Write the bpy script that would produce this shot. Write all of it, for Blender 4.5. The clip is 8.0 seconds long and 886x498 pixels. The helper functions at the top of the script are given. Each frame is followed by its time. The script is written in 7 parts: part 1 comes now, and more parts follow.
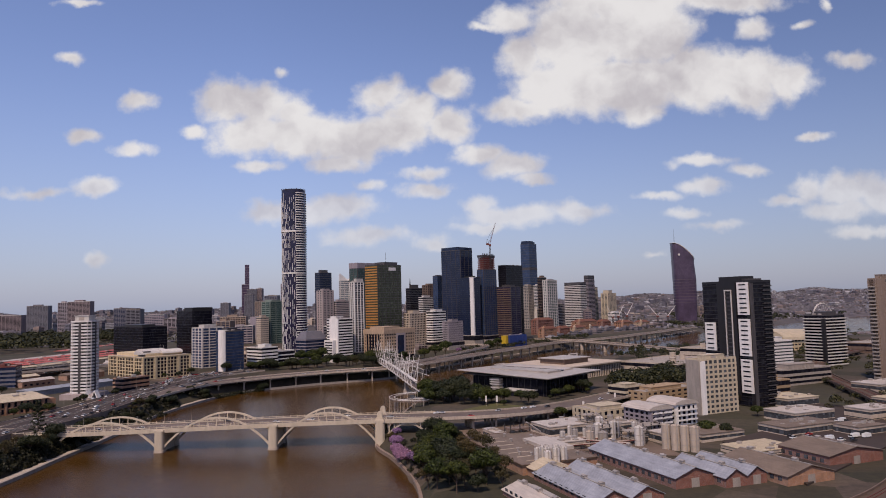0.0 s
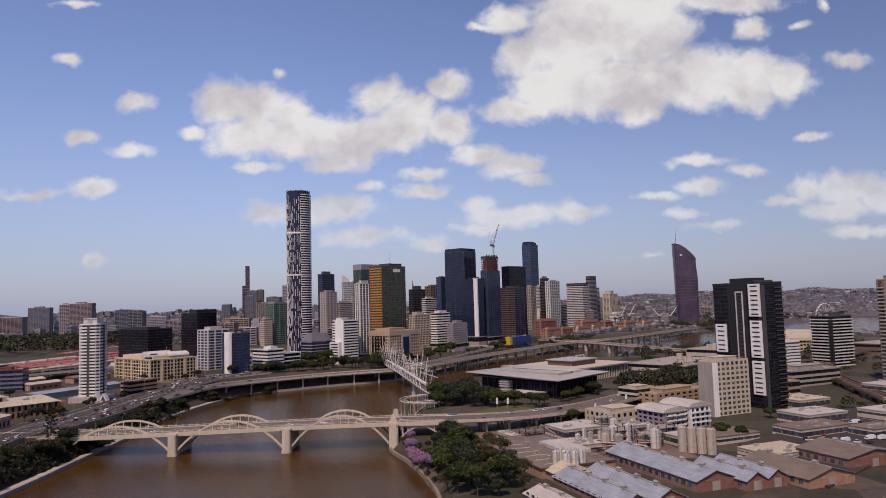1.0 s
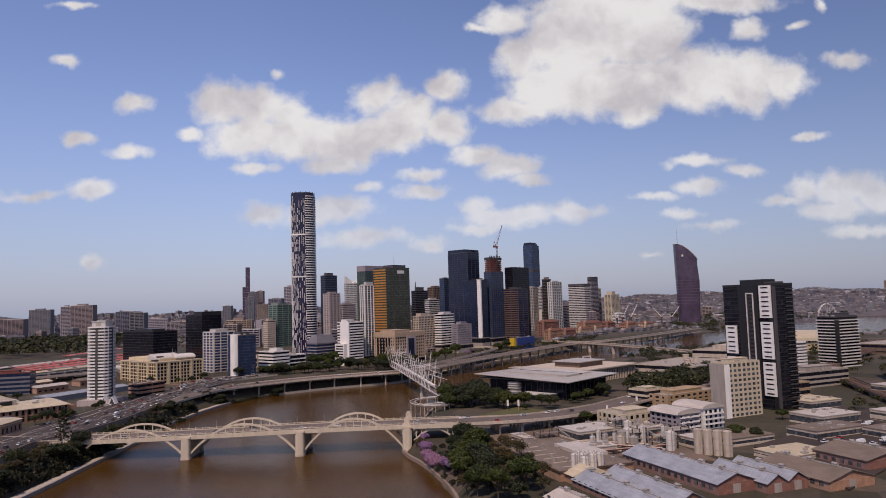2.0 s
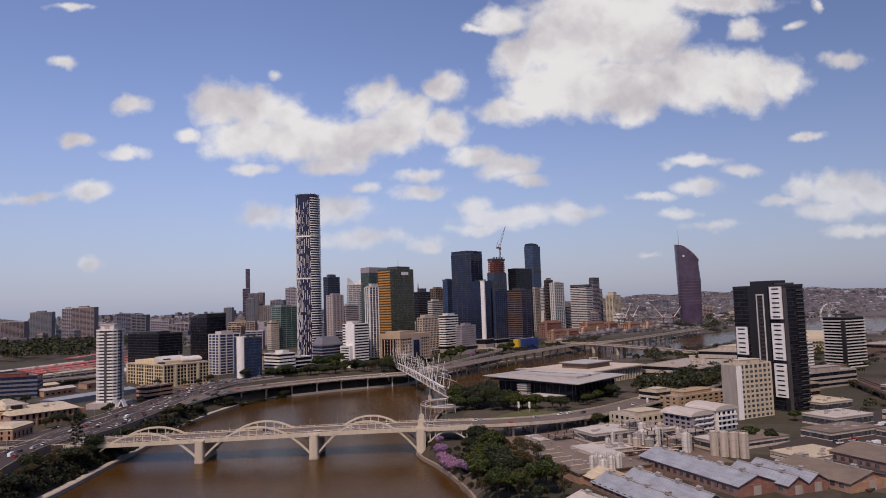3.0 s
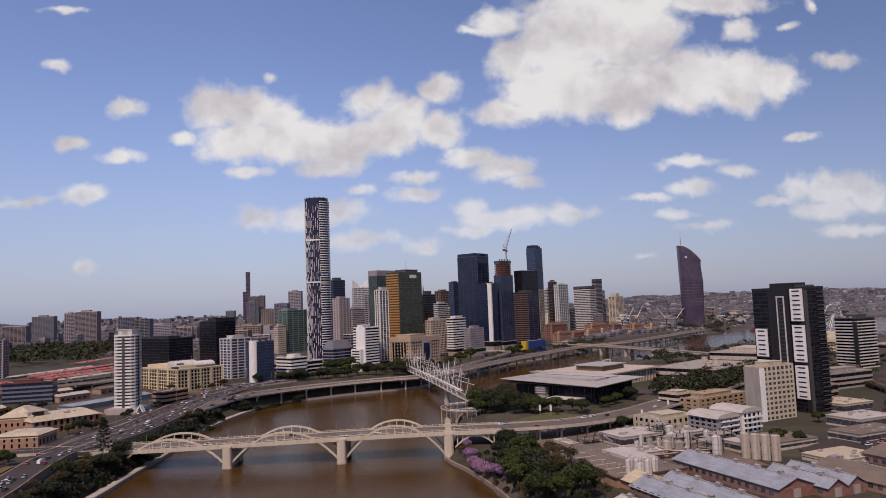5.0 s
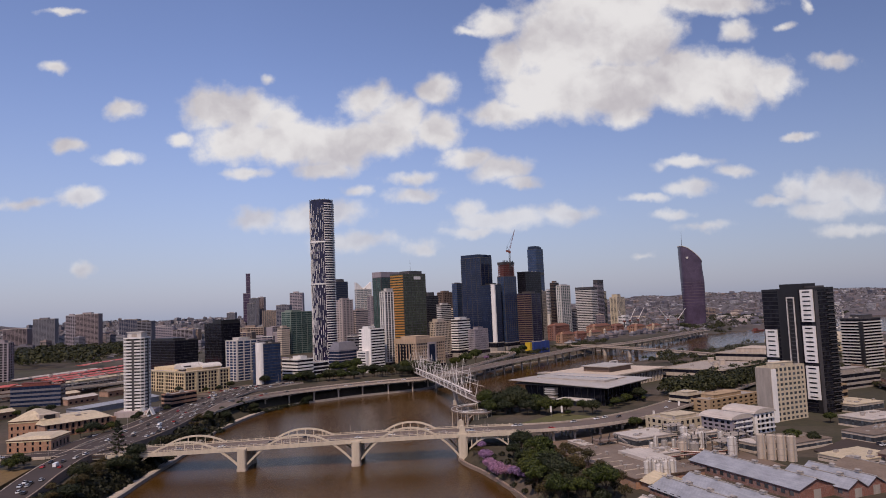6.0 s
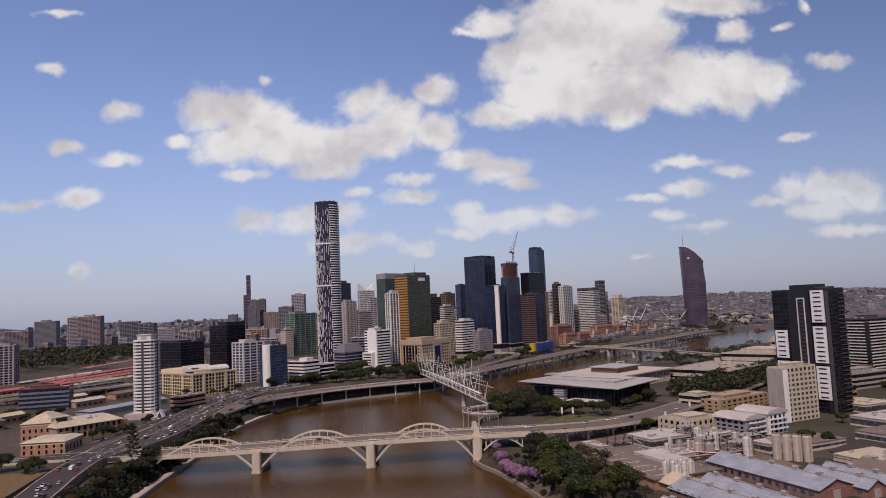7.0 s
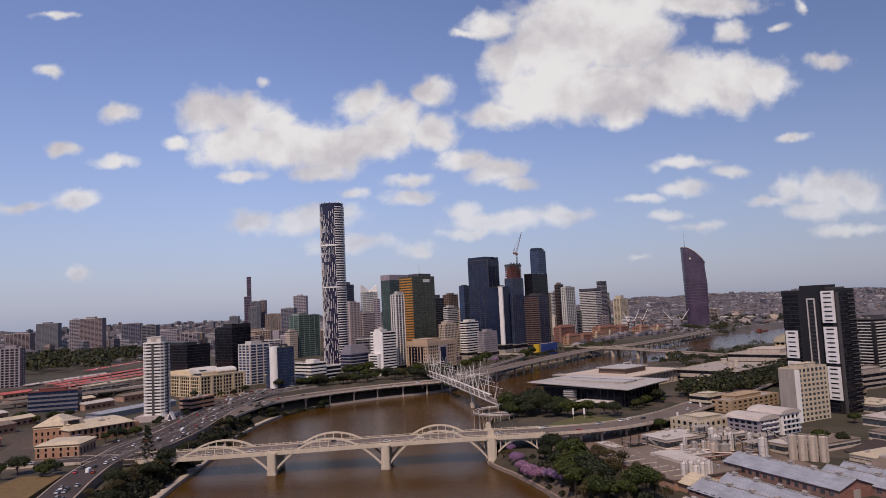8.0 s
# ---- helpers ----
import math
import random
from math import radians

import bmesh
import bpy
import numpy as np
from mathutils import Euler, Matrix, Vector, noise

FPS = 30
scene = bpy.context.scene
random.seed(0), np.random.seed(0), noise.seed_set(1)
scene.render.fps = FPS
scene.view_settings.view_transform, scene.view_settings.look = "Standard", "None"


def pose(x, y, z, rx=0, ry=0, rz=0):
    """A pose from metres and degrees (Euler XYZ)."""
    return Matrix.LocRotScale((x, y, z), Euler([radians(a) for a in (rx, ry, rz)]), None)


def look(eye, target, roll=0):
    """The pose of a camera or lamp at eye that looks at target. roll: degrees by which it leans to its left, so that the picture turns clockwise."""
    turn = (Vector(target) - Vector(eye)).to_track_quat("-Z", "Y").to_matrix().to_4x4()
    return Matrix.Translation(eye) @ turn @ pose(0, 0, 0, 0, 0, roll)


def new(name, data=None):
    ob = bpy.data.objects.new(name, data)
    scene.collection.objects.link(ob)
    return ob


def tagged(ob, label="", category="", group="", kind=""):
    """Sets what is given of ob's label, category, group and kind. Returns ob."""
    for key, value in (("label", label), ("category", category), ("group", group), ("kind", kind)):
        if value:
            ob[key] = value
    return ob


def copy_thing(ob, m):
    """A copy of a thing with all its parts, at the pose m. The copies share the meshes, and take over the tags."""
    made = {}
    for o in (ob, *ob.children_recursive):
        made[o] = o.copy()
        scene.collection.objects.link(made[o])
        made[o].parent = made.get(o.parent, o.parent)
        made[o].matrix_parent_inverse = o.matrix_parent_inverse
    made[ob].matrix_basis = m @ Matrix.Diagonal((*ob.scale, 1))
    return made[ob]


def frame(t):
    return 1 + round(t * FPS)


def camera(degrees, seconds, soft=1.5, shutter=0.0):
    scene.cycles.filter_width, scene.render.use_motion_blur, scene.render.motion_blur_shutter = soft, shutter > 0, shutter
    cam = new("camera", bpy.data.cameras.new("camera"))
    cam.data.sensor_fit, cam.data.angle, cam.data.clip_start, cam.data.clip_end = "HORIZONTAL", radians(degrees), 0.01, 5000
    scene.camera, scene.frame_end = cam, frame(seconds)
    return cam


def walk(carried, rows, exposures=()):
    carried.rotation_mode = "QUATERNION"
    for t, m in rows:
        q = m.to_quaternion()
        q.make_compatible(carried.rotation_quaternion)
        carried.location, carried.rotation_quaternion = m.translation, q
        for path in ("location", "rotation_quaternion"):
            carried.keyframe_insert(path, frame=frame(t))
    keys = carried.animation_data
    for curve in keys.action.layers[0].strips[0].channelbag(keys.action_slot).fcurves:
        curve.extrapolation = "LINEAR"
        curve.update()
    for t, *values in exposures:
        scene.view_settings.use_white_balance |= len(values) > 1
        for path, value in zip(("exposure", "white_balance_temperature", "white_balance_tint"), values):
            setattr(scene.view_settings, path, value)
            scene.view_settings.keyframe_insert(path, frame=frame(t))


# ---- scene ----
cam = camera(64.7, 8.0, soft=0.95)
PATH = [
    (0, (0.00, 0.00, 86.90), (0.00, 997.13, 162.62), -1.516),
    (0.5, (-4.58, 0.23, 87.67), (-3.56, 997.34, 163.75), -1.579),
    (1, (-9.17, 0.38, 88.42), (-7.04, 997.45, 164.88), -1.646),
    (1.5, (-13.78, 0.45, 89.13), (-10.46, 997.49, 166.02), -1.715),
    (2.25, (-20.73, 0.42, 90.16), (-15.49, 997.39, 167.73), -1.824),
    (3, (-27.71, 0.23, 91.13), (-20.46, 997.13, 169.44), -1.939),
    (3.5, (-32.40, 0.03, 91.75), (-23.75, 996.88, 170.58), -2.017),
    (4, (-37.10, -0.23, 92.34), (-27.05, 996.57, 171.72), -2.097),
    (4.5, (-41.83, -0.53, 92.91), (-30.36, 996.20, 172.86), -2.179),
    (5.25, (-48.96, -1.08, 93.73), (-35.38, 995.56, 174.55), -2.303),
    (6, (-56.16, -1.70, 94.51), (-40.49, 994.83, 176.23), -2.428),
    (6.5, (-60.99, -2.16, 95.00), (-43.98, 994.30, 177.34), -2.512),
    (7, (-65.85, -2.64, 95.47), (-47.55, 993.74, 178.43), -2.596),
    (7.5, (-70.74, -3.15, 95.93), (-51.21, 993.16, 179.52), -2.680),
    (8, (-75.66, -3.66, 96.36), (-54.97, 992.57, 180.59), -2.762),
]
walk(cam, [(t, look(eye, target, roll)) for t, eye, target, roll in PATH])

# ---------------------------------------------------------------- world, sun
SUN_DIR = Vector((-0.20, -0.54, 0.81)).normalized()
world = bpy.data.worlds.new("sky")
scene.world = world
world.use_nodes = True
WT = world.node_tree
wnew, wlink = WT.nodes.new, WT.links.new


def wmath(op, a, b=None, c=None, clamp=False):
    """A scalar node of the sky; a, b and c are sockets or numbers."""
    n = wnew("ShaderNodeMath")
    n.operation, n.use_clamp = op, clamp
    for i, v in enumerate((a, b, c)):
        if v is not None:
            if isinstance(v, (int, float)):
                n.inputs[i].default_value = v
            else:
                wlink(v, n.inputs[i])
    return n.outputs[0]


def wrange(v, a, b, c=0.0, d=1.0, smooth=True):
    n = wnew("ShaderNodeMapRange")
    n.interpolation_type = "SMOOTHSTEP" if smooth else "LINEAR"
    wlink(v, n.inputs["Value"])
    for k, s in (("From Min", a), ("From Max", b), ("To Min", c), ("To Max", d)):
        n.inputs[k].default_value = s
    return n.outputs["Result"]


def wmix(f, a, b):
    n = wnew("ShaderNodeMix")
    n.data_type = "RGBA"
    for s, v in ((n.inputs[0], f), (n.inputs[6], a), (n.inputs[7], b)):
        if isinstance(v, tuple):
            s.default_value = (*v, 1)
        elif isinstance(v, (int, float)):
            s.default_value = v
        else:
            wlink(v, s)
    return n.outputs[2]


sky = wnew("ShaderNodeTexSky")
sky.sky_type, sky.sun_disc = "NISHITA", False
sky.sun_elevation = math.asin(SUN_DIR.z)
sky.sun_rotation = math.atan2(SUN_DIR.x, SUN_DIR.y)
sky.air_density, sky.dust_density, sky.ozone_density = 1.0, 0.6, 3.0

# clouds: puffs laid out on the plane one unit ahead (across = x / y, height = z / y)
coord = wnew("ShaderNodeTexCoord").outputs["Generated"]
sep = wnew("ShaderNodeSeparateXYZ")
wlink(coord, sep.inputs[0])
ahead = wmath("MAXIMUM", sep.outputs[1], 0.02)
plane = wnew("ShaderNodeCombineXYZ")
wlink(wmath("DIVIDE", sep.outputs[0], ahead), plane.inputs[0])
wlink(wmath("DIVIDE", sep.outputs[2], ahead), plane.inputs[1])
PLANE = plane.outputs[0]


def wnoise(vec, scale, detail, rough=0.55):
    n = wnew("ShaderNodeTexNoise")
    n.inputs["Scale"].default_value, n.inputs["Detail"].default_value, n.inputs["Roughness"].default_value = scale, detail, rough
    wlink(vec, n.inputs["Vector"])
    return n


def wvec(op, a, b):
    n = wnew("ShaderNodeVectorMath")
    n.operation = op
    for i, v in enumerate((a, b)):
        if isinstance(v, tuple):
            n.inputs[i].default_value = v
        else:
            wlink(v, n.inputs[i])
    return n.outputs[1] if op == "LENGTH" else n.outputs[0]


# billows: the plane is bent by two sizes of noise before the puffs are laid on it
bend = wvec("SUBTRACT", wnoise(PLANE, 9.0, 3.0).outputs["Color"], (0.5, 0.5, 0.5))
BENT = wvec("ADD", PLANE, wvec("MULTIPLY", bend, (0.034, 0.026, 0.0)))
bend = wvec("SUBTRACT", wnoise(PLANE, 38.0, 3.0).outputs["Color"], (0.5, 0.5, 0.5))
BENT = wvec("ADD", BENT, wvec("MULTIPLY", bend, (0.022, 0.016, 0.0)))
puffs = []


def cloud(*blobs):
    """One cloud out of rounded puffs: across, height, half width, half height."""
    for u, v, a, b in blobs:
        off = wvec("SUBTRACT", BENT, (u, v, 0.0))
        n = wnew("ShaderNodeVectorMath")
        n.operation = "LENGTH"
        wlink(wvec("MULTIPLY", off, (1 / a, 1 / b, 0.0)), n.inputs[0])
        # small clouds keep a short edge in true size
        puffs.append(wmath("MULTIPLY", wmath("SUBTRACT", 1.0, n.outputs["Value"]), min(1.0, 0.34 + 7.0 * min(a, 2 * b))))


cloud((-0.304, 0.302, 0.054, 0.036), (-0.257, 0.297, 0.054, 0.034), (-0.216, 0.283, 0.042, 0.030), (-0.274, 0.251, 0.063, 0.037), (-0.204, 0.247, 0.070, 0.041), (-0.139, 0.237, 0.074, 0.042), (-0.082, 0.304, 0.038, 0.034), (-0.043, 0.280, 0.048, 0.041), (0.015, 0.317, 0.042, 0.025), (-0.065, 0.247, 0.070, 0.032), (0.014, 0.254, 0.043, 0.030), (-0.258, 0.204, 0.043, 0.011), (-0.147, 0.204, 0.052, 0.016))
cloud((0.067, 0.400, 0.026, 0.009), (0.105, 0.412, 0.048, 0.024), (0.128, 0.356, 0.044, 0.041), (0.203, 0.379, 0.083, 0.072), (0.295, 0.394, 0.097, 0.077), (0.281, 0.437, 0.141, 0.036), (0.430, 0.429, 0.084, 0.018), (0.192, 0.312, 0.096, 0.049), (0.283, 0.309, 0.096, 0.055), (0.374, 0.317, 0.079, 0.056), (0.444, 0.313, 0.083, 0.047), (0.506, 0.312, 0.048, 0.038), (0.121, 0.278, 0.074, 0.021), (0.293, 0.265, 0.044, 0.018), (0.465, 0.387, 0.033, 0.016))
cloud((0.057, 0.211, 0.043, 0.018), (0.102, 0.197, 0.050, 0.021), (0.130, 0.173, 0.033, 0.010))
cloud((-0.029, 0.186, 0.043, 0.012), (-0.022, 0.163, 0.045, 0.013))
cloud((-0.107, 0.170, 0.026, 0.010), (-0.248, 0.133, 0.045, 0.019), (-0.148, 0.138, 0.060, 0.021), (-0.189, 0.131, 0.043, 0.019), (-0.112, 0.098, 0.065, 0.015), (-0.015, 0.086, 0.029, 0.013))
cloud((0.103, 0.119, 0.077, 0.019), (0.193, 0.127, 0.053, 0.016), (0.055, 0.137, 0.028, 0.016), (0.062, 0.104, 0.052, 0.009))
cloud((0.524, 0.149, 0.029, 0.026), (0.577, 0.145, 0.060, 0.028), (0.633, 0.135, 0.043, 0.033), (0.499, 0.131, 0.034, 0.010), (0.579, 0.117, 0.069, 0.017), (0.609, 0.084, 0.056, 0.010))
cloud((0.374, 0.192, 0.052, 0.010), (0.440, 0.178, 0.036, 0.010), (0.378, 0.155, 0.043, 0.013), (0.308, 0.142, 0.036, 0.007), (0.355, 0.116, 0.039, 0.008), (0.399, 0.097, 0.048, 0.009), (0.296, 0.064, 0.019, 0.006))
cloud((0.605, 0.336, 0.037, 0.014), (0.535, 0.227, 0.028, 0.007), (0.537, 0.389, 0.016, 0.006), (0.571, 0.417, 0.008, 0.015))
cloud((-0.536, 0.375, 0.028, 0.011), (-0.436, 0.305, 0.028, 0.016), (-0.518, 0.256, 0.030, 0.012), (-0.445, 0.232, 0.030, 0.011), (-0.503, 0.179, 0.036, 0.015), (-0.581, 0.175, 0.061, 0.009), (-0.496, 0.074, 0.021, 0.010), (-0.360, 0.258, 0.017, 0.011), (-0.230, 0.347, 0.014, 0.011), (-0.527, 0.457, 0.035, 0.005))
field = puffs[0]
for p in puffs[1:]:
    field = wmath("SMOOTH_MAX", field, p, 0.10)
fine = wnoise(PLANE, 25.0, 6.5, 0.56).outputs["Fac"]
thick = wmath("ADD", field, wmath("MULTIPLY", wmath("SUBTRACT", fine, 0.5), 0.92))
front = wrange(sep.outputs[1], 0.05, 0.25)
# elsewhere in the sky the same fair-weather clouds go on, unseen
rest = wrange(wnoise(coord, 3.2, 5.0).outputs["Fac"], 0.60, 0.70, 0.0, 0.3)
rest = wmath("MULTIPLY", rest, wmath("MULTIPLY", wmath("SUBTRACT", 1.0, front), wrange(sep.outputs[2], 0.05, 0.3)))
cover = wmath("MAXIMUM", wmath("MULTIPLY", wrange(thick, -0.13, 0.36), front), rest)
# shading: tops bright, hollows and undersides grey
lift = wvec("ADD", BENT, (0.010, -0.035, 0.0))
lump = wmath("SUBTRACT", wnoise(BENT, 6.5, 5.0, 0.5).outputs["Fac"], wnoise(lift, 6.5, 5.0, 0.5).outputs["Fac"])
tone = wrange(wmath("ADD", wmath("MULTIPLY", lump, 1.6), wmath("MULTIPLY", thick, -0.10)), -0.32, 0.12)
cloud_colour = wmix(tone, (4.4, 4.1, 4.3), (6.7, 6.45, 6.4))
# the blue of the sky, paler and greyer in the haze over the horizon
tinted = wnew("ShaderNodeMix")
tinted.data_type, tinted.blend_type = "RGBA", "MULTIPLY"
tinted.inputs[0].default_value = 1.0
wlink(sky.outputs[0], tinted.inputs[6])
tinted.inputs[7].default_value = (1.15, 0.985, 1.13, 1)
haze = wrange(sep.outputs[2], -0.02, 0.34, 1.0, 0.0, False)
haze = wmath("POWER", haze, 1.6)
blue = wmix(wmath("MULTIPLY", haze, 0.85), tinted.outputs[2], (2.40, 2.84, 4.08))
# the sky deepens away from the sun's side
side = wrange(sep.outputs[0], -0.25, 0.6, 1.04, 0.67, False)
side = wmath("ADD", side, wmath("MULTIPLY", wmath("SUBTRACT", 0.97, side), wmath("MULTIPLY", haze, 0.55)))
deep = wnew("ShaderNodeMix")
deep.data_type, deep.blend_type = "RGBA", "MULTIPLY"
deep.inputs[0].default_value = 1.0
wlink(blue, deep.inputs[6])
wlink(side, deep.inputs[7])
final = wmix(wmath("MULTIPLY", cover, wrange(sep.outputs[2], 0.06, 0.24, 0.62, 0.96)), deep.outputs[2], cloud_colour)
bg = WT.nodes["Background"]
bg.inputs["Strength"].default_value = 0.12
wlink(final, bg.inputs["Color"])

sun = new("sun", bpy.data.lights.new("sun", "SUN"))
sun.data.energy, sun.data.angle, sun.data.color = 3.6, radians(0.5), (1.0, 0.80, 0.65)
sun.matrix_world = look(SUN_DIR * 100, (0, 0, 0))

# ---------------------------------------------------------------- materials


def shader(name, rough=0.7, metal=0.0):
    m = bpy.data.materials.new(name)
    m.use_nodes = True
    b = m.node_tree.nodes["Principled BSDF"]
    b.inputs["Roughness"].default_value, b.inputs["Metallic"].default_value = rough, metal
    return m, m.node_tree, b


def ramp(nt, fac, stops):
    r = nt.nodes.new("ShaderNodeValToRGB")
    while len(r.color_ramp.elements) < len(stops):
        r.color_ramp.elements.new(0.5)
    for e, (p, c) in zip(r.color_ramp.elements, stops):
        e.position, e.color = p, (*c, 1)
    nt.links.new(fac, r.inputs[0])
    return r.outputs[0]


def noise_tex(nt, scale, detail=4.0, rough=0.6, stretch=None, kind="Object"):
    tc = nt.nodes.new("ShaderNodeTexCoord").outputs[kind]
    if stretch:
        mp = nt.nodes.new("ShaderNodeMapping")
        mp.inputs["Scale"].default_value = stretch
        nt.links.new(tc, mp.inputs[0])
        tc = mp.outputs[0]
    n = nt.nodes.new("ShaderNodeTexNoise")
    n.inputs["Scale"].default_value, n.inputs["Detail"].default_value, n.inputs["Roughness"].default_value = scale, detail, rough
    nt.links.new(tc, n.inputs["Vector"])
    return n.outputs["Fac"]


def blend(nt, a, b, fac, kind="MULTIPLY"):
    n = nt.nodes.new("ShaderNodeMix")
    n.data_type, n.blend_type = "RGBA", kind
    for s, v in ((n.inputs[0], fac), (n.inputs[6], a), (n.inputs[7], b)):
        if isinstance(v, tuple):
            s.default_value = (*v, 1)
        elif isinstance(v, (int, float)):
            s.default_value = v
        else:
            nt.links.new(v, s)
    return n.outputs[2]


def bumped(nt, b, fac, strength=0.3, dist=0.1):
    n = nt.nodes.new("ShaderNodeBump")
    n.inputs["Strength"].default_value, n.inputs["Distance"].default_value = strength, dist
    nt.links.new(fac, n.inputs["Height"])
    nt.links.new(n.outputs[0], b.inputs["Normal"])


EARTHY = (0.96, 0.85, 0.76)


def weathered(name, colour, rough=0.75, stain=0.35, metal=0.0, vary=0.12):
    """Paint, render, stone or concrete: a base colour with fine grain, rain streaks and a small shift from piece to piece."""
    m, nt, b = shader(name, rough, metal)
    colour = tuple(c * k for c, k in zip(colour, EARTHY))
    dark = tuple(c * (1 - stain) for c in colour)
    streak = noise_tex(nt, 0.35, 5.0, 0.65, (1, 1, 0.18))
    col = ramp(nt, streak, [(0.30, dark), (0.62, colour)])
    grain = noise_tex(nt, 3.0, 4.0)
    col = blend(nt, col, ramp(nt, grain, [(0.25, (0.78,) * 3), (0.75, (1.08,) * 3)]), 1.0)
    info = nt.nodes.new("ShaderNodeObjectInfo")
    col = blend(nt, col, ramp(nt, info.outputs["Random"], [(0.0, (1 - vary,) * 3), (1.0, (1.0,) * 3)]), 1.0)
    nt.links.new(col, b.inputs["Base Color"])
    bumped(nt, b, grain, 0.15, 0.05)
    return m


def glazing(name, colour, cell=(1.6, 1.6, 3.4), spread=0.8, rough=0.1, spec=0.32):
    """Curtain-wall glass seen from afar: pane after pane with its own blind, tint and lean."""
    m, nt, b = shader(name, rough)
    tc = nt.nodes.new("ShaderNodeTexCoord").outputs["Object"]
    dv = nt.nodes.new("ShaderNodeVectorMath")
    dv.operation = "DIVIDE"
    dv.inputs[1].default_value = cell
    nt.links.new(tc, dv.inputs[0])
    fl = nt.nodes.new("ShaderNodeVectorMath")
    fl.operation = "FLOOR"
    nt.links.new(dv.outputs[0], fl.inputs[0])
    wn = nt.nodes.new("ShaderNodeTexWhiteNoise")
    nt.links.new(fl.outputs[0], wn.inputs["Vector"])
    big = noise_tex(nt, 0.04, 2.0)
    col = ramp(nt, wn.outputs["Value"], [(0.0, tuple(c * (1 - spread * 0.6) for c in colour)), (0.72, colour), (1.0, tuple(min(1, c * (1 + spread) + 0.03 * spread) for c in colour))])
    col = blend(nt, col, ramp(nt, big, [(0.3, (0.75,) * 3), (0.7, (1.15,) * 3)]), 1.0)
    nt.links.new(col, b.inputs["Base Color"])
    b.inputs["Specular IOR Level"].default_value = spec
    sub = nt.nodes.new("ShaderNodeVectorMath")
    sub.operation = "SUBTRACT"
    nt.links.new(wn.outputs["Color"], sub.inputs[0])
    sub.inputs[1].default_value = (0.5, 0.5, 0.5)
    sc = nt.nodes.new("ShaderNodeVectorMath")
    sc.operation = "SCALE"
    sc.inputs["Scale"].default_value = 0.05
    nt.links.new(sub.outputs[0], sc.inputs[0])
    geo = nt.nodes.new("ShaderNodeNewGeometry")
    ad = nt.nodes.new("ShaderNodeVectorMath")
    nt.links.new(geo.outputs["Normal"], ad.inputs[0])
    nt.links.new(sc.outputs[0], ad.inputs[1])
    nt.links.new(ad.outputs[0], b.inputs["Normal"])
    return m


def islands(name, stops, rough=0.8, grain=2.0):
    """Colours that differ from piece to piece of one joined mesh."""
    m, nt, b = shader(name, rough)
    geo = nt.nodes.new("ShaderNodeNewGeometry")
    col = ramp(nt, geo.outputs["Random Per Island"], stops)
    col = blend(nt, col, ramp(nt, noise_tex(nt, grain, 3.0), [(0.3, (0.75,) * 3), (0.7, (1.1,) * 3)]), 1.0)
    nt.links.new(col, b.inputs["Base Color"])
    return m


def foliage(name, dark, light, rough=0.6):
    m, nt, b = shader(name, rough)
    geo = nt.nodes.new("ShaderNodeNewGeometry")
    col = ramp(nt, geo.outputs["Random Per Island"], [(0.0, dark), (0.6, tuple((p + q) / 2 for p, q in zip(dark, light))), (1.0, light)])
    info = nt.nodes.new("ShaderNodeObjectInfo")
    col = blend(nt, col, ramp(nt, info.outputs["Random"], [(0.0, (0.72, 0.78, 0.7)), (0.5, (1.0, 1.0, 1.0)), (1.0, (1.25, 1.1, 0.85))]), 1.0)
    nt.links.new(col, b.inputs["Base Color"])
    b.inputs["Specular IOR Level"].default_value = 0.25
    return m


def asphalt(name, colour, lane=0.0):
    m, nt, b = shader(name, 0.85)
    colour = tuple(c * k for c, k in zip(colour, EARTHY))
    patch = noise_tex(nt, 0.05, 5.0, 0.65)
    fine_n = noise_tex(nt, 1.5, 4.0)
    col = ramp(nt, patch, [(0.3, tuple(c * 0.72 for c in colour)), (0.7, tuple(c * 1.2 for c in colour))])
    col = blend(nt, col, ramp(nt, fine_n, [(0.3, (0.85,) * 3), (0.7, (1.1,) * 3)]), 1.0)
    nt.links.new(col, b.inputs["Base Color"])
    return m


def ribbed(name, colour, pitch=0.9, rough=0.45, stain=0.35, metal=0.0, axis=0):
    """Corrugated sheet: ribs as relief, rust and dirt in patches."""
    m, nt, b = shader(name, rough, metal)
    colour = tuple(c * k for c, k in zip(colour, EARTHY))
    patch = noise_tex(nt, 0.12, 5.0, 0.7)
    col = ramp(nt, patch, [(0.28, tuple(c * (1 - stain) for c in colour)), (0.65, colour)])
    streak = noise_tex(nt, 0.8, 3.0, 0.6, (0.15, 1, 1) if axis else (1, 0.15, 1))
    col = blend(nt, col, ramp(nt, streak, [(0.3, (0.8,) * 3), (0.7, (1.08,) * 3)]), 1.0)
    nt.links.new(col, b.inputs["Base Color"])
    w = nt.nodes.new("ShaderNodeTexWave")
    w.bands_direction = "Y" if axis else "X"
    w.inputs["Scale"].default_value = 0.5 / pitch
    tc = nt.nodes.new("ShaderNodeTexCoord").outputs["Object"]
    nt.links.new(tc, w.inputs["Vector"])
    bumped(nt, b, w.outputs["Fac"], 0.35, 0.12)
    return m


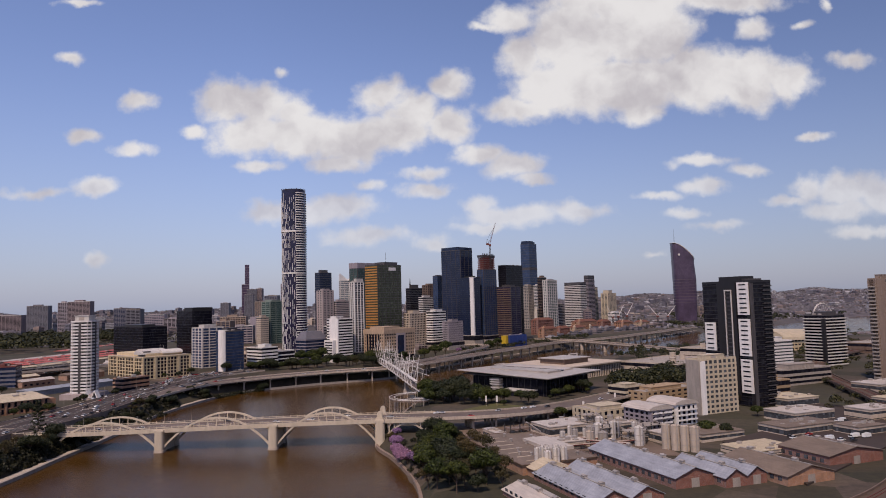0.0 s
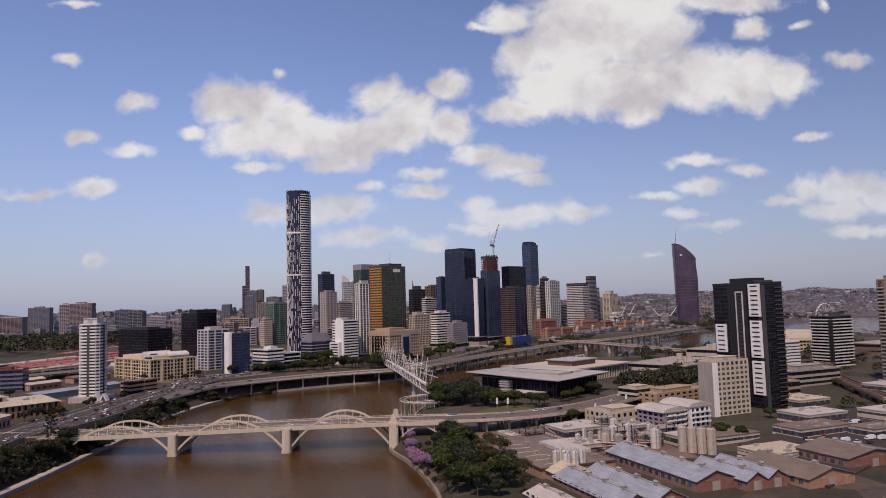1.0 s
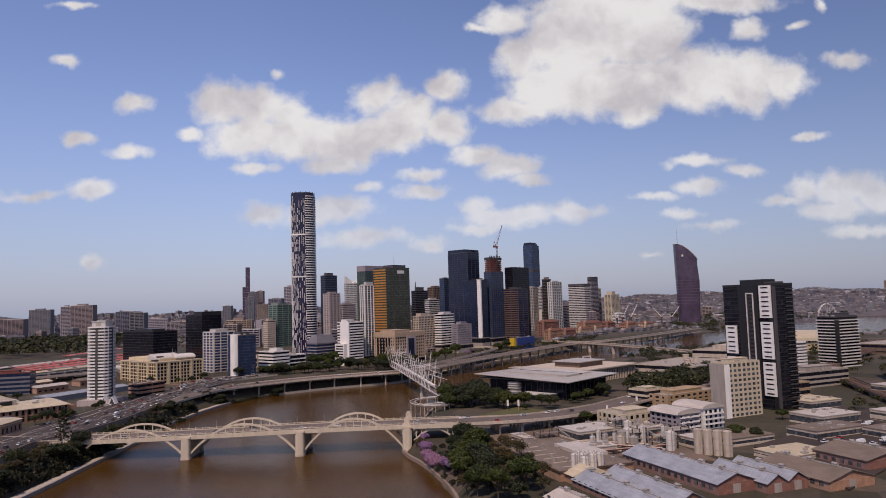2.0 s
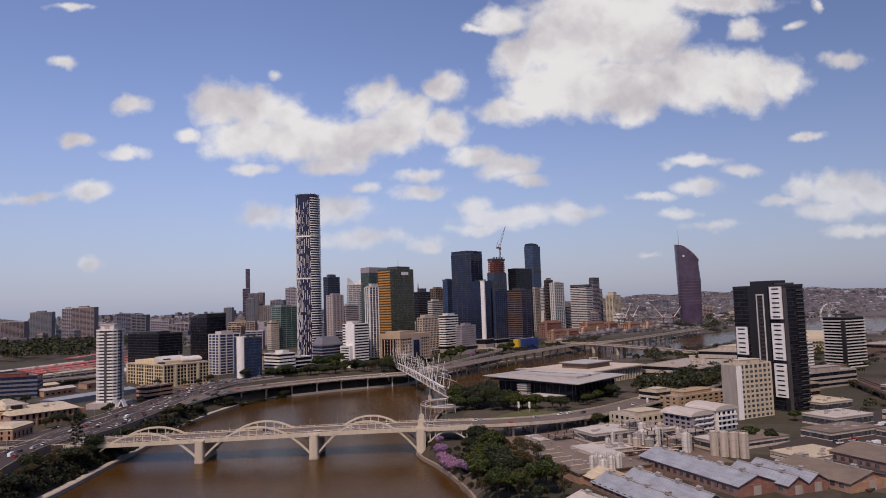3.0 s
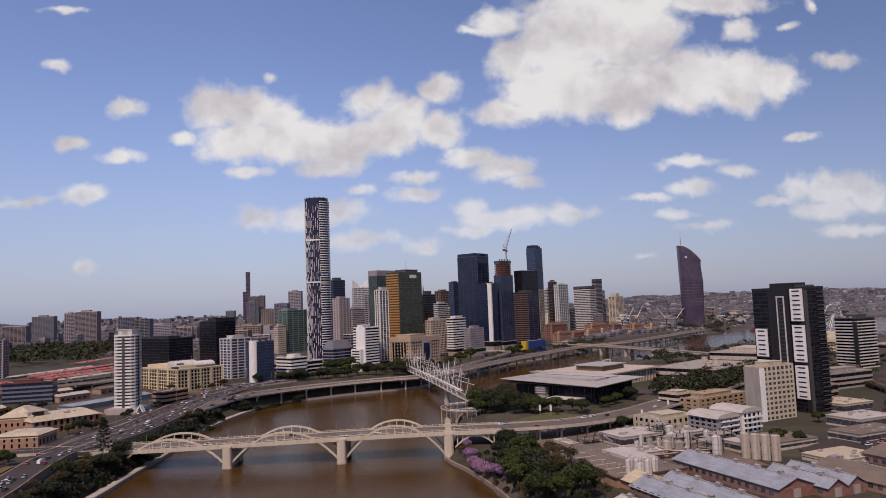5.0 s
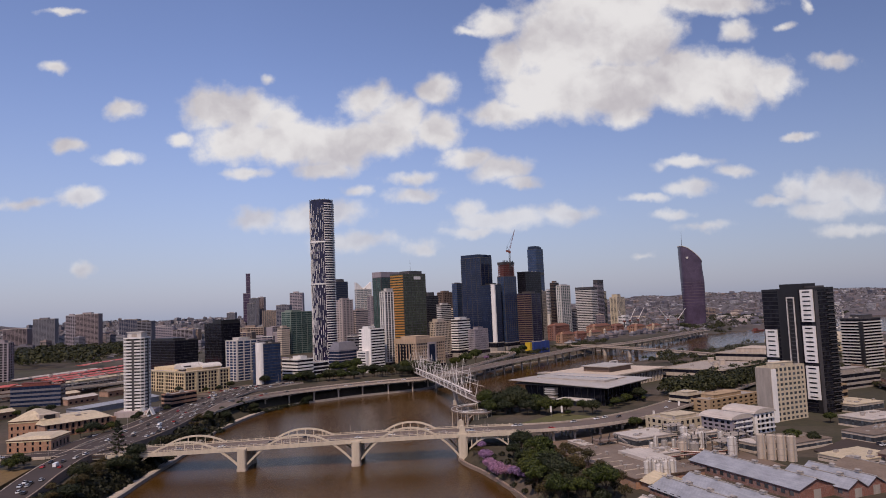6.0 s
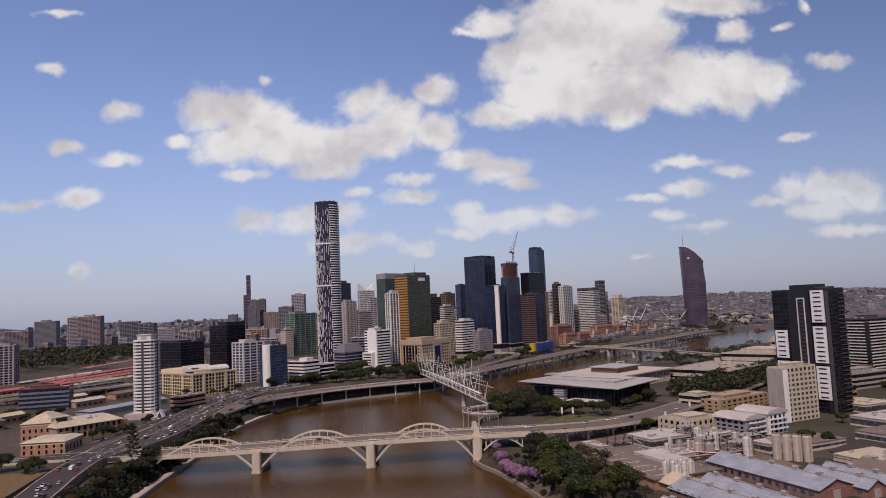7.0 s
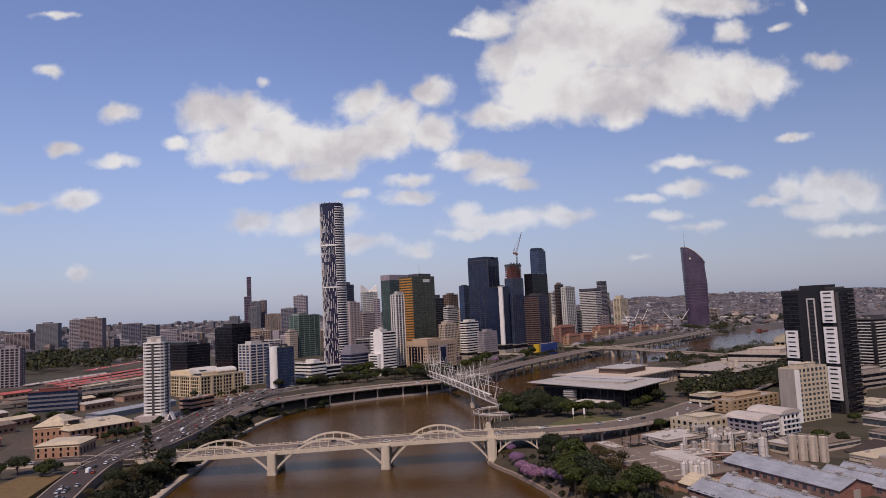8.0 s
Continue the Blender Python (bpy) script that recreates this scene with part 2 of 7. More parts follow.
def brickwork(name, colour):
    m, nt, b = shader(name, 0.85)
    t = nt.nodes.new("ShaderNodeTexBrick")
    t.inputs["Scale"].default_value = 2.0
    t.inputs["Color1"].default_value = (*colour, 1)
    t.inputs["Color2"].default_value = (*(c * 0.75 for c in colour), 1)
    t.inputs["Mortar"].default_value = (*(c * 0.5 + 0.12 for c in colour), 1)
    mp = nt.nodes.new("ShaderNodeMapping")
    mp.inputs["Rotation"].default_value = (radians(90), 0, 0)
    nt.links.new(nt.nodes.new("ShaderNodeTexCoord").outputs["Object"], mp.inputs[0])
    nt.links.new(mp.outputs[0], t.inputs["Vector"])
    col = blend(nt, t.outputs["Color"], ramp(nt, noise_tex(nt, 0.4, 5.0), [(0.3, (0.7,) * 3), (0.7, (1.1,) * 3)]), 1.0)
    nt.links.new(col, b.inputs["Base Color"])
    return m


WHITE = weathered("white_paint", (0.84, 0.90, 0.96), 0.6, 0.18)
OFFWHITE = weathered("off_white_render", (0.64, 0.67, 0.70), 0.75, 0.25)
CREAM = weathered("cream_stone", (0.72, 0.64, 0.44), 0.8, 0.25)
PALECREAM = weathered("pale_cream_render", (0.58, 0.55, 0.45), 0.8, 0.25)
BEIGE = weathered("beige_precast", (0.50, 0.41, 0.32), 0.8, 0.25)
TAN = weathered("tan_precast", (0.42, 0.33, 0.22), 0.8, 0.3)
GREY = weathered("grey_concrete", (0.38, 0.37, 0.36), 0.85, 0.3)
PALE = weathered("pale_concrete", (0.56, 0.52, 0.47), 0.85, 0.3)
DARKGREY = weathered("dark_grey_panel", (0.075, 0.075, 0.085), 0.5, 0.3)
BLACK = weathered("black_panel", (0.018, 0.017, 0.02), 0.4, 0.3)
BROWN = weathered("brown_panel", (0.17, 0.125, 0.10), 0.7, 0.3)
PINK = weathered("pinkish_render", (0.44, 0.41, 0.44), 0.8, 0.25)
LAVENDER = weathered("mauve_grey_panel", (0.33, 0.32, 0.39), 0.7, 0.25)
GREENPANEL = weathered("green_panel", (0.22, 0.30, 0.28), 0.5, 0.25)
GOLD = weathered("gold_panel", (0.55, 0.30, 0.06), 0.45, 0.25)
BRICK = brickwork("red_brick", (0.24, 0.09, 0.058))
TANBRICK = brickwork("tan_brick", (0.40, 0.205, 0.115))
STEEL = weathered("galvanised_steel", (0.50, 0.50, 0.50), 0.45, 0.35, 0.3)
WHITESTEEL = weathered("white_steel", (0.80, 0.84, 0.88), 0.45, 0.15)
DARKSTEEL = weathered("dark_steel", (0.06, 0.06, 0.065), 0.5, 0.3)
BLUEGREY = weathered("blue_grey_cladding", (0.16, 0.17, 0.22), 0.6, 0.25)
MAUVE = weathered("mauve_cladding", (0.24, 0.21, 0.24), 0.7, 0.25)
TAUPE = weathered("taupe_render", (0.29, 0.24, 0.21), 0.8, 0.25)
RUST = weathered("red_oxide", (0.17, 0.05, 0.042), 0.75, 0.35)
RIBROOF = ribbed("corrugated_roof", (0.32, 0.37, 0.46), 0.9, 0.5)
CREAMROOF = ribbed("cream_sheet_roof", (0.56, 0.52, 0.40), 0.9, 0.5, 0.25)
WHITEROOF = ribbed("white_sheet_roof", (0.52, 0.51, 0.50), 0.9, 0.45, 0.2)
GREYROOF = ribbed("grey_sheet_roof", (0.19, 0.16, 0.135), 1.2, 0.7, 0.3)
REDROOF = ribbed("faded_red_roof", (0.50, 0.13, 0.12), 0.9, 0.6, 0.3)
GLASSROOF = ribbed("pale_metal_roof", (0.40, 0.40, 0.40), 2.4, 0.4, 0.15)
ROAD = asphalt("road_asphalt", (0.044, 0.033, 0.029))
DECK = asphalt("bridge_asphalt", (0.125, 0.105, 0.095))
PAVING = asphalt("concrete_yard", (0.135, 0.108, 0.09))
G_DARK = glazing("dark_glass", (0.011, 0.011, 0.017), spread=0.45, spec=0.2)
G_BLUE = glazing("blue_glass", (0.030, 0.050, 0.105), spread=0.4)
G_NAVY = glazing("navy_glass", (0.014, 0.022, 0.052), spread=0.25)
G_GREEN = glazing("green_glass", (0.05, 0.085, 0.078), spread=0.45)
G_OLIVE = glazing("olive_glass", (0.066, 0.074, 0.046), spread=0.5)
G_GREY = glazing("grey_glass", (0.06, 0.065, 0.075))
G_BROWN = glazing("bronze_glass", (0.065, 0.05, 0.025))
G_VIOLET = glazing("dark_violet_glass", (0.020, 0.018, 0.045), spread=0.3)
G_PURPLE = glazing("violet_glass", (0.070, 0.050, 0.082), spread=0.12)
G_LIGHT = glazing("pale_glass", (0.16, 0.18, 0.2))
LEAF = foliage("leaves", (0.007, 0.012, 0.002), (0.060, 0.074, 0.011))
LEAF_MID = foliage("park_leaves", (0.010, 0.013, 0.004), (0.052, 0.050, 0.014))
LEAF_DARK = foliage("dark_leaves", (0.008, 0.012, 0.005), (0.034, 0.040, 0.014))
# far trees: distance haze painted into the leaf colour, pale and bluish
LEAF_HAZED = foliage("far_leaves", (0.075, 0.074, 0.086), (0.105, 0.10, 0.114))
LEAF_BANK = foliage("bank_leaves", (0.006, 0.007, 0.003), (0.026, 0.026, 0.010))
LEAF_DRY = foliage("olive_leaves", (0.026, 0.022, 0.009), (0.080, 0.062, 0.024))
BLOSSOM = foliage("violet_blossom", (0.13, 0.07, 0.17), (0.36, 0.22, 0.40))
BARK = weathered("bark", (0.10, 0.075, 0.055), 0.9, 0.4)
BLUE_WRAP = weathered("blue_sheeting", (0.03, 0.07, 0.32), 0.6, 0.3)
YELLOW = weathered("yellow_paint", (0.62, 0.46, 0.03), 0.6, 0.2)


def ground_material():
    m, nt, b = shader("ground_cover", 0.95)
    tc = nt.nodes.new("ShaderNodeTexCoord").outputs["Object"]
    v = nt.nodes.new("ShaderNodeTexVoronoi")
    v.inputs["Scale"].default_value = 0.028
    nt.links.new(tc, v.inputs["Vector"])
    lots = ramp(nt, v.outputs["Color"], [(0.0, (0.022, 0.020, 0.008)), (0.35, (0.042, 0.030, 0.017)), (0.55, (0.066, 0.046, 0.033)), (0.8, (0.10, 0.070, 0.052)), (1.0, (0.036, 0.027, 0.024))])
    big_n = noise_tex(nt, 0.006, 4.0)
    col = blend(nt, lots, (0.036, 0.034, 0.014), ramp(nt, big_n, [(0.42, (0.15,) * 3), (0.62, (0.85,) * 3)]), "MIX")
    col = blend(nt, col, ramp(nt, noise_tex(nt, 0.25, 6.0, 0.7), [(0.3, (0.55,) * 3), (0.7, (1.25,) * 3)]), 1.0)
    # outer suburbs: tiny roofs, roads and grass, distance haze painted in as mauve-grey
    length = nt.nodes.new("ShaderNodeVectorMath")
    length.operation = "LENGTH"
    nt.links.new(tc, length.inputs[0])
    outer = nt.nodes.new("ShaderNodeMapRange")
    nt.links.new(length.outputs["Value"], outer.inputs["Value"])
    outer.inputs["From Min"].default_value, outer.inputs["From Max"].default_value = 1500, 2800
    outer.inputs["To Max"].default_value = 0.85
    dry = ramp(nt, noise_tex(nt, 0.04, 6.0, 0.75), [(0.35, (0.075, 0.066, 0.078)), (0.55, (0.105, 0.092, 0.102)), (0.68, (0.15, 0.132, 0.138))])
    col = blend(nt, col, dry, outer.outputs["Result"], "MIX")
    nt.links.new(col, b.inputs["Base Color"])
    return m


def water_material():
    m, nt, b = shader("muddy_water", 0.14)
    big_n = noise_tex(nt, 0.012, 3.0, 0.6, (1, 0.6, 1))
    col = ramp(nt, big_n, [(0.3, (0.042, 0.0195, 0.0032)), (0.7, (0.066, 0.032, 0.0055))])
    nt.links.new(col, b.inputs["Base Color"])
    b.inputs["IOR"].default_value = 1.33
    b.inputs["Specular IOR Level"].default_value = 0.12
    rip = noise_tex(nt, 0.35, 6.0, 0.65, (1, 0.6, 1))
    bumped(nt, b, rip, 0.5, 0.6)
    return m


GROUND = ground_material()
WATER = water_material()

# ---------------------------------------------------------------- mesh helpers


class Geo:
    """Gathers boxes, prisms, tubes and sheets into one mesh."""

    def __init__(self):
        self.v, self.f = [], []

    def add(self, verts, faces):
        n = len(self.v)
        self.v += [tuple(p) for p in verts]
        self.f += [tuple(i + n for i in f) for f in faces]
        return self

    def box(self, x0, y0, z0, x1, y1, z1):
        return self.prism([(x0, y0), (x1, y0), (x1, y1), (x0, y1)], z0, z1)

    def prism(self, poly, z0, z1, shrink=1.0):
        n = len(poly)
        cx, cy = sum(p[0] for p in poly) / n, sum(p[1] for p in poly) / n
        top = [(cx + (x - cx) * shrink, cy + (y - cy) * shrink, z1) for x, y in poly]
        faces = [tuple(range(n - 1, -1, -1)), tuple(range(n, 2 * n))] + [(i, (i + 1) % n, n + (i + 1) % n, n + i) for i in range(n)]
        return self.add([(x, y, z0) for x, y in poly] + top, faces)

    def cyl(self, x, y, r, z0, z1, n=16, r1=None):
        r1 = r if r1 is None else r1
        ring = [(math.cos(2 * math.pi * i / n), math.sin(2 * math.pi * i / n)) for i in range(n)]
        faces = [tuple(range(n - 1, -1, -1)), tuple(range(n, 2 * n))] + [(i, (i + 1) % n, n + (i + 1) % n, n + i) for i in range(n)]
        return self.add([(x + r * c, y + r * s, z0) for c, s in ring] + [(x + r1 * c, y + r1 * s, z1) for c, s in ring], faces)

    def tube(self, p, q, r, n=6, r1=None):
        p, q = Vector(p), Vector(q)
        r1 = r if r1 is None else r1
        turn = (q - p).to_track_quat("Z", "Y")
        ring = [turn @ Vector((math.cos(2 * math.pi * i / n), math.sin(2 * math.pi * i / n), 0)) for i in range(n)]
        faces = [tuple(range(n - 1, -1, -1)), tuple(range(n, 2 * n))] + [(i, (i + 1) % n, n + (i + 1) % n, n + i) for i in range(n)]
        return self.add([p + c * r for c in ring] + [q + c * r1 for c in ring], faces)

    def gable(self, x0, y0, x1, y1, z0, z1, over=0.0, along="x"):
        """A pitched roof over a rectangle, its ridge along x or y."""
        x0, y0, x1, y1 = x0 - over, y0 - over, x1 + over, y1 + over
        if along == "x":
            ym = (y0 + y1) / 2
            v = [(x0, y0, z0), (x1, y0, z0), (x1, y1, z0), (x0, y1, z0), (x0, ym, z1), (x1, ym, z1)]
            return self.add(v, [(0, 1, 5, 4), (2, 3, 4, 5), (0, 4, 3), (1, 2, 5), (0, 3, 2, 1)])
        xm = (x0 + x1) / 2
        v = [(x0, y0, z0), (x1, y0, z0), (x1, y1, z0), (x0, y1, z0), (xm, y0, z1), (xm, y1, z1)]
        return self.add(v, [(1, 2, 5, 4), (3, 0, 4, 5), (0, 1, 4), (2, 3, 5), (0, 3, 2, 1)])

    def hip(self, x0, y0, x1, y1, z0, z1, inset):
        v = [(x0, y0, z0), (x1, y0, z0), (x1, y1, z0), (x0, y1, z0), (x0 + inset, y0 + inset, z1), (x1 - inset, y0 + inset, z1), (x1 - inset, y1 - inset, z1), (x0 + inset, y1 - inset, z1)]
        return self.add(v, [(0, 1, 5, 4), (1, 2, 6, 5), (2, 3, 7, 6), (3, 0, 4, 7), (4, 5, 6, 7), (3, 2, 1, 0)])

    def ribbon(self, rows, thick):
        """A slab through cross rows of (left point, right point)."""
        n = len(rows)
        v = []
        for a, b in rows:
            v += [tuple(a), tuple(b), (b[0], b[1], b[2] - thick), (a[0], a[1], a[2] - thick)]
        f = [(0, 3, 2, 1), (4 * n - 4, 4 * n - 3, 4 * n - 2, 4 * n - 1)]
        for i in range(n - 1):
            k = 4 * i
            f += [(k + j, k + (j + 1) % 4, k + 4 + (j + 1) % 4, k + 4 + j) for j in range(4)]
        return self.add(v, f)

    def mesh(self, name, material):
        me = bpy.data.meshes.new(name)
        me.from_pydata(self.v, [], self.f)
        bm = bmesh.new()
        bm.from_mesh(me)
        bmesh.ops.recalc_face_normals(bm, faces=bm.faces)
        bm.to_mesh(me)
        bm.free()
        me.materials.append(material)
        return me


def thing(name, m, label, category, group="", kind=""):
    """An empty at the thing's base; its parts hang under it."""
    ob = new(name)
    ob.matrix_basis = m
    return tagged(ob, label, category, group, kind)


def part(name, geo, material, parent, label="", m=None, kind=""):
    """One mesh (or one more user of a mesh) under a thing or a part."""
    me = geo.mesh(name, material) if isinstance(geo, Geo) else geo
    ob = new(name, me)
    ob.parent = parent
    if m is not None:
        ob.matrix_basis = m
    return tagged(ob, label, kind=kind)


def whole(name, geo, material, label="", category="", kind="", group="", m=None):
    """A thing that is one mesh."""
    ob = new(name, geo.mesh(name, material))
    if m is not None:
        ob.matrix_basis = m
    return tagged(ob, label, category, group, kind)


def curve_points(points, step=6.0):
    """A smooth line through points (Catmull-Rom), about step metres from one to the next."""
    p = [Vector(q) for q in points]
    p = [2 * p[0] - p[1]] + p + [2 * p[-1] - p[-2]]
    out = []
    for a, b, c, d in zip(p, p[1:], p[2:], p[3:]):
        n = max(1, int((c - b).length / step))
        for i in range(n):
            t = i / n
            out.append(0.5 * (2 * b + (c - a) * t + (2 * a - 5 * b + 4 * c - d) * t * t + (3 * b - a - 3 * c + d) * t**3))
    return out + [p[-2]]


def cross_rows(line, left, right, lift=0.0):
    """Cross rows for ribbon(): offsets to the left and right of a line."""
    rows = []
    for i, p in enumerate(line):
        d = line[min(i + 1, len(line) - 1)] - line[max(i - 1, 0)]
        n = Vector((-d.y, d.x, 0)).normalized()
        a, b = p + n * left, p - n * right
        rows.append(((a.x, a.y, a.z + lift), (b.x, b.y, b.z + lift)))
    return rows


# ---------------------------------------------------------------- ground and river

NORTH_SHORE = [(-236, -300), (-230, 200), (-229, 367), (-231, 420), (-233, 489), (-239, 562), (-238, 599), (-233, 647), (-222, 702), (-202, 739), (-176, 758), (-149, 779), (-114, 799), (-76, 820), (-60, 836), (-40, 880), (-14, 935), (20, 990), (67, 1074), (119, 1139), (174, 1200), (262, 1320), (456, 1522), (640, 1760), (800, 1860), (1500, 2500)]
SOUTH_SHORE = [(2100, 2500), (1300, 1800), (900, 1480), (700, 1370), (480, 1270), (300, 1080), (160, 930), (85, 830), (23, 730), (-22, 630), (-38, 530), (-45, 446), (-32, 403), (-23, 373), (-14, 330), (-4, 200), (-4, -300)]
RIVER = np.array(NORTH_SHORE + SOUTH_SHORE, float)
NORTH = np.array(NORTH_SHORE, float)


def along(p, line, closed):
    """Distance from points to a line."""
    a = line if closed else line[:-1]
    b = np.roll(line, -1, 0) if closed else line[1:]
    best = np.full(len(p), 1e9)
    for s, e in zip(a, b):
        d = e - s
        t = np.clip(((p - s) @ d) / (d @ d), 0, 1)
        best = np.minimum(best, np.hypot(*(p - s - t[:, None] * d).T))
    return best


def inside(p, poly):
    hit = np.zeros(len(p), bool)
    for (x0, y0), (x1, y1) in zip(poly, np.roll(poly, -1, 0)):
        cross = (y0 > p[:, 1]) != (y1 > p[:, 1])
        with np.errstate(divide="ignore", invalid="ignore"):
            hit ^= cross & (p[:, 0] < (x1 - x0) * (p[:, 1] - y0) / (y1 - y0) + x0)
    return hit


SOUTH_LAND = np.array(SOUTH_SHORE + [(-4, -600), (6000, -600), (6000, 2500)], float)


def step01(v, a, b):
    t = np.clip((v - a) / (b - a), 0, 1)
    return t * t * (3 - 2 * t)


def heights(p):
    """The lie of the land: low south bank, a city rising from the north bank, ridges far off."""
    p = np.asarray(p, float)
    d = along(p, RIVER, True)
    wet = inside(p, RIVER)
    south = inside(p, SOUTH_LAND)
    r = np.hypot(p[:, 0], p[:, 1])
    az = np.degrees(np.arctan2(p[:, 0], p[:, 1]))
    north_z = 7.5 + 3.5 * step01(d, 20, 80) + 7 * step01(d, 115, 350) + 4 * step01(d, 300, 700)
    land = np.where(south, 6.0 + 2 * step01(d, 150, 600), north_z)
    rim = 66 + 4 * step01(az, -20, 14) + 26 * np.exp(-(((az - 19.5) / 5.0) ** 2)) + 18 * np.exp(-(((az - 29) / 6) ** 2)) + 10 * np.sin(az * 1.3) * np.sin(az * 0.37 + 1)
    land = land + step01(r, 2300, 4750) ** 1.25 * (rim - 14)
    land = land + 6 * np.sin(p[:, 0] / 170 + 1) * np.sin(p[:, 1] / 210) * step01(r, 1900, 2600)
    bank = np.clip((d - np.where(south, 0.0, 5.5)) / 7.0, 0, 1) ** 0.8
    return np.where(wet, -4.0 * np.clip(d / 4, 0, 1) - 1.0, -1.0 + (land + 1.0) * bank)


def ground_z(x, y):
    return float(heights(np.array([[x, y]]))[0])


def spaced(a, b, step, lo, hi):
    v = list(np.arange(a, b + 0.1, step))
    s = step
    while v[-1] < hi:
        s = min(s * 1.16, 110)
        v.append(v[-1] + s)
    s = step
    while v[0] > lo:
        s = min(s * 1.16, 110)
        v.insert(0, v[0] - s)
    return np.array(v)


gx, gy = spaced(-330, 330, 6.0, -4600, 4600), spaced(300, 1000, 6.0, -500, 4900)
GX, GY = np.meshgrid(gx, gy)
gp = np.stack([GX.ravel(), GY.ravel()], 1)
gz = heights(gp)
nx, ny = len(gx), len(gy)
me = bpy.data.meshes.new("ground")
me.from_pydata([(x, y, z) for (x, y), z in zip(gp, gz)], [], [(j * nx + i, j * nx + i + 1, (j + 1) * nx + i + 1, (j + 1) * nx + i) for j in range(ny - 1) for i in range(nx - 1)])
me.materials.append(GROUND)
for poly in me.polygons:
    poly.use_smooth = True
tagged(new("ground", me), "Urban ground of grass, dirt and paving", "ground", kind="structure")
me = bpy.data.meshes.new("water")
me.from_pydata([(-300, -400, -1.1), (2300, -400, -1.1), (2300, 2700, -1.1), (-300, 2700, -1.1)], [], [(0, 1, 2, 3)])
me.materials.append(WATER)
tagged(new("water", me), "Muddy brown river with faint ripples", "river", kind="structure")

# river walls and the walkway along the north bank
wall_line = curve_points([(x, y, 0) for x, y in NORTH_SHORE[1:24]], 8.0)
whole("river_wall", Geo().ribbon(cross_rows(wall_line, 1.2, 0.8, 0.9), 4.0), GREY, "Grey concrete river wall along the north bank", "wall", "structure")
whole("river_walkway", Geo().ribbon(cross_rows(wall_line, 5.4, -1.3, 0.7), 3.0), PALE, "Concrete riverside walkway", "walkway", "structure")
wall_line = curve_points([(x, y, 0) for x, y in reversed(SOUTH_SHORE[3:16])], 8.0)
whole("river_wall", Geo().ribbon(cross_rows(wall_line, 0.6, 1.0, 0.9), 4.0), TAUPE, "Stone-faced river wall along the south bank", "wall", "structure")

# ---------------------------------------------------------------- the arched road bridge

PIERS = [-249.0, -178.6, -108.2, -42.0]
NEAR_Y, FAR_Y = 441.0, 463.0


def deck_z(x):
    """Top of the deck of the arched bridge, climbing a little towards the south bank."""
    return 11.6 + 3.6 * float(step01(x, -270, -40)) * 0.95


bridge = thing("arch_bridge", pose(0, 0, 0), "Cream concrete road bridge with three rainbow arches over the river", "bridge")
BRIDGE_C = weathered("cream_concrete", (0.60, 0.57, 0.49), 0.8, 0.22)
span = [Vector((x, 452, deck_z(x))) for x in np.linspace(-272, -8, 45)]
part("deck", Geo().ribbon(cross_rows(span, 11.0, 11.0, 0.0), 0.9), DECK, bridge, "grey asphalt carriageway")
for side, y in (("near", NEAR_Y), ("far", FAR_Y)):
    off = y - 452
    g = Geo().ribbon([((p.x, y - 0.8, p.z + 0.35), (p.x, y + 0.8, p.z + 0.35)) for p in span], 2.4)
    part("edge_beam", g, BRIDGE_C, bridge)
    g = Geo().ribbon([((p.x, y - 0.15, p.z + 1.25), (p.x, y + 0.15, p.z + 1.25)) for p in span], 0.3)
    part("handrail", g, BRIDGE_C, bridge)
    post = Geo().box(-0.22, -0.22, 0, 0.22, 0.22, 1.5).mesh("rail_post", BRIDGE_C)
    for x in np.arange(-268, -10, 4.6):
        part("rail_post", post, None, bridge, m=pose(x, y, deck_z(x) + 0.2))
    lamp = Geo().tube((0, 0, 0), (0, 0, 5.2), 0.09, 5).tube((0, 0, 5.2), (0, -off * 0.11, 5.6), 0.07, 5).mesh("lamp_standard", GREY)
    for x in np.arange(-255, -12, 17.6):
        part("lamp_standard", lamp, None, bridge, m=pose(x, y, deck_z(x) + 0.3))
    for a, b in zip(PIERS, PIERS[1:]):
        # one rib springs low at a pier, rises through the deck and comes down at the next
        mid, half = (a + b) / 2, (b - a) / 2 - 2.6
        crown = deck_z(mid) + 6.0
        rib = Geo()
        line = []
        for s in np.linspace(-1, 1, 33):
            rise = 1 - abs(s) ** 2.1
            line.append((mid + half * s, 3.0 + (crown - 3.0) * rise, 1.0 + 0.55 * s * s))
        rows_v, faces = [], []
        for x, z, t in line:
            rows_v += [(x, y - 0.5, z), (x, y + 0.5, z), (x, y + 0.5, z - 1.1 * t), (x, y - 0.5, z - 1.1 * t)]
        for i in range(len(line) - 1):
            faces += [(4 * i + j, 4 * i + (j + 1) % 4, 4 * i + 4 + (j + 1) % 4, 4 * i + 4 + j) for j in range(4)]
        faces += [(0, 3, 2, 1), tuple(4 * len(line) - 4 + j for j in range(4))]
        part("arch_rib", rib.add(rows_v, faces), BRIDGE_C, bridge)
        for s in np.linspace(-0.5, 0.5, 7):
            x = mid + half * s
            z = 3.0 + (crown - 3.0) * (1 - abs(s) ** 2.1)
            part("hanger", Geo().box(x - 0.22, y - 0.2, deck_z(x), x + 0.22, y + 0.2, z - 0.8), BRIDGE_C, bridge)
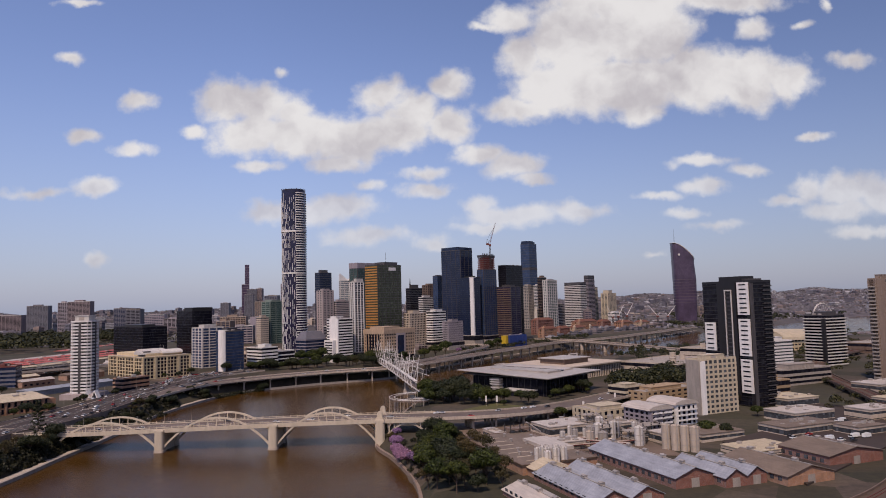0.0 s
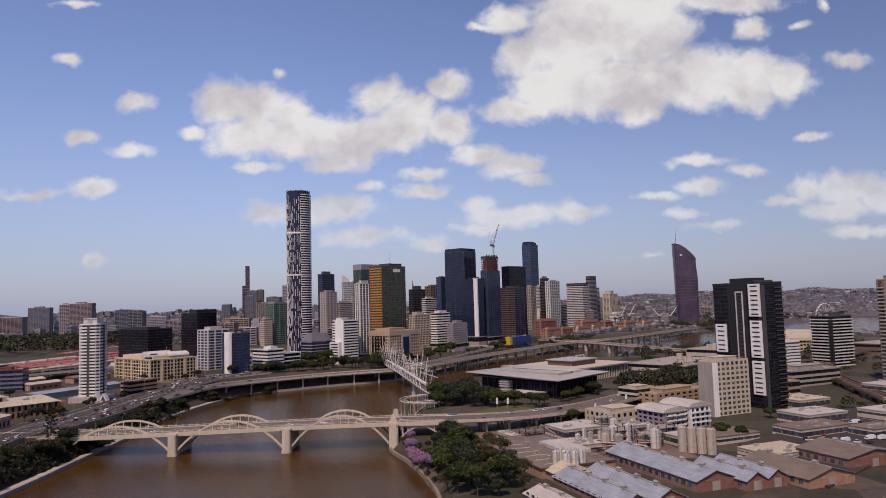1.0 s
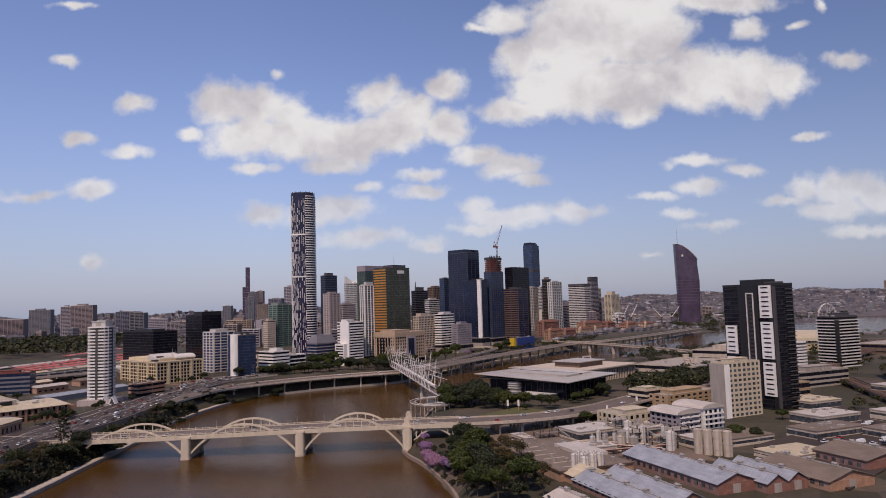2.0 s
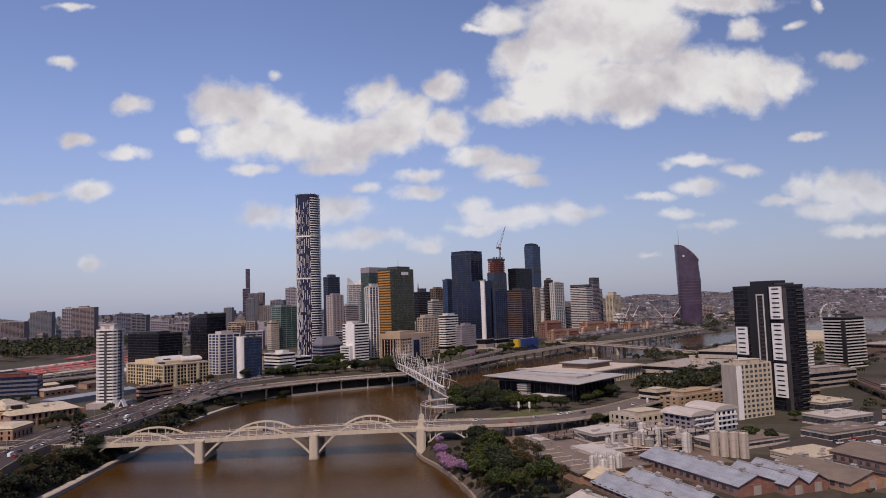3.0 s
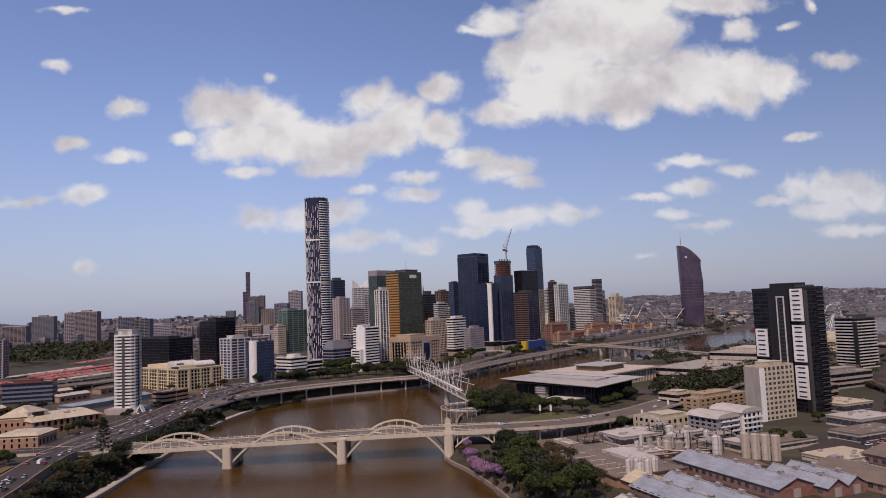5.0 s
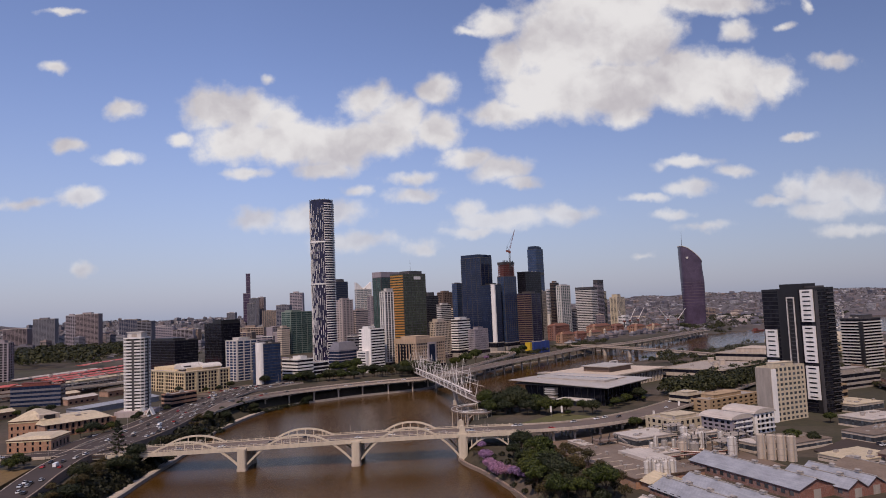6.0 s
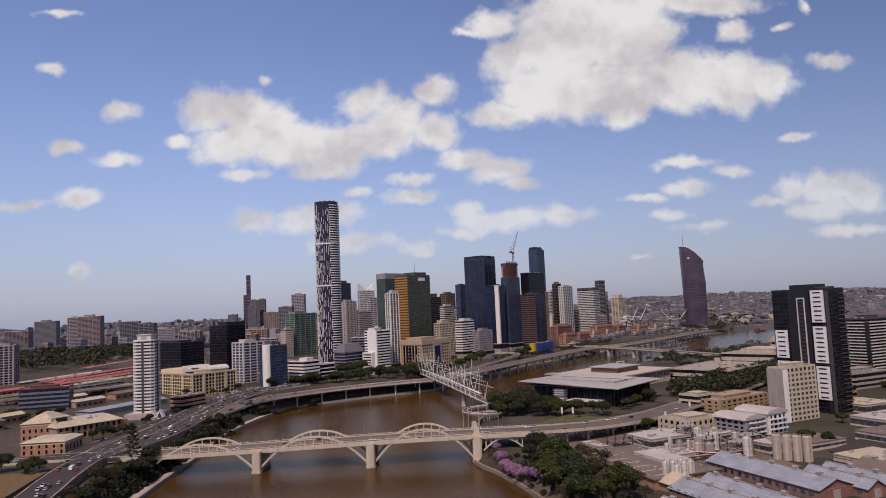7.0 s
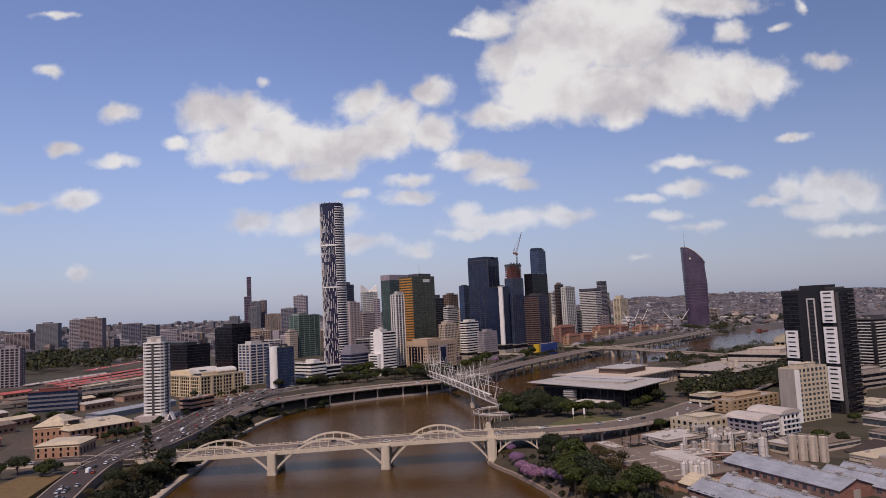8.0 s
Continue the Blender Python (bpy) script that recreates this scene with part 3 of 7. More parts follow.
for x in PIERS:
    top = deck_z(x) - 0.8
    for y in (NEAR_Y, FAR_Y):
        # round-nosed shafts with slightly proud caps and a low plinth at the water
        nose = [(x + 2.9 * math.copysign(abs(math.cos(t)) ** 0.55, math.cos(t)), y + 3.2 * math.copysign(abs(math.sin(t)) ** 0.55, math.sin(t))) for t in np.linspace(0, 2 * math.pi, 25)[:-1]]
        part("pier", Geo().prism(nose, -1.5, top, 0.95), BRIDGE_C, bridge)
        part("pier_cap", Geo().box(x - 3.1, y - 2.9, top - 0.4, x + 3.1, y + 2.9, top + 0.5), BRIDGE_C, bridge)
        foot = [(x + (a - x) * 1.12, y + (b_ - y) * 1.12) for a, b_ in nose]
        part("pier_footing", Geo().prism(foot, -4.5, 0.2, 0.97), PALE, bridge)
    part("pier_wall", Geo().box(x - 1.6, NEAR_Y + 2.4, -4, x + 1.6, FAR_Y - 2.4, top), BRIDGE_C, bridge)
# pylons with lamps at the south pier
for y in (NEAR_Y, FAR_Y):
    g = Geo().box(-44.8, y - 2.2, -2, -39.2, y + 2.2, 15.6).box(-44.2, y - 1.6, 15.6, -39.8, y + 1.6, 16.6)
    arch = [(-42 + 1.7 * math.cos(a), 18.4 + 2.0 * math.sin(a)) for a in np.linspace(0, math.pi, 9)]
    outline = [(-40.3, 16.6), *arch, (-43.7, 16.6)]
    k = len(outline)
    g.add([(a, y - 1.1, b_) for a, b_ in outline] + [(a, y + 1.1, b_) for a, b_ in outline], [tuple(range(k)), tuple(range(2 * k - 1, k - 1, -1))] + [(n_, k + n_, k + (n_ + 1) % k, (n_ + 1) % k) for n_ in range(k)])
    part("pylon", g, BRIDGE_C, bridge)
# the land span with its open-spandrel arch
for y in (NEAR_Y + 1, FAR_Y - 1):
    g = Geo()
    arc = [(-38.0 + 26 * (i / 16), 5.0 + 7.0 * math.sin(math.pi * i / 16)) for i in range(17)]
    for (x0, z0), (x1, z1) in zip(arc, arc[1:]):
        g.add([(x0, y - 0.7, z0), (x0, y + 0.7, z0), (x0, y + 0.7, z0 + 1.1), (x0, y - 0.7, z0 + 1.1), (x1, y - 0.7, z1), (x1, y + 0.7, z1), (x1, y + 0.7, z1 + 1.1), (x1, y - 0.7, z1 + 1.1)], [(0, 1, 2, 3), (7, 6, 5, 4), (0, 4, 5, 1), (1, 5, 6, 2), (2, 6, 7, 3), (3, 7, 4, 0)])
    part("approach_arch", g, BRIDGE_C, bridge)
    for i in range(1, 16, 2):
        x, z = arc[i]
        part("spandrel_column", Geo().box(x - 0.35, y - 0.6, z + 0.5, x + 0.35, y + 0.6, deck_z(x) - 0.5), BRIDGE_C, bridge)

# ---------------------------------------------------------------- viaducts and roads


def viaduct(name, label, points, width, gap=22.0, deck_m=DECK, columns=2, thick=1.3, skip=0, parapet=PALE, ends=0, low=-4.0, col_r=0.9):
    """A raised road: deck, two parapets, crossheads and round columns down to the ground or river bed."""
    road = thing(name, pose(0, 0, 0), label, "viaduct")
    line = curve_points(points, 7.0)
    h = width / 2
    part("deck", Geo().ribbon(cross_rows(line, h, h), thick), deck_m, road, "worn asphalt deck")
    for s in (1, -1):
        part("parapet", Geo().ribbon(cross_rows(line, s * h + 0.25, -s * h + 0.25, 0.95), 1.9), parapet, road)
    run, last = 0.0, 0
    for i in range(1, len(line) - 1):
        run += (line[i] - line[i - 1]).length
        if run < gap:
            continue
        run = 0.0
        d = (line[i + 1] - line[i - 1]).normalized()
        n = Vector((-d.y, d.x, 0))
        p, zt = line[i], line[i].z - thick
        turn = math.degrees(math.atan2(d.y, d.x))
        part("crosshead", Geo().box(-0.9, -h * 0.85, -1.4, 0.9, h * 0.85, 0), PALE, road, m=pose(p.x, p.y, zt, 0, 0, turn))
        for k in range(columns):
            q = p + n * (h * 0.62 * (2 * k / max(columns - 1, 1) - 1) if columns > 1 else 0)
            z0 = min(ground_z(q.x, q.y) - 0.5, 2.0 if ground_z(q.x, q.y) < 0 else 99)
            if zt - 1.4 - z0 > 1.0:
                part("column", Geo().cyl(0, 0, col_r, max(z0, low), zt - 1.3, 10), PALE, road, m=pose(q.x, q.y, 0))
    return road


def road(name, label, points, width, lift=0.12, m=ROAD):
    """A road on the ground, with kerbs that are real steps."""
    line = curve_points(points, 7.0)
    h = width / 2
    whole(name, Geo().ribbon(cross_rows(line, h, h, lift), 1.5), m, label, "road", "structure")
    for s in (1, -1):
        whole("kerb", Geo().ribbon(cross_rows(line, s * h + (0.5 if s > 0 else 0), -s * h + (0.5 if s < 0 else 0), lift + 0.15), 1.5), PALE, "Pale concrete kerb beside the road", "kerb", "structure")
    return line


viaduct("road_viaduct", "Curved concrete road viaduct on rows of columns", [(-24, 452, 14.9), (-8, 453, 14.8), (22, 461, 13.8), (53, 479, 12.4), (93, 511, 11.5), (125, 546, 11.1), (158, 583, 10.8), (216, 650, 9.8), (300, 750, 9.0)], 23, 15, columns=4, col_r=0.8)
viaduct("riverside_expressway", "Concrete riverside expressway on columns above the bank", [(-262, 600, 11.6), (-254, 660, 12.0), (-239, 708, 12.0), (-203, 750, 12.0), (-151, 788, 12.0), (-108, 809, 12.0), (-68, 827, 12.0), (-34, 866, 12.2), (18, 948, 12.6), (60, 1014, 12.8), (126, 1112, 13.0), (201, 1218, 13.0), (301, 1300, 13.0), (442, 1476, 12.6), (587, 1669, 12.0)], 23, 24, columns=2)
viaduct("expressway_ramp", "Curling concrete ramp climbing from the expressway", [(-44, 872, 13.4), (-5, 945, 14.4), (36, 1030, 15.6), (60, 1085, 16.6), (62, 1122, 17.2), (42, 1142, 17.4), (12, 1136, 17.2), (-20, 1124, 17.2)], 9, 20, columns=1)
viaduct("city_bridge", "Low concrete road bridge crossing the river", [(176, 1330, 13.5), (206, 1280, 13.6), (243, 1205, 13.4), (275, 1130, 13.0), (312, 1040, 12.0), (345, 960, 10.5), (372, 890, 9.0)], 21, 62, columns=2, col_r=3.0, thick=2.0)
HWY = [(-279, 440, 11.8), (-277, 485, 11.7), (-274, 540, 11.6), (-277, 610, 11.6), (-280, 680, 11.6), (-277, 745, 11.6), (-262, 800, 11.6), (-228, 846, 11.8)]
QUAY_ROAD = [(-280, 446, 11.95), (-281, 428, 11.9), (-274, 388, 11.6), (-265, 350, 11.4), (-257, 300, 11.2), (-250, 230, 11.0)]
road("road", "Wide grey city motorway with several lanes", HWY, 34, 0.5)
road("road", "Asphalt road with queueing cars running down from the bridge head", QUAY_ROAD, 18, 0.5)
# raised lanes that leave the bridge and run into the motorway
road("road", "Asphalt approach road leading onto the bridge", [(-318, 452, 12.3), (-300, 452, 12.3), (-268, 452, 11.9)], 20, 0.10)
road("road", "Street in front of the brick halls", [(-470, 436, 13.0), (-400, 440, 12.4), (-350, 444, 12.0), (-300, 448, 11.9)], 13, 0.42)
road("road", "Narrow street between warehouses and motorway", [(-300, 456, 11.8), (-304, 490, 11.6), (-300, 530, 11.5), (-298, 580, 11.5), (-303, 660, 11.5)], 10, 0.46)
# lane lines of the motorway and bridge
for line, offs in ((curve_points(HWY, 14.0), (-11, -5.5, 0.4, 5.5, 11)), ([Vector((x, 452, deck_z(x) - 0.46)) for x in np.arange(-268, -12, 14.0)], (-3.6, 0, 3.6))):
    for o in offs:
        g = Geo()
        for a, b in zip(line, line[1:]):
            d = (b - a).normalized()
            n = Vector((-d.y, d.x, 0)) * o
            p, q = a + n, a + n + d * (6 if o not in (0, 0.4) else 13)
            w = Vector((-d.y, d.x, 0)) * 0.14
            g.add([p + w + Vector((0, 0, 0.53)), p - w + Vector((0, 0, 0.53)), q - w + Vector((0, 0, 0.53)), q + w + Vector((0, 0, 0.53))], [(0, 1, 2, 3)])
        whole("lane_marking", g, WHITE, "Worn white lane line on asphalt", "marking", "structure")
# median barrier of the motorway
whole("median_barrier", Geo().ribbon(cross_rows(curve_points(HWY, 8.0), 1.1, -0.7, 1.3), 1.4), PALE, "Concrete median barrier along the motorway", "barrier", "structure")
# retaining wall between motorway and river bank
whole("retaining_wall", Geo().ribbon(cross_rows(curve_points([(x + 10.5, y, z) for x, y, z in reversed(QUAY_ROAD)] + [(x + 18.5, y, z) for x, y, z in HWY[1:4]], 8.0), 0.3, 0.3, 1.2), 8), TAUPE, "Concrete retaining wall below the motorway", "wall", "structure")

# ---------------------------------------------------------------- the footbridge with masts

foot_line = curve_points([(-95, 950, 14.0), (-78, 872, 14.0), (-58, 780, 14.0), (-42, 700, 14.0), (-30, 640, 13.8), (-18, 588, 13.0)], 6.0)
fb = thing("mast_footbridge", pose(0, 0, 0), "White steel footbridge hung from leaning masts and cables", "bridge")
part("deck", Geo().ribbon(cross_rows(foot_line, 3.6, 3.6), 0.7), PAVING, fb, "pale deck")
part("edge_tube", Geo().ribbon(cross_rows(foot_line, 4.1, -3.7, 0.3), 1.0), WHITESTEEL, fb)
part("edge_tube", Geo().ribbon(cross_rows(foot_line, -3.7, 4.1, 0.3), 1.0), WHITESTEEL, fb)
part("canopy", Geo().ribbon(cross_rows(foot_line[6:-6], 1.8, 1.0, 4.2), 0.25), WHITESTEEL, fb)
rng = random.Random(4)
n_f = len(foot_line)
tops = []
for k, i in enumerate(range(5, n_f - 4, 3)):
    p = foot_line[i]
    d = (foot_line[i + 1] - foot_line[i - 1]).normalized()
    side = Vector((-d.y, d.x, 0))
    hgt = 16 + 14 * math.exp(-(((i - 0.28 * n_f) / 7.0) ** 2)) + 14 * math.exp(-(((i - 0.72 * n_f) / 7.0) ** 2))
    for s in (1, -1):
        base = p + side * s * 3.9
        tip = base + Vector((0, 0, hgt * rng.uniform(0.8, 1.05))) + side * s * rng.uniform(1.5, 6) + d * rng.uniform(-7, 7)
        part("mast", Geo().tube(base - Vector((0, 0, 1.5)), tip, 0.34, 6, 0.2), WHITESTEEL, fb)
        tops.append((tip, base))
        part("canopy_post", Geo().tube(base, base + Vector((0, 0, 4.4)), 0.12, 5), WHITESTEEL, fb)
for tip, base in tops:
    for j in (-8, 8, 16):
        i = min(range(n_f), key=lambda q: (foot_line[q] - base).length) + j // 2
        if 0 <= i < n_f:
            part("cable", Geo().tube(tip, foot_line[i] + (base - foot_line[min(range(n_f), key=lambda q: (foot_line[q] - base).length)]) * 0.95, 0.06, 4), STEEL, fb)
for a, b in zip(tops[::2], tops[2::2]):
    part("spar", Geo().tube(a[0] * 0.6 + a[1] * 0.4 + Vector((-5, 0, 0)), b[0] * 0.6 + b[1] * 0.4 + Vector((6, 0, 0)), 0.2, 5), WHITESTEEL, fb)
for i in (int(n_f * 0.30), int(n_f * 0.72)):
    p = foot_line[i]
    part("pier", Geo().cyl(p.x, p.y, 2.6, -4, 3.2, 14).cyl(p.x, p.y, 1.4, 3.2, 13.0, 10, 2.2), PALE, fb)
# spiral ramp at the south landing
sp = thing("spiral_ramp", pose(-30, 566, 0), "White railed spiral ramp at the footbridge landing", "ramp")
ring_pts = [Vector((14 * math.cos(t), 14 * math.sin(t), 13.0 - 5.6 * i / 40)) for i, t in enumerate(np.linspace(1.2, 1.2 + 2 * math.pi * 1.15, 41))]
part("deck", Geo().ribbon(cross_rows(ring_pts, 2.0, 2.0), 0.6), PAVING, sp)
for o in (2.0, -2.0):
    part("handrail", Geo().ribbon(cross_rows(ring_pts, o + 0.12, -o + 0.12, 1.2), 0.35), WHITESTEEL, sp)
    for p in ring_pts[::3]:
        d = Vector((p.x, p.y, 0)).normalized() * -o
        part("column", Geo().tube((p.x + d.x, p.y + d.y, -1.0), (p.x + d.x, p.y + d.y, p.z + 1.0), 0.2, 5), PALE, sp)

# ---------------------------------------------------------------- city buildings


def ring_band(w, d, z0, z1, out):
    """A band round a rectangular plan, proud by out, hollow inside."""
    g = Geo()
    g.box(-out, -out, z0, w + out, 0.25, z1).box(-out, d - 0.25, z0, w + out, d + out, z1)
    g.box(-out, 0.25, z0, 0.25, d - 0.25, z1).box(w - 0.25, 0.25, z0, w + out, d - 0.25, z1)
    return g


def rooftop(b, w, d, h, wall, seed, plant=(0.2, 0.2, 0.75, 0.75), plant_h=4.0):
    """Parapet, plant room and small units on a flat roof."""
    r = random.Random(seed)
    part("roof", Geo().box(0.3, 0.3, h, w - 0.3, d - 0.3, h + 0.35), GREY, b, "grey flat roof")
    part("parapet", ring_band(w, d, h - 0.2, h + 1.1, 0.12), wall, b)
    if plant_h:
        x0, y0, x1, y1 = plant
        g = Geo().box(w * x0, d * y0, h + 0.3, w * x1, d * y1, h + plant_h)
        g.box(w * x0 - 0.3, d * y0 - 0.3, h + plant_h, w * x1 + 0.3, d * y1 + 0.3, h + plant_h + 0.35)
        part("plant_room", g, wall, b)
    for _ in range(3):
        x, y, s = r.uniform(0.08, 0.85) * w, r.uniform(0.08, 0.85) * d, r.uniform(0.8, 1.8)
        part("roof_unit", Geo().box(x - s, y - s, h + 0.3, x + s, y + s * 0.6, h + 0.3 + s * 1.3).cyl(x, y - 0.2, s * 0.4, h + 0.3 + s * 1.3, h + 0.5 + s * 1.3, 8), STEEL, b)


def tower(name, label, x, y, w, d, z0, z1, wall, glass, rot=49.0, fh=3.7, band=1.3, out=0.25, step=0.0, pier=0.5, pier_out=0.35, plant_h=4.0, plant=(0.2, 0.2, 0.75, 0.75), podium=0.0, pier_m=None, top_m=None, sunk=6.0):
    """A building of storeys: glazed core, a band for each floor, upright piers, roof and plant. Its front corner stands at x, y."""
    b = thing(name, pose(x, y, z0, 0, 0, rot), label, "building")
    h = z1 - z0
    part("window_wall", Geo().box(0, 0, -sunk, w, d, h), glass, b, "glazing behind the floor bands")
    n = max(1, int(round((h - podium) / fh)))
    fh = (h - podium) / n
    if band > 0:
        me = ring_band(w, d, -band * 0.45, band * 0.55, out).mesh("floor_band", wall)
        for i in range(n):
            part("floor_band", me, None, b, m=pose(0, 0, podium + i * fh))
    if step:
        pm = pier_m or wall
        me = Geo().box(-pier / 2, -pier_out, podium, pier / 2, 0.2, h).mesh("pier", pm)
        for length, place in ((w, lambda s: pose(s, 0, 0)), (d, lambda s: pose(0, s, 0, 0, 0, -90))):
            k = max(2, int(round(length / step)))
            for i in range(k + 1):
                part("pier", me, None, b, m=place(min(max(length * i / k, pier / 2), length - pier / 2)))
        g = Geo()
        for i in range(max(2, int(round(w / step))) + 1):
            s = min(max(w * i / max(2, int(round(w / step))), pier / 2), w - pier / 2)
            g.box(s - pier / 2, d - 0.2, podium, s + pier / 2, d + pier_out, h)
        for i in range(max(2, int(round(d / step))) + 1):
            s = min(max(d * i / max(2, int(round(d / step))), pier / 2), d - pier / 2)
            g.box(w - 0.2, s - pier / 2, podium, w + pier_out, s + pier / 2, h)
        part("rear_pier", g, pm, b, kind="stuff")
    if podium:
        part("podium", Geo().box(-1.5, -1.5, -sunk, w + 1.5, d + 1.5, podium), GREY, b)
        part("podium_window", Geo().box(-1.56, -1.56, 1.0, w + 1.56, d + 1.56, podium - 1.2), G_DARK, b)
    rooftop(b, w, d, h, top_m or wall, len(name) + int(x), plant, plant_h)
    return b


# north bank, from the motorway towards the city
tower("office_block", "Dark glass low office block behind cream building", -397.5, 925, 33.5, 86.3, 14, 64.1, BLACK, G_DARK, band=0.5, plant_h=3)
tower("office_slab", "Black glass office slab with flat roof", -359.5, 1000, 30.9, 44.0, 15, 83.3, BLACK, G_DARK, band=0.3, plant_h=5, plant=(0.0, 0.0, 1.0, 0.5))
tower("office_block", "Blue glass office block framed in pale panels", -304.2, 880, 30.1, 24.5, 13, 62.0, OFFWHITE, G_BLUE, fh=3.6, band=1.0, step=9, pier=1.6, out=0.3)
b = tower("office_block", "Blue glass office block with tall white end wall", -259.7, 832, 24.5, 21.1, 13, 58.6, DARKGREY, G_BLUE, fh=3.6, band=0.5)
part("end_wall", Geo().cyl(0.6, 6.0, 6.0, -6, 47.6, 20), WHITE, b, "tall white rounded end wall")
tower("green_tower", "Green glass tower with pale spandrels", -319.3, 1285, 50, 27, 20, 95.4, GREENPANEL, G_GREEN, fh=3.8, band=0.9, step=12.5, pier=1.0, plant=(0.1, 0.1, 0.5, 0.9))
tower("lift_tower", "Cream blank-walled annexe beside green glass tower", -331.6, 1265, 17, 13, 20, 67.6, PALE, G_GREY, band=2.9)
tower("low_office", "White low office with ribbon windows", -226.7, 868, 24, 31, 16, 36.0, WHITE, G_DARK, fh=4.2, band=2.3, plant=(0.3, 0.1, 0.7, 0.6))
tower("low_office", "White terrace annexe with flat roof", -212, 888, 26, 22, 16, 30.0, WHITE, G_DARK, fh=4.6, band=1.6, plant_h=0)
b = tower("glass_office", "Navy glass office with sloped grey roof cap", -184.1, 930, 33.4, 21.0, 13, 41.0, LAVENDER, G_NAVY, fh=3.8, band=1.3, plant_h=0)
part("roof_cap", Geo().hip(-0.6, -0.6, 34.0, 21.6, 29.1, 39.6, 5), BLUEGREY, b, "sloped grey metal roof cap")
b = tower("white_office", "White office block stepped at one corner", -142.5, 935, 25.7, 22.5, 13, 67.7, WHITE, G_DARK, fh=3.7, band=1.9, plant=(0.1, 0.3, 0.6, 0.8))
part("blank_wall", Geo().box(-0.5, -0.4, -6, 1.0, 16.9, 55.2), WHITE, b, "blank white end wall")
part("stair_block", Geo().box(-6, 3, -6, -0.4, 21.5, 27), WHITE, b)
for i in range(7):
    part("stair_window", Geo().box(-6.15, 5, 2.2 + i * 3.5, -5.9, 19.5, 3.7 + i * 3.5), G_DARK, b)
tower("apartment_tower", "Pinkish apartment slab behind the river offices", -229, 1320, 27, 18, 20, 114, PINK, G_GREY, fh=3.2, band=1.9, step=8, pier=3.5)
tower("apartment_tower", "Pale pink office slab with shallow windows", -206.6, 1340, 32, 13, 20, 93, PINK, G_GREY, fh=3.4, band=2.2)
tower("office_tower", "Dark blue glass tower set behind", -257.5, 1450, 32, 15, 20, 154, DARKGREY, G_NAVY, band=0.6, plant_h=6)
b = tower("slim_tower", "Slim apartment tower with white upright fins", -125.1, 975, 17.5, 9.0, 13, 117.6, OFFWHITE, G_GREY, fh=3.2, band=0.7, step=5.8, pier=1.1, pier_out=0.7, plant=(0.3, 0.1, 1.0, 0.7), plant_h=5, podium=8, pier_m=WHITE)
b = tower("office_tower", "Green glass tower with pale framed roof", -143, 1160, 50, 20, 18, 146, DARKGREY, G_GREEN, band=0.5, step=17, pier=0.8, plant_h=0)
part("roof_frame", ring_band(50, 20, 129, 138, 0.4), LAVENDER, b, "pale roof frame")
b = tower("gold_tower", "Dark green glass tower with gold banded flank", -103.1, 1090, 52, 28, 18, 147.4, DARKGREY, G_OLIVE, fh=3.9, band=0.6, step=8.6, pier=0.3, plant_h=5, plant=(0.35, 0.1, 0.9, 0.9), top_m=DARKGREY)
me = Geo().box(-0.9, 0.4, 0, -0.2, 27.6, 2.0).mesh("gold_band", GOLD)
for i in range(31):
    part("gold_band", me, None, b, "gold sunshade band", pose(0, 0, 4 + i * 4.05))
part("sign_panel", Geo().box(24, -0.5, 121, 40, -0.3, 126), WHITE, b, "pale rooftop sign panel")
part("antenna", Geo().tube((30, 12, 129), (30, 12, 152), 0.35, 6, 0.1), DARKSTEEL, b)
# beige court-like block with tall dark openings
b = tower("bank_block", "Beige stone office block with tall dark recesses", -83, 955, 60, 40, 16, 51.0, BEIGE, G_DARK, fh=4.2, band=2.0, step=4.6, pier=2.0, plant=(0.1, 0.15, 0.6, 0.85), plant_h=4)
part("top_storey", ring_band(60, 40, 29.5, 35.6, 0.9), BEIGE, b)
me = Geo().box(0, -1.0, 3, 3.0, 1.2, 29).mesh("tall_recess", G_DARK)
for i in range(5):
    part("tall_recess", me, None, b, "tall dark window recess", pose(0, 34 - i * 5.6, 0, 0, 0, -90))
part("portal", Geo().box(22, -1.2, 2, 40, 0.2, 30), PINK, b)
part("portal_recess", Geo().box(25, -1.35, 2, 37, -1.0, 27), G_NAVY, b)
tower("grid_office", "Cream office block with square window grid", -56.2, 1130, 40, 14, 17, 69.4, PALE, G_DARK, fh=3.8, band=1.5, step=3.8, pier=1.2, plant=(0.2, 0.1, 0.6, 0.9), plant_h=5)
tower("banded_office", "White office tower with dark ribbon windows", -19.5, 1145, 32, 14, 17, 71.4, WHITE, G_DARK, fh=3.9, band=2.1, out=0.5, plant=(0.25, 0.1, 0.8, 0.9), plant_h=4, podium=6)
tower("mauve_office", "Mauve-grey office block with fine grid", 5.2, 1110, 36, 12, 17, 55.1, LAVENDER, G_GREY, fh=3.4, band=1.5, step=2.4, pier=0.9, plant=(0.3, 0.1, 0.7, 0.9), podium=7)
b = tower("office_tower", "Dark stone office tower with pointed crown", -72.6, 1500, 38, 13, 20, 117.7, DARKGREY, G_DARK, band=0.8, plant_h=8)
part("spire", Geo().tube((6, 6, 100), (6, 6, 120), 2.0, 6, 0.2), DARKSTEEL, b)
tower("brown_tower", "Brown office tower with flat roof", -36.1, 1550, 33, 17, 20, 124.7, BROWN, G_DARK, band=1.5, step=6, pier=2)
tower("banded_office", "Pale office block with ribbon windows", -42.7, 1400, 31, 12, 20, 97, OFFWHITE, G_DARK, band=1.9)
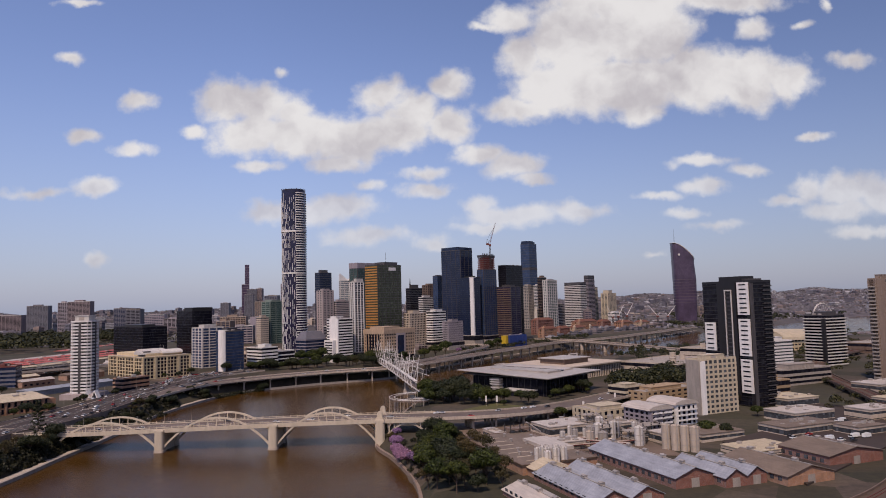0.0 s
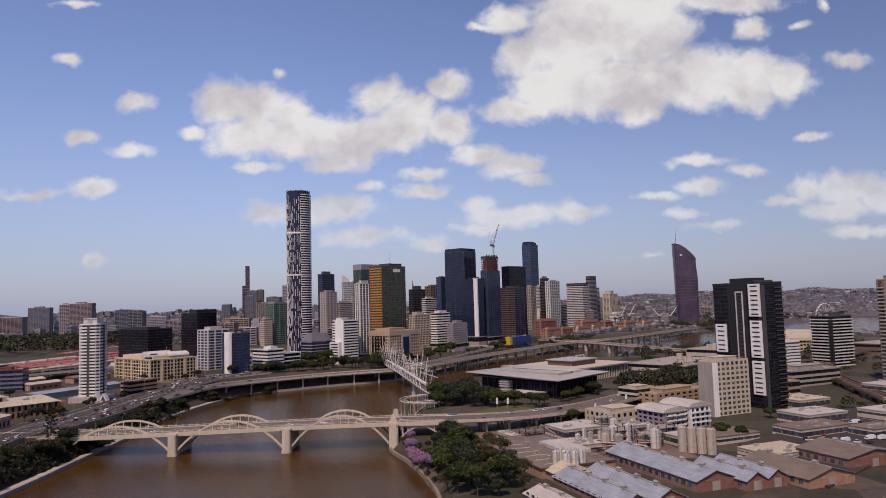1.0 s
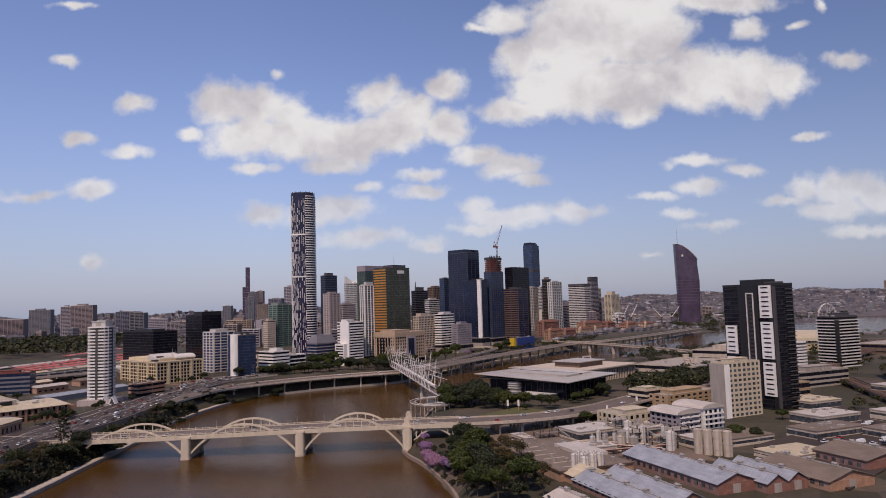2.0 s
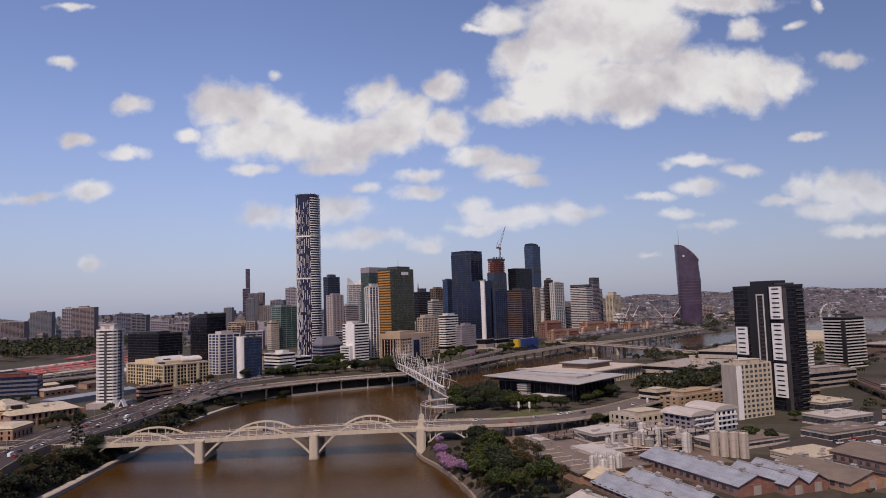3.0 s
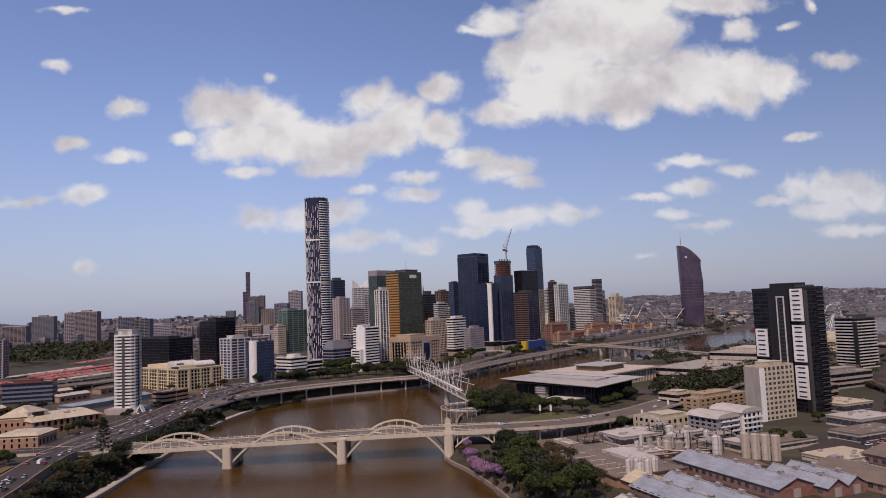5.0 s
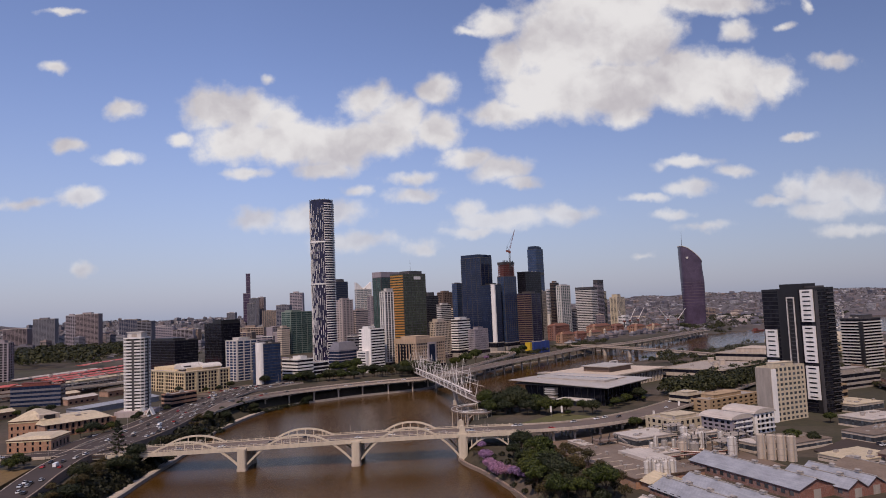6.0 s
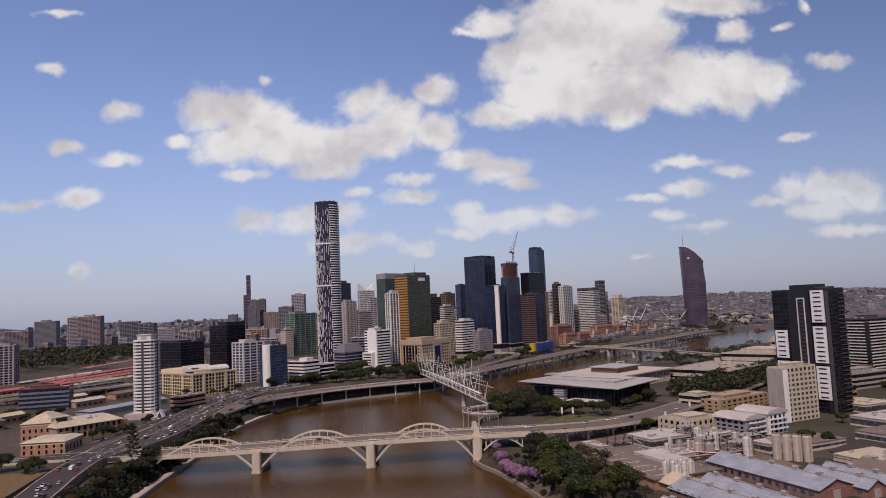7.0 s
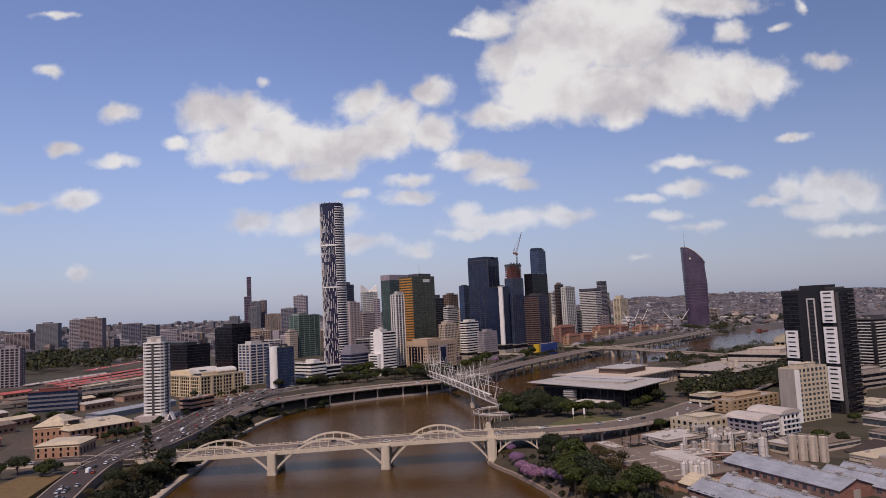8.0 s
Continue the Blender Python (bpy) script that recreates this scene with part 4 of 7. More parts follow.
b = tower("dark_glass_tower", "Tall dark blue glass tower with notched top", 31.2, 1272, 34, 46, 17, 180.5, DARKGREY, G_NAVY, fh=3.9, band=0.35, out=0.12, step=11.5, pier=0.5, plant_h=0)
part("crown", Geo().box(0.0, 6, 163.5, 30, 45.6, 170), G_NAVY, b)
part("notch_wall", Geo().prism([(26, 0.1), (33.9, 0.1), (33.9, 20)], 163, 169, 1.0), G_NAVY, b)
tower("glass_office", "Blue glass annexe of the dark tower", -12, 1330, 18, 12, 17, 136.4, DARKGREY, G_BLUE, band=0.5, plant_h=2)
b = tower("slab_tower", "Dark glass tower with white blade wall", 51.7, 1245, 20, 31, 17, 129, BLACK, G_NAVY, band=0.3, plant_h=3, podium=10)
part("blade_wall", Geo().box(-1.0, -1.0, 0, 1.8, 7, 113), WHITE, b, "full-height white blade wall")
part("roof_frame", Geo().box(-1.4, -1.4, 112, 6, 8, 113.2), WHITE, b, "white roof frame")
# tower under construction, red climbing formwork and a crane
b = tower("unfinished_tower", "Glass tower under construction with red formwork crown", 72.2, 1266, 38, 15, 17, 143.4, DARKGREY, G_BLUE, fh=3.9, band=0.45, step=6, pier=0.5, plant_h=0, podium=8)
part("core", Geo().box(5, 2, 126, 33, 13, 146), GREY, b)
for i in range(6):
    part("formwork_deck", Geo().box(2 + 0.1 * i, 1, 127 + i * 3.8, 36 - 0.1 * i, 14.4, 129.0 + i * 3.8), RUST, b, "red oxide formwork deck")
for i in range(9):
    for yy in (1.2, 14.0):
        part("formwork_post", Geo().box(3 + i * 3.7, yy - 0.3, 126, 3.6 + i * 3.7, yy + 0.3, 151), RUST, b)
part("screen", ring_band(35, 12.5, 149, 153.5, 0.4), DARKSTEEL, b, "black safety screen", pose(1.5, 1.5, 0))
for i in range(7):
    part("jump_post", Geo().box(2 + i * 5, 1.6, 153, 3.2 + i * 5, 2.8, 156.5), DARKSTEEL, b)
crane = thing("tower_crane", pose(86, 1280, 160), "Luffing tower crane on top of unfinished tower", "crane")
for dx, dy in ((-1, -1), (1, -1), (1, 1), (-1, 1)):
    part("mast_leg", Geo().tube((dx, dy, -6), (dx, dy, 28), 0.35, 5), DARKSTEEL, crane)
for i in range(11):
    z = -4 + 2.9 * i
    s = 1 if i % 2 else -1
    part("mast_brace", Geo().tube((-s, -1, z), (s, -1, z + 2.9), 0.2, 4).tube((-1, s, z), (-1, -s, z + 2.9), 0.2, 4), DARKSTEEL, crane)
part("cab", Geo().box(-1.8, -2.2, 27, 2.2, 1.8, 31).box(-6.5, -1.6, 29, -1.8, 1.6, 32.5), RUST, crane, "red cab and counterweight")
part("jib", Geo().tube((0, -0.8, 31), (12, 0, 70), 0.45, 4, 0.25).tube((0, 0.8, 31), (12, 0, 70), 0.45, 4, 0.25).tube((-1.5, 0, 33), (11, 0, 69), 0.25, 4), RUST, crane)
part("pendant", Geo().tube((-4, 0, 40), (11, 0, 66), 0.14, 4).tube((-4, 0, 40), (-1, 0, 30), 0.3, 4).tube((-4, 0, 40), (-6, 0, 32), 0.2, 4), DARKSTEEL, crane)
tower("office_tower", "Dark office tower with pale lettering panel", 116.7, 1310, 54, 18, 17, 152.2, BLACK, G_DARK, fh=4, band=0.5, plant_h=0)
b = tower("brown_tower", "Brown striped office tower beside dark tower", 121.1, 1275, 31, 32, 17, 111.2, DARKGREY, G_VIOLET, fh=3.9, band=0.5, step=20, plant_h=4)
me = Geo().box(-0.7, 0.5, 0, -0.2, 31.5, 1.7).mesh("stone_band", BROWN)
for i in range(23):
    part("stone_band", me, None, b, "tan stone band", pose(0, 0, 4 + i * 3.9))
# tall blue tower far behind with a rounded top
b = tower("sky_tower", "Tall blue glass apartment tower with curved shoulder", 269.7, 2190, 42, 32, 20, 262, DARKGREY, G_BLUE, fh=8, band=0.8, plant_h=0)
part("crown", Geo().box(0, 2, 242, 36, 30, 249).box(0, 4, 249, 30, 28, 252), G_NAVY, b)
part("plant_band", ring_band(42, 32, 160, 168, 0.3), DARKGREY, b, "dark plant-floor band")
tower("apartment_tower", "Grey apartment tower in the inner city", 204.2, 1700, 22, 18, 18, 120.4, GREY, G_GREY, band=1.6, step=6, pier=1.5)
tower("apartment_tower", "Pale grey apartment tower with flat roof", 238.9, 1800, 21, 11, 18, 122.8, OFFWHITE, G_GREY, band=1.7)
tower("office_tower", "Dark brown office tower with crown", 235.5, 1700, 25, 10, 18, 139.9, BROWN, G_DARK, band=0.9, plant_h=5)
tower("apartment_tower", "Cream apartment tower with greenish windows", 239.7, 1630, 44, 12, 18, 130.8, OFFWHITE, G_GREEN, fh=3.6, band=1.1, step=9, pier=2.2, plant_h=3)
tower("banded_tower", "White banded tower with slim roof mast", 350, 1800, 29, 47, 18, 124, OFFWHITE, G_DARK, fh=4.4, band=2.3, out=0.6, plant_h=0)
b = bpy.data.objects["banded_tower"]
part("roof_deck", ring_band(29, 47, 106, 111, 0.2), DARKGREY, b)
part("roof_mast", Geo().tube((10, 30, 106), (6, 26, 132), 0.5, 6, 0.15), WHITESTEEL, b)
tower("office_tower", "Dark capped tower behind the banded tower", 401.8, 1950, 35, 13, 18, 142.3, LAVENDER, G_DARK, band=1.5, plant_h=8, plant=(0, 0, 1, 1), top_m=DARKGREY)
tower("apartment_tower", "Cream apartment tower near the gardens", 418.3, 2000, 40, 11, 18, 118, PALECREAM, G_GREY, band=1.8)
tower("apartment_tower", "Cream stepped apartment tower with tall core", 466.1, 2000, 50, 22, 18, 99, PALECREAM, G_GREY, fh=3.3, band=1.6, step=9, pier=2.8, plant=(0.2, 0.1, 0.6, 0.9), plant_h=9)
tower("low_office", "White stepped office below the cream towers", 455, 1880, 40, 20, 16, 46, WHITE, G_GREY, band=1.8)
tower("low_office", "Grey office block in the inner city", 274.8, 1700, 29, 10, 18, 74, GREY, G_DARK, band=1.6)
TILES = weathered("clay_tiles", (0.19, 0.085, 0.06), 0.85, 0.4)
for x, y, w, d, z, t, m in ((195.9, 1480, 60, 18, 14, 42, BRICK), (300, 1570, 80, 20, 12, 34, TANBRICK), (196, 1400, 48, 14, 12, 27, TANBRICK), (236, 1450, 40, 14, 12, 25, BRICK), (276, 1500, 44, 14, 12, 24, BEIGE), (420, 1660, 50, 24, 12, 27, TANBRICK), (330, 1600, 40, 16, 12, 22, PALE), (372, 1660, 40, 18, 12, 30, BRICK), (480, 1720, 46, 20, 12, 24, BEIGE)):
    b = tower("brick_hall", "Weathered brick heritage hall with tiled roof", x, y, w, d, z, t, m, G_DARK, fh=4.6, band=2.2, step=4.4, pier=2.2, plant_h=0)
    part("hipped_roof", Geo().hip(-0.8, -0.8, w + 0.8, d + 0.8, t - z + 1.0, t - z + 6.0, min(w, d) * 0.42), TILES, b, "weathered dark tiled roof")
    part("chimney", Geo().box(w * 0.3, d * 0.4, t - z, w * 0.3 + 1.6, d * 0.4 + 1.6, t - z + 8), m, b)
    part("turret", Geo().box(-1, -1, -2, 4, 4, t - z + 3).hip(-1.4, -1.4, 4.4, 4.4, t - z + 3, t - z + 7, 2.6), m, b)
# scaffold wrapped in blue sheeting at the river front
b = tower("wrapped_building", "Low building wrapped in bright blue sheeting", 108, 1185, 50, 14, 14, 27, BLUE_WRAP, BLUE_WRAP, fh=5, band=0.5, step=5, pier=0.4, plant_h=0)
part("yellow_hoist", Geo().box(-7, 2, 0, -1, 12, 14), YELLOW, b, "yellow hoist sheeting")

# ---- the round-cornered tallest tower, fins on one side, bands on the other
IX, IY, IR, IZ0, IZ1 = -211.8, 992.0, 16.5, 17.0, 251.0
tall = thing("tall_tower", pose(IX, IY, IZ0), "Very tall rounded apartment tower, white fins and bands", "skyscraper")
plan = [(IR * math.copysign(abs(math.cos(t)) ** 0.82, math.cos(t)), IR * math.copysign(abs(math.sin(t)) ** 0.82, math.sin(t))) for t in np.linspace(0, 2 * math.pi, 65)[:-1]]
H = IZ1 - IZ0
part("window_wall", Geo().prism(plan, -8, H), G_VIOLET, tall)


def arc_band(i0, i1, z0, z1, out, inner=0.97):
    """A band that follows part of the tower's rounded plan."""
    g = Geo()
    v, f = [], []
    for i in range(i0, i1 + 1):
        x, y = plan[i % 64]
        k = 1 + out / IR
        v += [(x * k, y * k, z0), (x * k, y * k, z1), (x * inner, y * inner, z1), (x * inner, y * inner, z0)]
    for i in range(i1 - i0):
        f += [(4 * i + j, 4 * i + (j + 1) % 4, 4 * i + 4 + (j + 1) % 4, 4 * i + 4 + j) for j in range(4)]
    n = len(v)
    return g.add(v, f + [(0, 3, 2, 1), (n - 4, n - 3, n - 2, n - 1)])


me = arc_band(51, 78, 0.0, 1.15, 0.9).mesh("balcony_band", WHITE)
for i in range(67):
    part("balcony_band", me, None, tall, "white balcony band", pose(0, 0, 3 + i * 3.42))
# white fins in broken upright runs, column beside column on the rounded flank
STOREY = 3.42
fins = {k: Geo().box(-0.25, -0.35, 0, 0.25, 0.5, k * STOREY - 0.6).mesh("fin", WHITE) for k in (2, 3, 4, 6)}
rng = random.Random(9)
for c in range(14):
    deg = 196 + 6.9 * c
    t = radians(deg)
    x, y = IR * math.copysign(abs(math.cos(t)) ** 0.82, math.cos(t)), IR * math.copysign(abs(math.sin(t)) ** 0.82, math.sin(t))
    fl = rng.randrange(0, 3)
    while fl < 65:
        k = rng.choice((2, 2, 3, 4, 6))
        if fl + k > 67:
            break
        part("fin", fins[k], None, tall, "white upright fin", pose(x * 1.012, y * 1.012, 1.0 + fl * STOREY, 0, 0, deg + 90))
        fl += k + rng.choice((1, 1, 2, 3))
for z in (IZ1 - 60 - IZ0, IZ1 - 119 - IZ0):
    part("ring_band", arc_band(0, 64, z, z + 2.0, 0.9), WHITE, tall, "white ring band")
part("crown", Geo().prism([(x * 0.9, y * 0.9) for x, y in plan], H, H + 1.2), DARKGREY, tall)
for i in range(0, 64, 4):
    x, y = plan[i]
    part("crown_post", Geo().box(-0.4, -0.4, H, 0.4, 0.4, H + 2.0), DARKGREY, tall, "", pose(x * 0.98, y * 0.98, 0))

# ---- the sail-topped tower by the river bend
sail = thing("sail_tower", pose(645, 1950, 12, 0, 0, 0), "Violet glass tower with sweeping sail-shaped crown", "skyscraper")


def sail_plan(n=24):
    pts = []
    for t in np.linspace(0, 2 * math.pi, n + 1)[:-1]:
        pts.append((33 + 31 * math.copysign(abs(math.cos(t)) ** 0.6, math.cos(t)), 24 + 22 * math.copysign(abs(math.sin(t)) ** 0.6, math.sin(t))))
    return pts


def sail_top(x):
    """The roofline sweeps down in a curve from one end to the other."""
    s = min(max((x - 2) / 62, 0), 1)
    return 224 - 46 * s**1.7 - 2 * s


sp_plan = sail_plan()
n = len(sp_plan)
lean = 0.9
v = [(33 + (x - 33) * lean, 24 + (y - 24) * lean, -8) for x, y in sp_plan] + [(x, y, 120) for x, y in sp_plan] + [(33 + (x - 33) * 0.97 - 3, y, sail_top(x) - 16) for x, y in sp_plan]
f = [tuple(range(n - 1, -1, -1)), tuple(range(2 * n, 3 * n))]
for k in (0, n):
    f += [(k + i, k + (i + 1) % n, k + n + (i + 1) % n, k + n + i) for i in range(n)]
part("window_wall", Geo().add(v, f), G_PURPLE, sail)
for i in range(1, 26):
    z = i * 8.0
    k = lean + (1 - lean) * min(z, 120) / 120
    pts = [(33 + (x - 33) * k * 1.004, 24 + (y - 24) * k * 1.004) for x, y in sp_plan if sail_top(x) - 18 > z]
    if len(pts) == n and z < 121:
        part("floor_line", Geo().prism(pts, z, z + 0.9), weathered("violet_spandrel", (0.10, 0.075, 0.105), 0.4, 0.2) if i == 1 else bpy.data.materials["violet_spandrel"], sail)
# the open crown: the glass skin runs on above the roof to a sweeping edge
top_ring = [(33 + (x - 33) * 0.97 - 3, y, sail_top(x)) for x, y in sp_plan]
skin = [(x, y, z - 16.2) for x, y, z in top_ring] + top_ring + [(33 + (x - 33) * 0.95, 24 + (y - 24) * 0.95, z) for x, y, z in top_ring] + [(33 + (x - 33) * 0.95, 24 + (y - 24) * 0.95, z - 16.2) for x, y, z in top_ring]
part("crown_screen", Geo().add(skin, [(k + i, k + (i + 1) % n, k + n + (i + 1) % n, k + n + i) for k in (0, n, 2 * n) for i in range(n)]), G_PURPLE, sail, "open glass crown screen")
g = Geo()
for a, b in zip(top_ring, top_ring[1:] + top_ring[:1]):
    g.tube(a, b, 1.3, 6)
part("crown_edge", g, OFFWHITE, sail, "pale curved crown edge")
for a in range(14, 56, 7):
    part("crown_rib", Geo().tube((a - 3, 4, sail_top(a) - 1), (a - 3, 44, sail_top(a) - 1), 0.5, 5), DARKGREY, sail)
part("sign_disc", Geo().cyl(0, 0, 3.2, 0, 0.6, 16), OFFWHITE, sail, "pale round sign shape", pose(14, 1.6, 190, 90))
part("spire", Geo().tube((9, 24, 200), (10, 24, 265), 0.9, 6, 0.2), DARKSTEEL, sail)

# ---- slender far tower
tower("far_tower", "Slender purple-grey tower on the far city edge", -917, 3228, 19, 20, 24, 282, LAVENDER, G_PURPLE, rot=20, fh=12, band=0.7, plant_h=0)
tower("far_tower", "Lower shoulder tower beside the slender tower", -918, 3180, 32, 22, 24, 190, LAVENDER, G_PURPLE, rot=20, fh=12, band=0.9, plant_h=0)

# ---- white banded residential tower by the motorway
RX, RY, RZ0, RZ1 = -320.5, 626.0, 12.5, 78.0
rt = thing("residential_tower", pose(RX, RY, RZ0), "White octagonal apartment tower with stacked balcony bands", "apartment tower")
sq = [(a * 0.92, b_ * 0.92) for a, b_ in ((-9.6, -7.0), (-7.0, -9.6), (7.0, -9.6), (9.6, -7.0), (9.6, 7.0), (7.0, 9.6), (-7.0, 9.6), (-9.6, 7.0))]
# black wall colour paints in the shade of the balcony recesses
part("window_wall", Geo().prism([(x * 0.84, y * 0.84) for x, y in sq], -6, RZ1 - RZ0), BLACK, rt)
me = Geo().prism([(x * 1.04, y * 1.04) for x, y in sq], 0, 1.35).mesh("balcony_band", WHITE)
for i in range(22):
    part("balcony_band", me, None, rt, "white balcony parapet", pose(0, 0, 3.4 + i * 2.8))
me = Geo().box(-0.22, -0.3, 0, 0.22, 0.5, RZ1 - RZ0).mesh("corner_fin", OFFWHITE)
for k in range(8):
    (x0, y0), (x1, y1) = sq[k], sq[(k + 1) % 8]
    a = math.degrees(math.atan2(y0, x0)) + 90
    part("corner_fin", me, None, rt, "", pose(x0 * 1.01, y0 * 1.01, 0, 0, 0, a))
# dark grey strips, proud of the bands, imitate the shade of full-height recesses
for k in range(0, 8, 2):
    (x0, y0), (x1, y1) = sq[k - 1], sq[k]
    part("shadow_slot", Geo().box(-1.0, -0.5, 2, 1.0, 0.45, RZ1 - RZ0 - 1), DARKGREY, rt, "proud dark strip painted as the shade of a recess", pose((x0 + x1) / 2 * 1.03, (y0 + y1) / 2 * 1.03, 0, 0, 0, math.degrees(math.atan2(y0 + y1, x0 + x1)) + 90))
part("roof_slab", Geo().prism([(x * 1.06, y * 1.06) for x, y in sq], RZ1 - RZ0 - 0.4, RZ1 - RZ0 + 0.8), WHITE, rt)
part("crown", Geo().box(-6, -6, RZ1 - RZ0, 6, 6, RZ1 - RZ0 + 5.4).box(-6.6, -6.6, RZ1 - RZ0 + 5.0, 6.6, 6.6, RZ1 - RZ0 + 5.6), OFFWHITE, rt)
part("crown_sign", Geo().prism([(-2.2, -6.3), (0, -6.3), (2.2, -6.3), (2.2, -6.05), (-2.2, -6.05)], RZ1 - RZ0 + 1.2, RZ1 - RZ0 + 4.0), GREY, rt, "dark diamond sign shape")
part("podium", Geo().box(-14, -15, -6, 15, 13, 3.2), PINK, rt, "pinkish podium")
for x in (10, 17):
    part("portico", Geo().add([(x - 3.2, -17, 0), (x - 3.2, -11, 0), (x, -17, 6.5), (x, -11, 6.5), (x + 3.2, -17, 0), (x + 3.2, -11, 0), (x, -17, 5.2), (x, -11, 5.2), (x - 2.2, -17, 0), (x - 2.2, -11, 0), (x + 2.2, -17, 0), (x + 2.2, -11, 0)], [(0, 2, 3, 1), (2, 4, 5, 3), (8, 9, 7, 6), (6, 7, 11, 10), (0, 8, 6, 2), (2, 6, 10, 4), (1, 3, 7, 9), (3, 5, 11, 7)]), WHITE, rt, "white gabled portico")

# ---- cream government block with a grid of punched windows
hb = thing("government_block", pose(-328.1, 765, 11, 0, 0, 49), "Cream stone office block with punched windows and curved roofs", "building")
HW, HD, HH = 54.0, 84.0, 24.5
part("wall", Geo().box(0, 0, -8, HW, HD, HH), CREAM, hb)
win = Geo().box(-1.2, -0.12, -0.2, 1.2, 0.3, 2.5).mesh("window", G_DARK)
for fl in range(6):
    z = 1.8 + fl * 3.7
    for length, place in ((HW, lambda s: pose(s, 0, z)), (HD, lambda s: pose(0, s, z, 0, 0, -90))):
        k = int(length / 3.75)
        for i in range(k):
            s = (i + 0.5) * length / k
            part("window", win, None, hb, m=place(s))
for z, o in ((0.9, 0.25), (19.6, 0.35), (HH - 0.3, 0.7)):
    part("cornice", ring_band(HW, HD, z - 0.25, z + 0.35, o), CREAM, hb)
for i in range(5):
    part("pilaster", Geo().box(i * HW / 4 - 1.1, -0.6, -1, i * HW / 4 + 1.1, 0.2, HH + 0.4), CREAM, hb)
    part("pilaster", Geo().box(-0.6, min(i * HD / 4, HD - 0.2) - 1.1, -1, 0.2, min(i * HD / 4, HD - 0.2) + 1.1, HH + 0.4), CREAM, hb)
part("attic", Geo().box(6, 6, HH, HW - 6, HD - 6, HH + 3.4), CREAM, hb)
part("roof", Geo().box(0.5, 0.5, HH, HW - 0.5, HD - 0.5, HH + 0.3), PALE, hb)
for cx, cy, w, l in ((12, 16, 9, 22), (36, 14, 10, 24), (30, 44, 12, 26)):
    arc = [(cx - l / 2, cy + w * math.cos(t), HH + 2.6 + 4.2 * math.sin(t)) for t in np.linspace(0, math.pi, 11)]
    v = arc + [(x + l, y, z) for x, y, z in arc]
    part("vault_roof", Geo().add(v, [(i, i + 1, i + 12, i + 11) for i in range(10)] + [tuple(range(11)), tuple(range(21, 10, -1)), (0, 11, 21, 10)]), OFFWHITE, hb, "pale curved roof vault")
part("plant_box", Geo().box(4, 8, HH + 0.2, 12, 20, HH + 6), DARKGREY, hb)
part("aerial", Geo().tube((34, 30, HH + 3), (34, 30, HH + 12), 0.2, 5).tube((38, 30, HH + 3), (38, 30, HH + 10), 0.2, 5), STEEL, hb)

b = tower("folded_crown_tower", "Pale office tower with folded white crown", -222, 1500, 34, 14, 20, 138, OFFWHITE, G_LIGHT, rot=20, fh=4, band=1.2, step=8, pier=0.6, plant_h=0)
part("crown", Geo().add([(0, 0, 118), (34, 0, 118), (34, 14, 118), (0, 14, 118), (0, 0, 134), (34, 0, 134), (17, 6, 121), (0, 14, 134), (34, 14, 134)], [(0, 1, 6), (0, 6, 4), (1, 5, 6), (3, 7, 6), (2, 6, 8), (3, 6, 2), (0, 4, 7, 3), (1, 2, 8, 5), (4, 6, 7), (5, 8, 6)]), WHITE, b, "folded white crown")

# ---------------------------------------------------------------- south bank: gallery and library

ga = thing("art_gallery", pose(83, 577, 6.0, 0, 0, 45), "Dark glass gallery under a thin overhanging pale metal roof", "gallery")
part("wall", Geo().box(9, 9, -3, 70, 92, 13.5), G_DARK, ga, "dark glass walls")
for x in np.arange(9, 71, 6.1):
    part("mullion", Geo().box(x - 0.2, 8.7, -1, x + 0.2, 9.0, 13.5), DARKSTEEL, ga)
for y in np.arange(12, 92, 6.6):
    part("mullion", Geo().box(8.7, y - 0.2, -1, 9.0, y + 0.2, 13.5), DARKSTEEL, ga)
part("screen_box", Geo().box(4, 56, 6.5, 9.2, 66, 13).box(3.4, 56, 3, 8.6, 64, 6.2), GREY, ga, "grey louvred bay")
for z in (4.4, 7.4, 9.4, 11.4):
    part("louvre", Geo().box(2.9, 55.6, z, 9.2, 66.4, z + 0.7), OFFWHITE, ga)
part("entry_block", Geo().box(-3, 20, -3, 8.8, 46, 4.6), DARKGREY, ga)
part("entry_canopy", Geo().box(-6, 18, 4.6, 9, 48, 5.4), OFFWHITE, ga, "pale entry canopy")
# thin roof blade: edges taper, with a hipped upper surface
v = [(0, 0, 15.6), (78, 0, 16.6), (78, 104, 17.4), (0, 104, 18.0), (0, 0, 16.1), (78, 0, 17.1), (78, 104, 17.9), (0, 104, 18.5), (13, 14, 17.7), (65, 14, 17.9), (65, 90, 18.6), (13, 90, 18.8)]
part("roof", Geo().add(v, [(3, 2, 1, 0), (0, 1, 5, 4), (1, 2, 6, 5), (2, 3, 7, 6), (3, 0, 4, 7), (4, 5, 9, 8), (5, 6, 10, 9), (6, 7, 11, 10), (7, 4, 8, 11), (8, 9, 10, 11)]), GLASSROOF, ga, "pale ribbed metal roof blade")
part("soffit", Geo().box(4, 4, 14.6, 74, 100, 15.4), DARKGREY, ga)
part("roof_monitor", Geo().box(22, 16, 17.6, 40, 88, 19.4), GLASSROOF, ga)
for y in np.arange(17, 86, 5.0):
    part("roof_light", Geo().box(40, y, 18.0, 46, y + 3.4, 19.1), G_GREY, ga, "row of dark roof lights")
part("roof_plate", Geo().box(48, 18, 17.9, 62, 86, 18.9), WHITEROOF, ga)

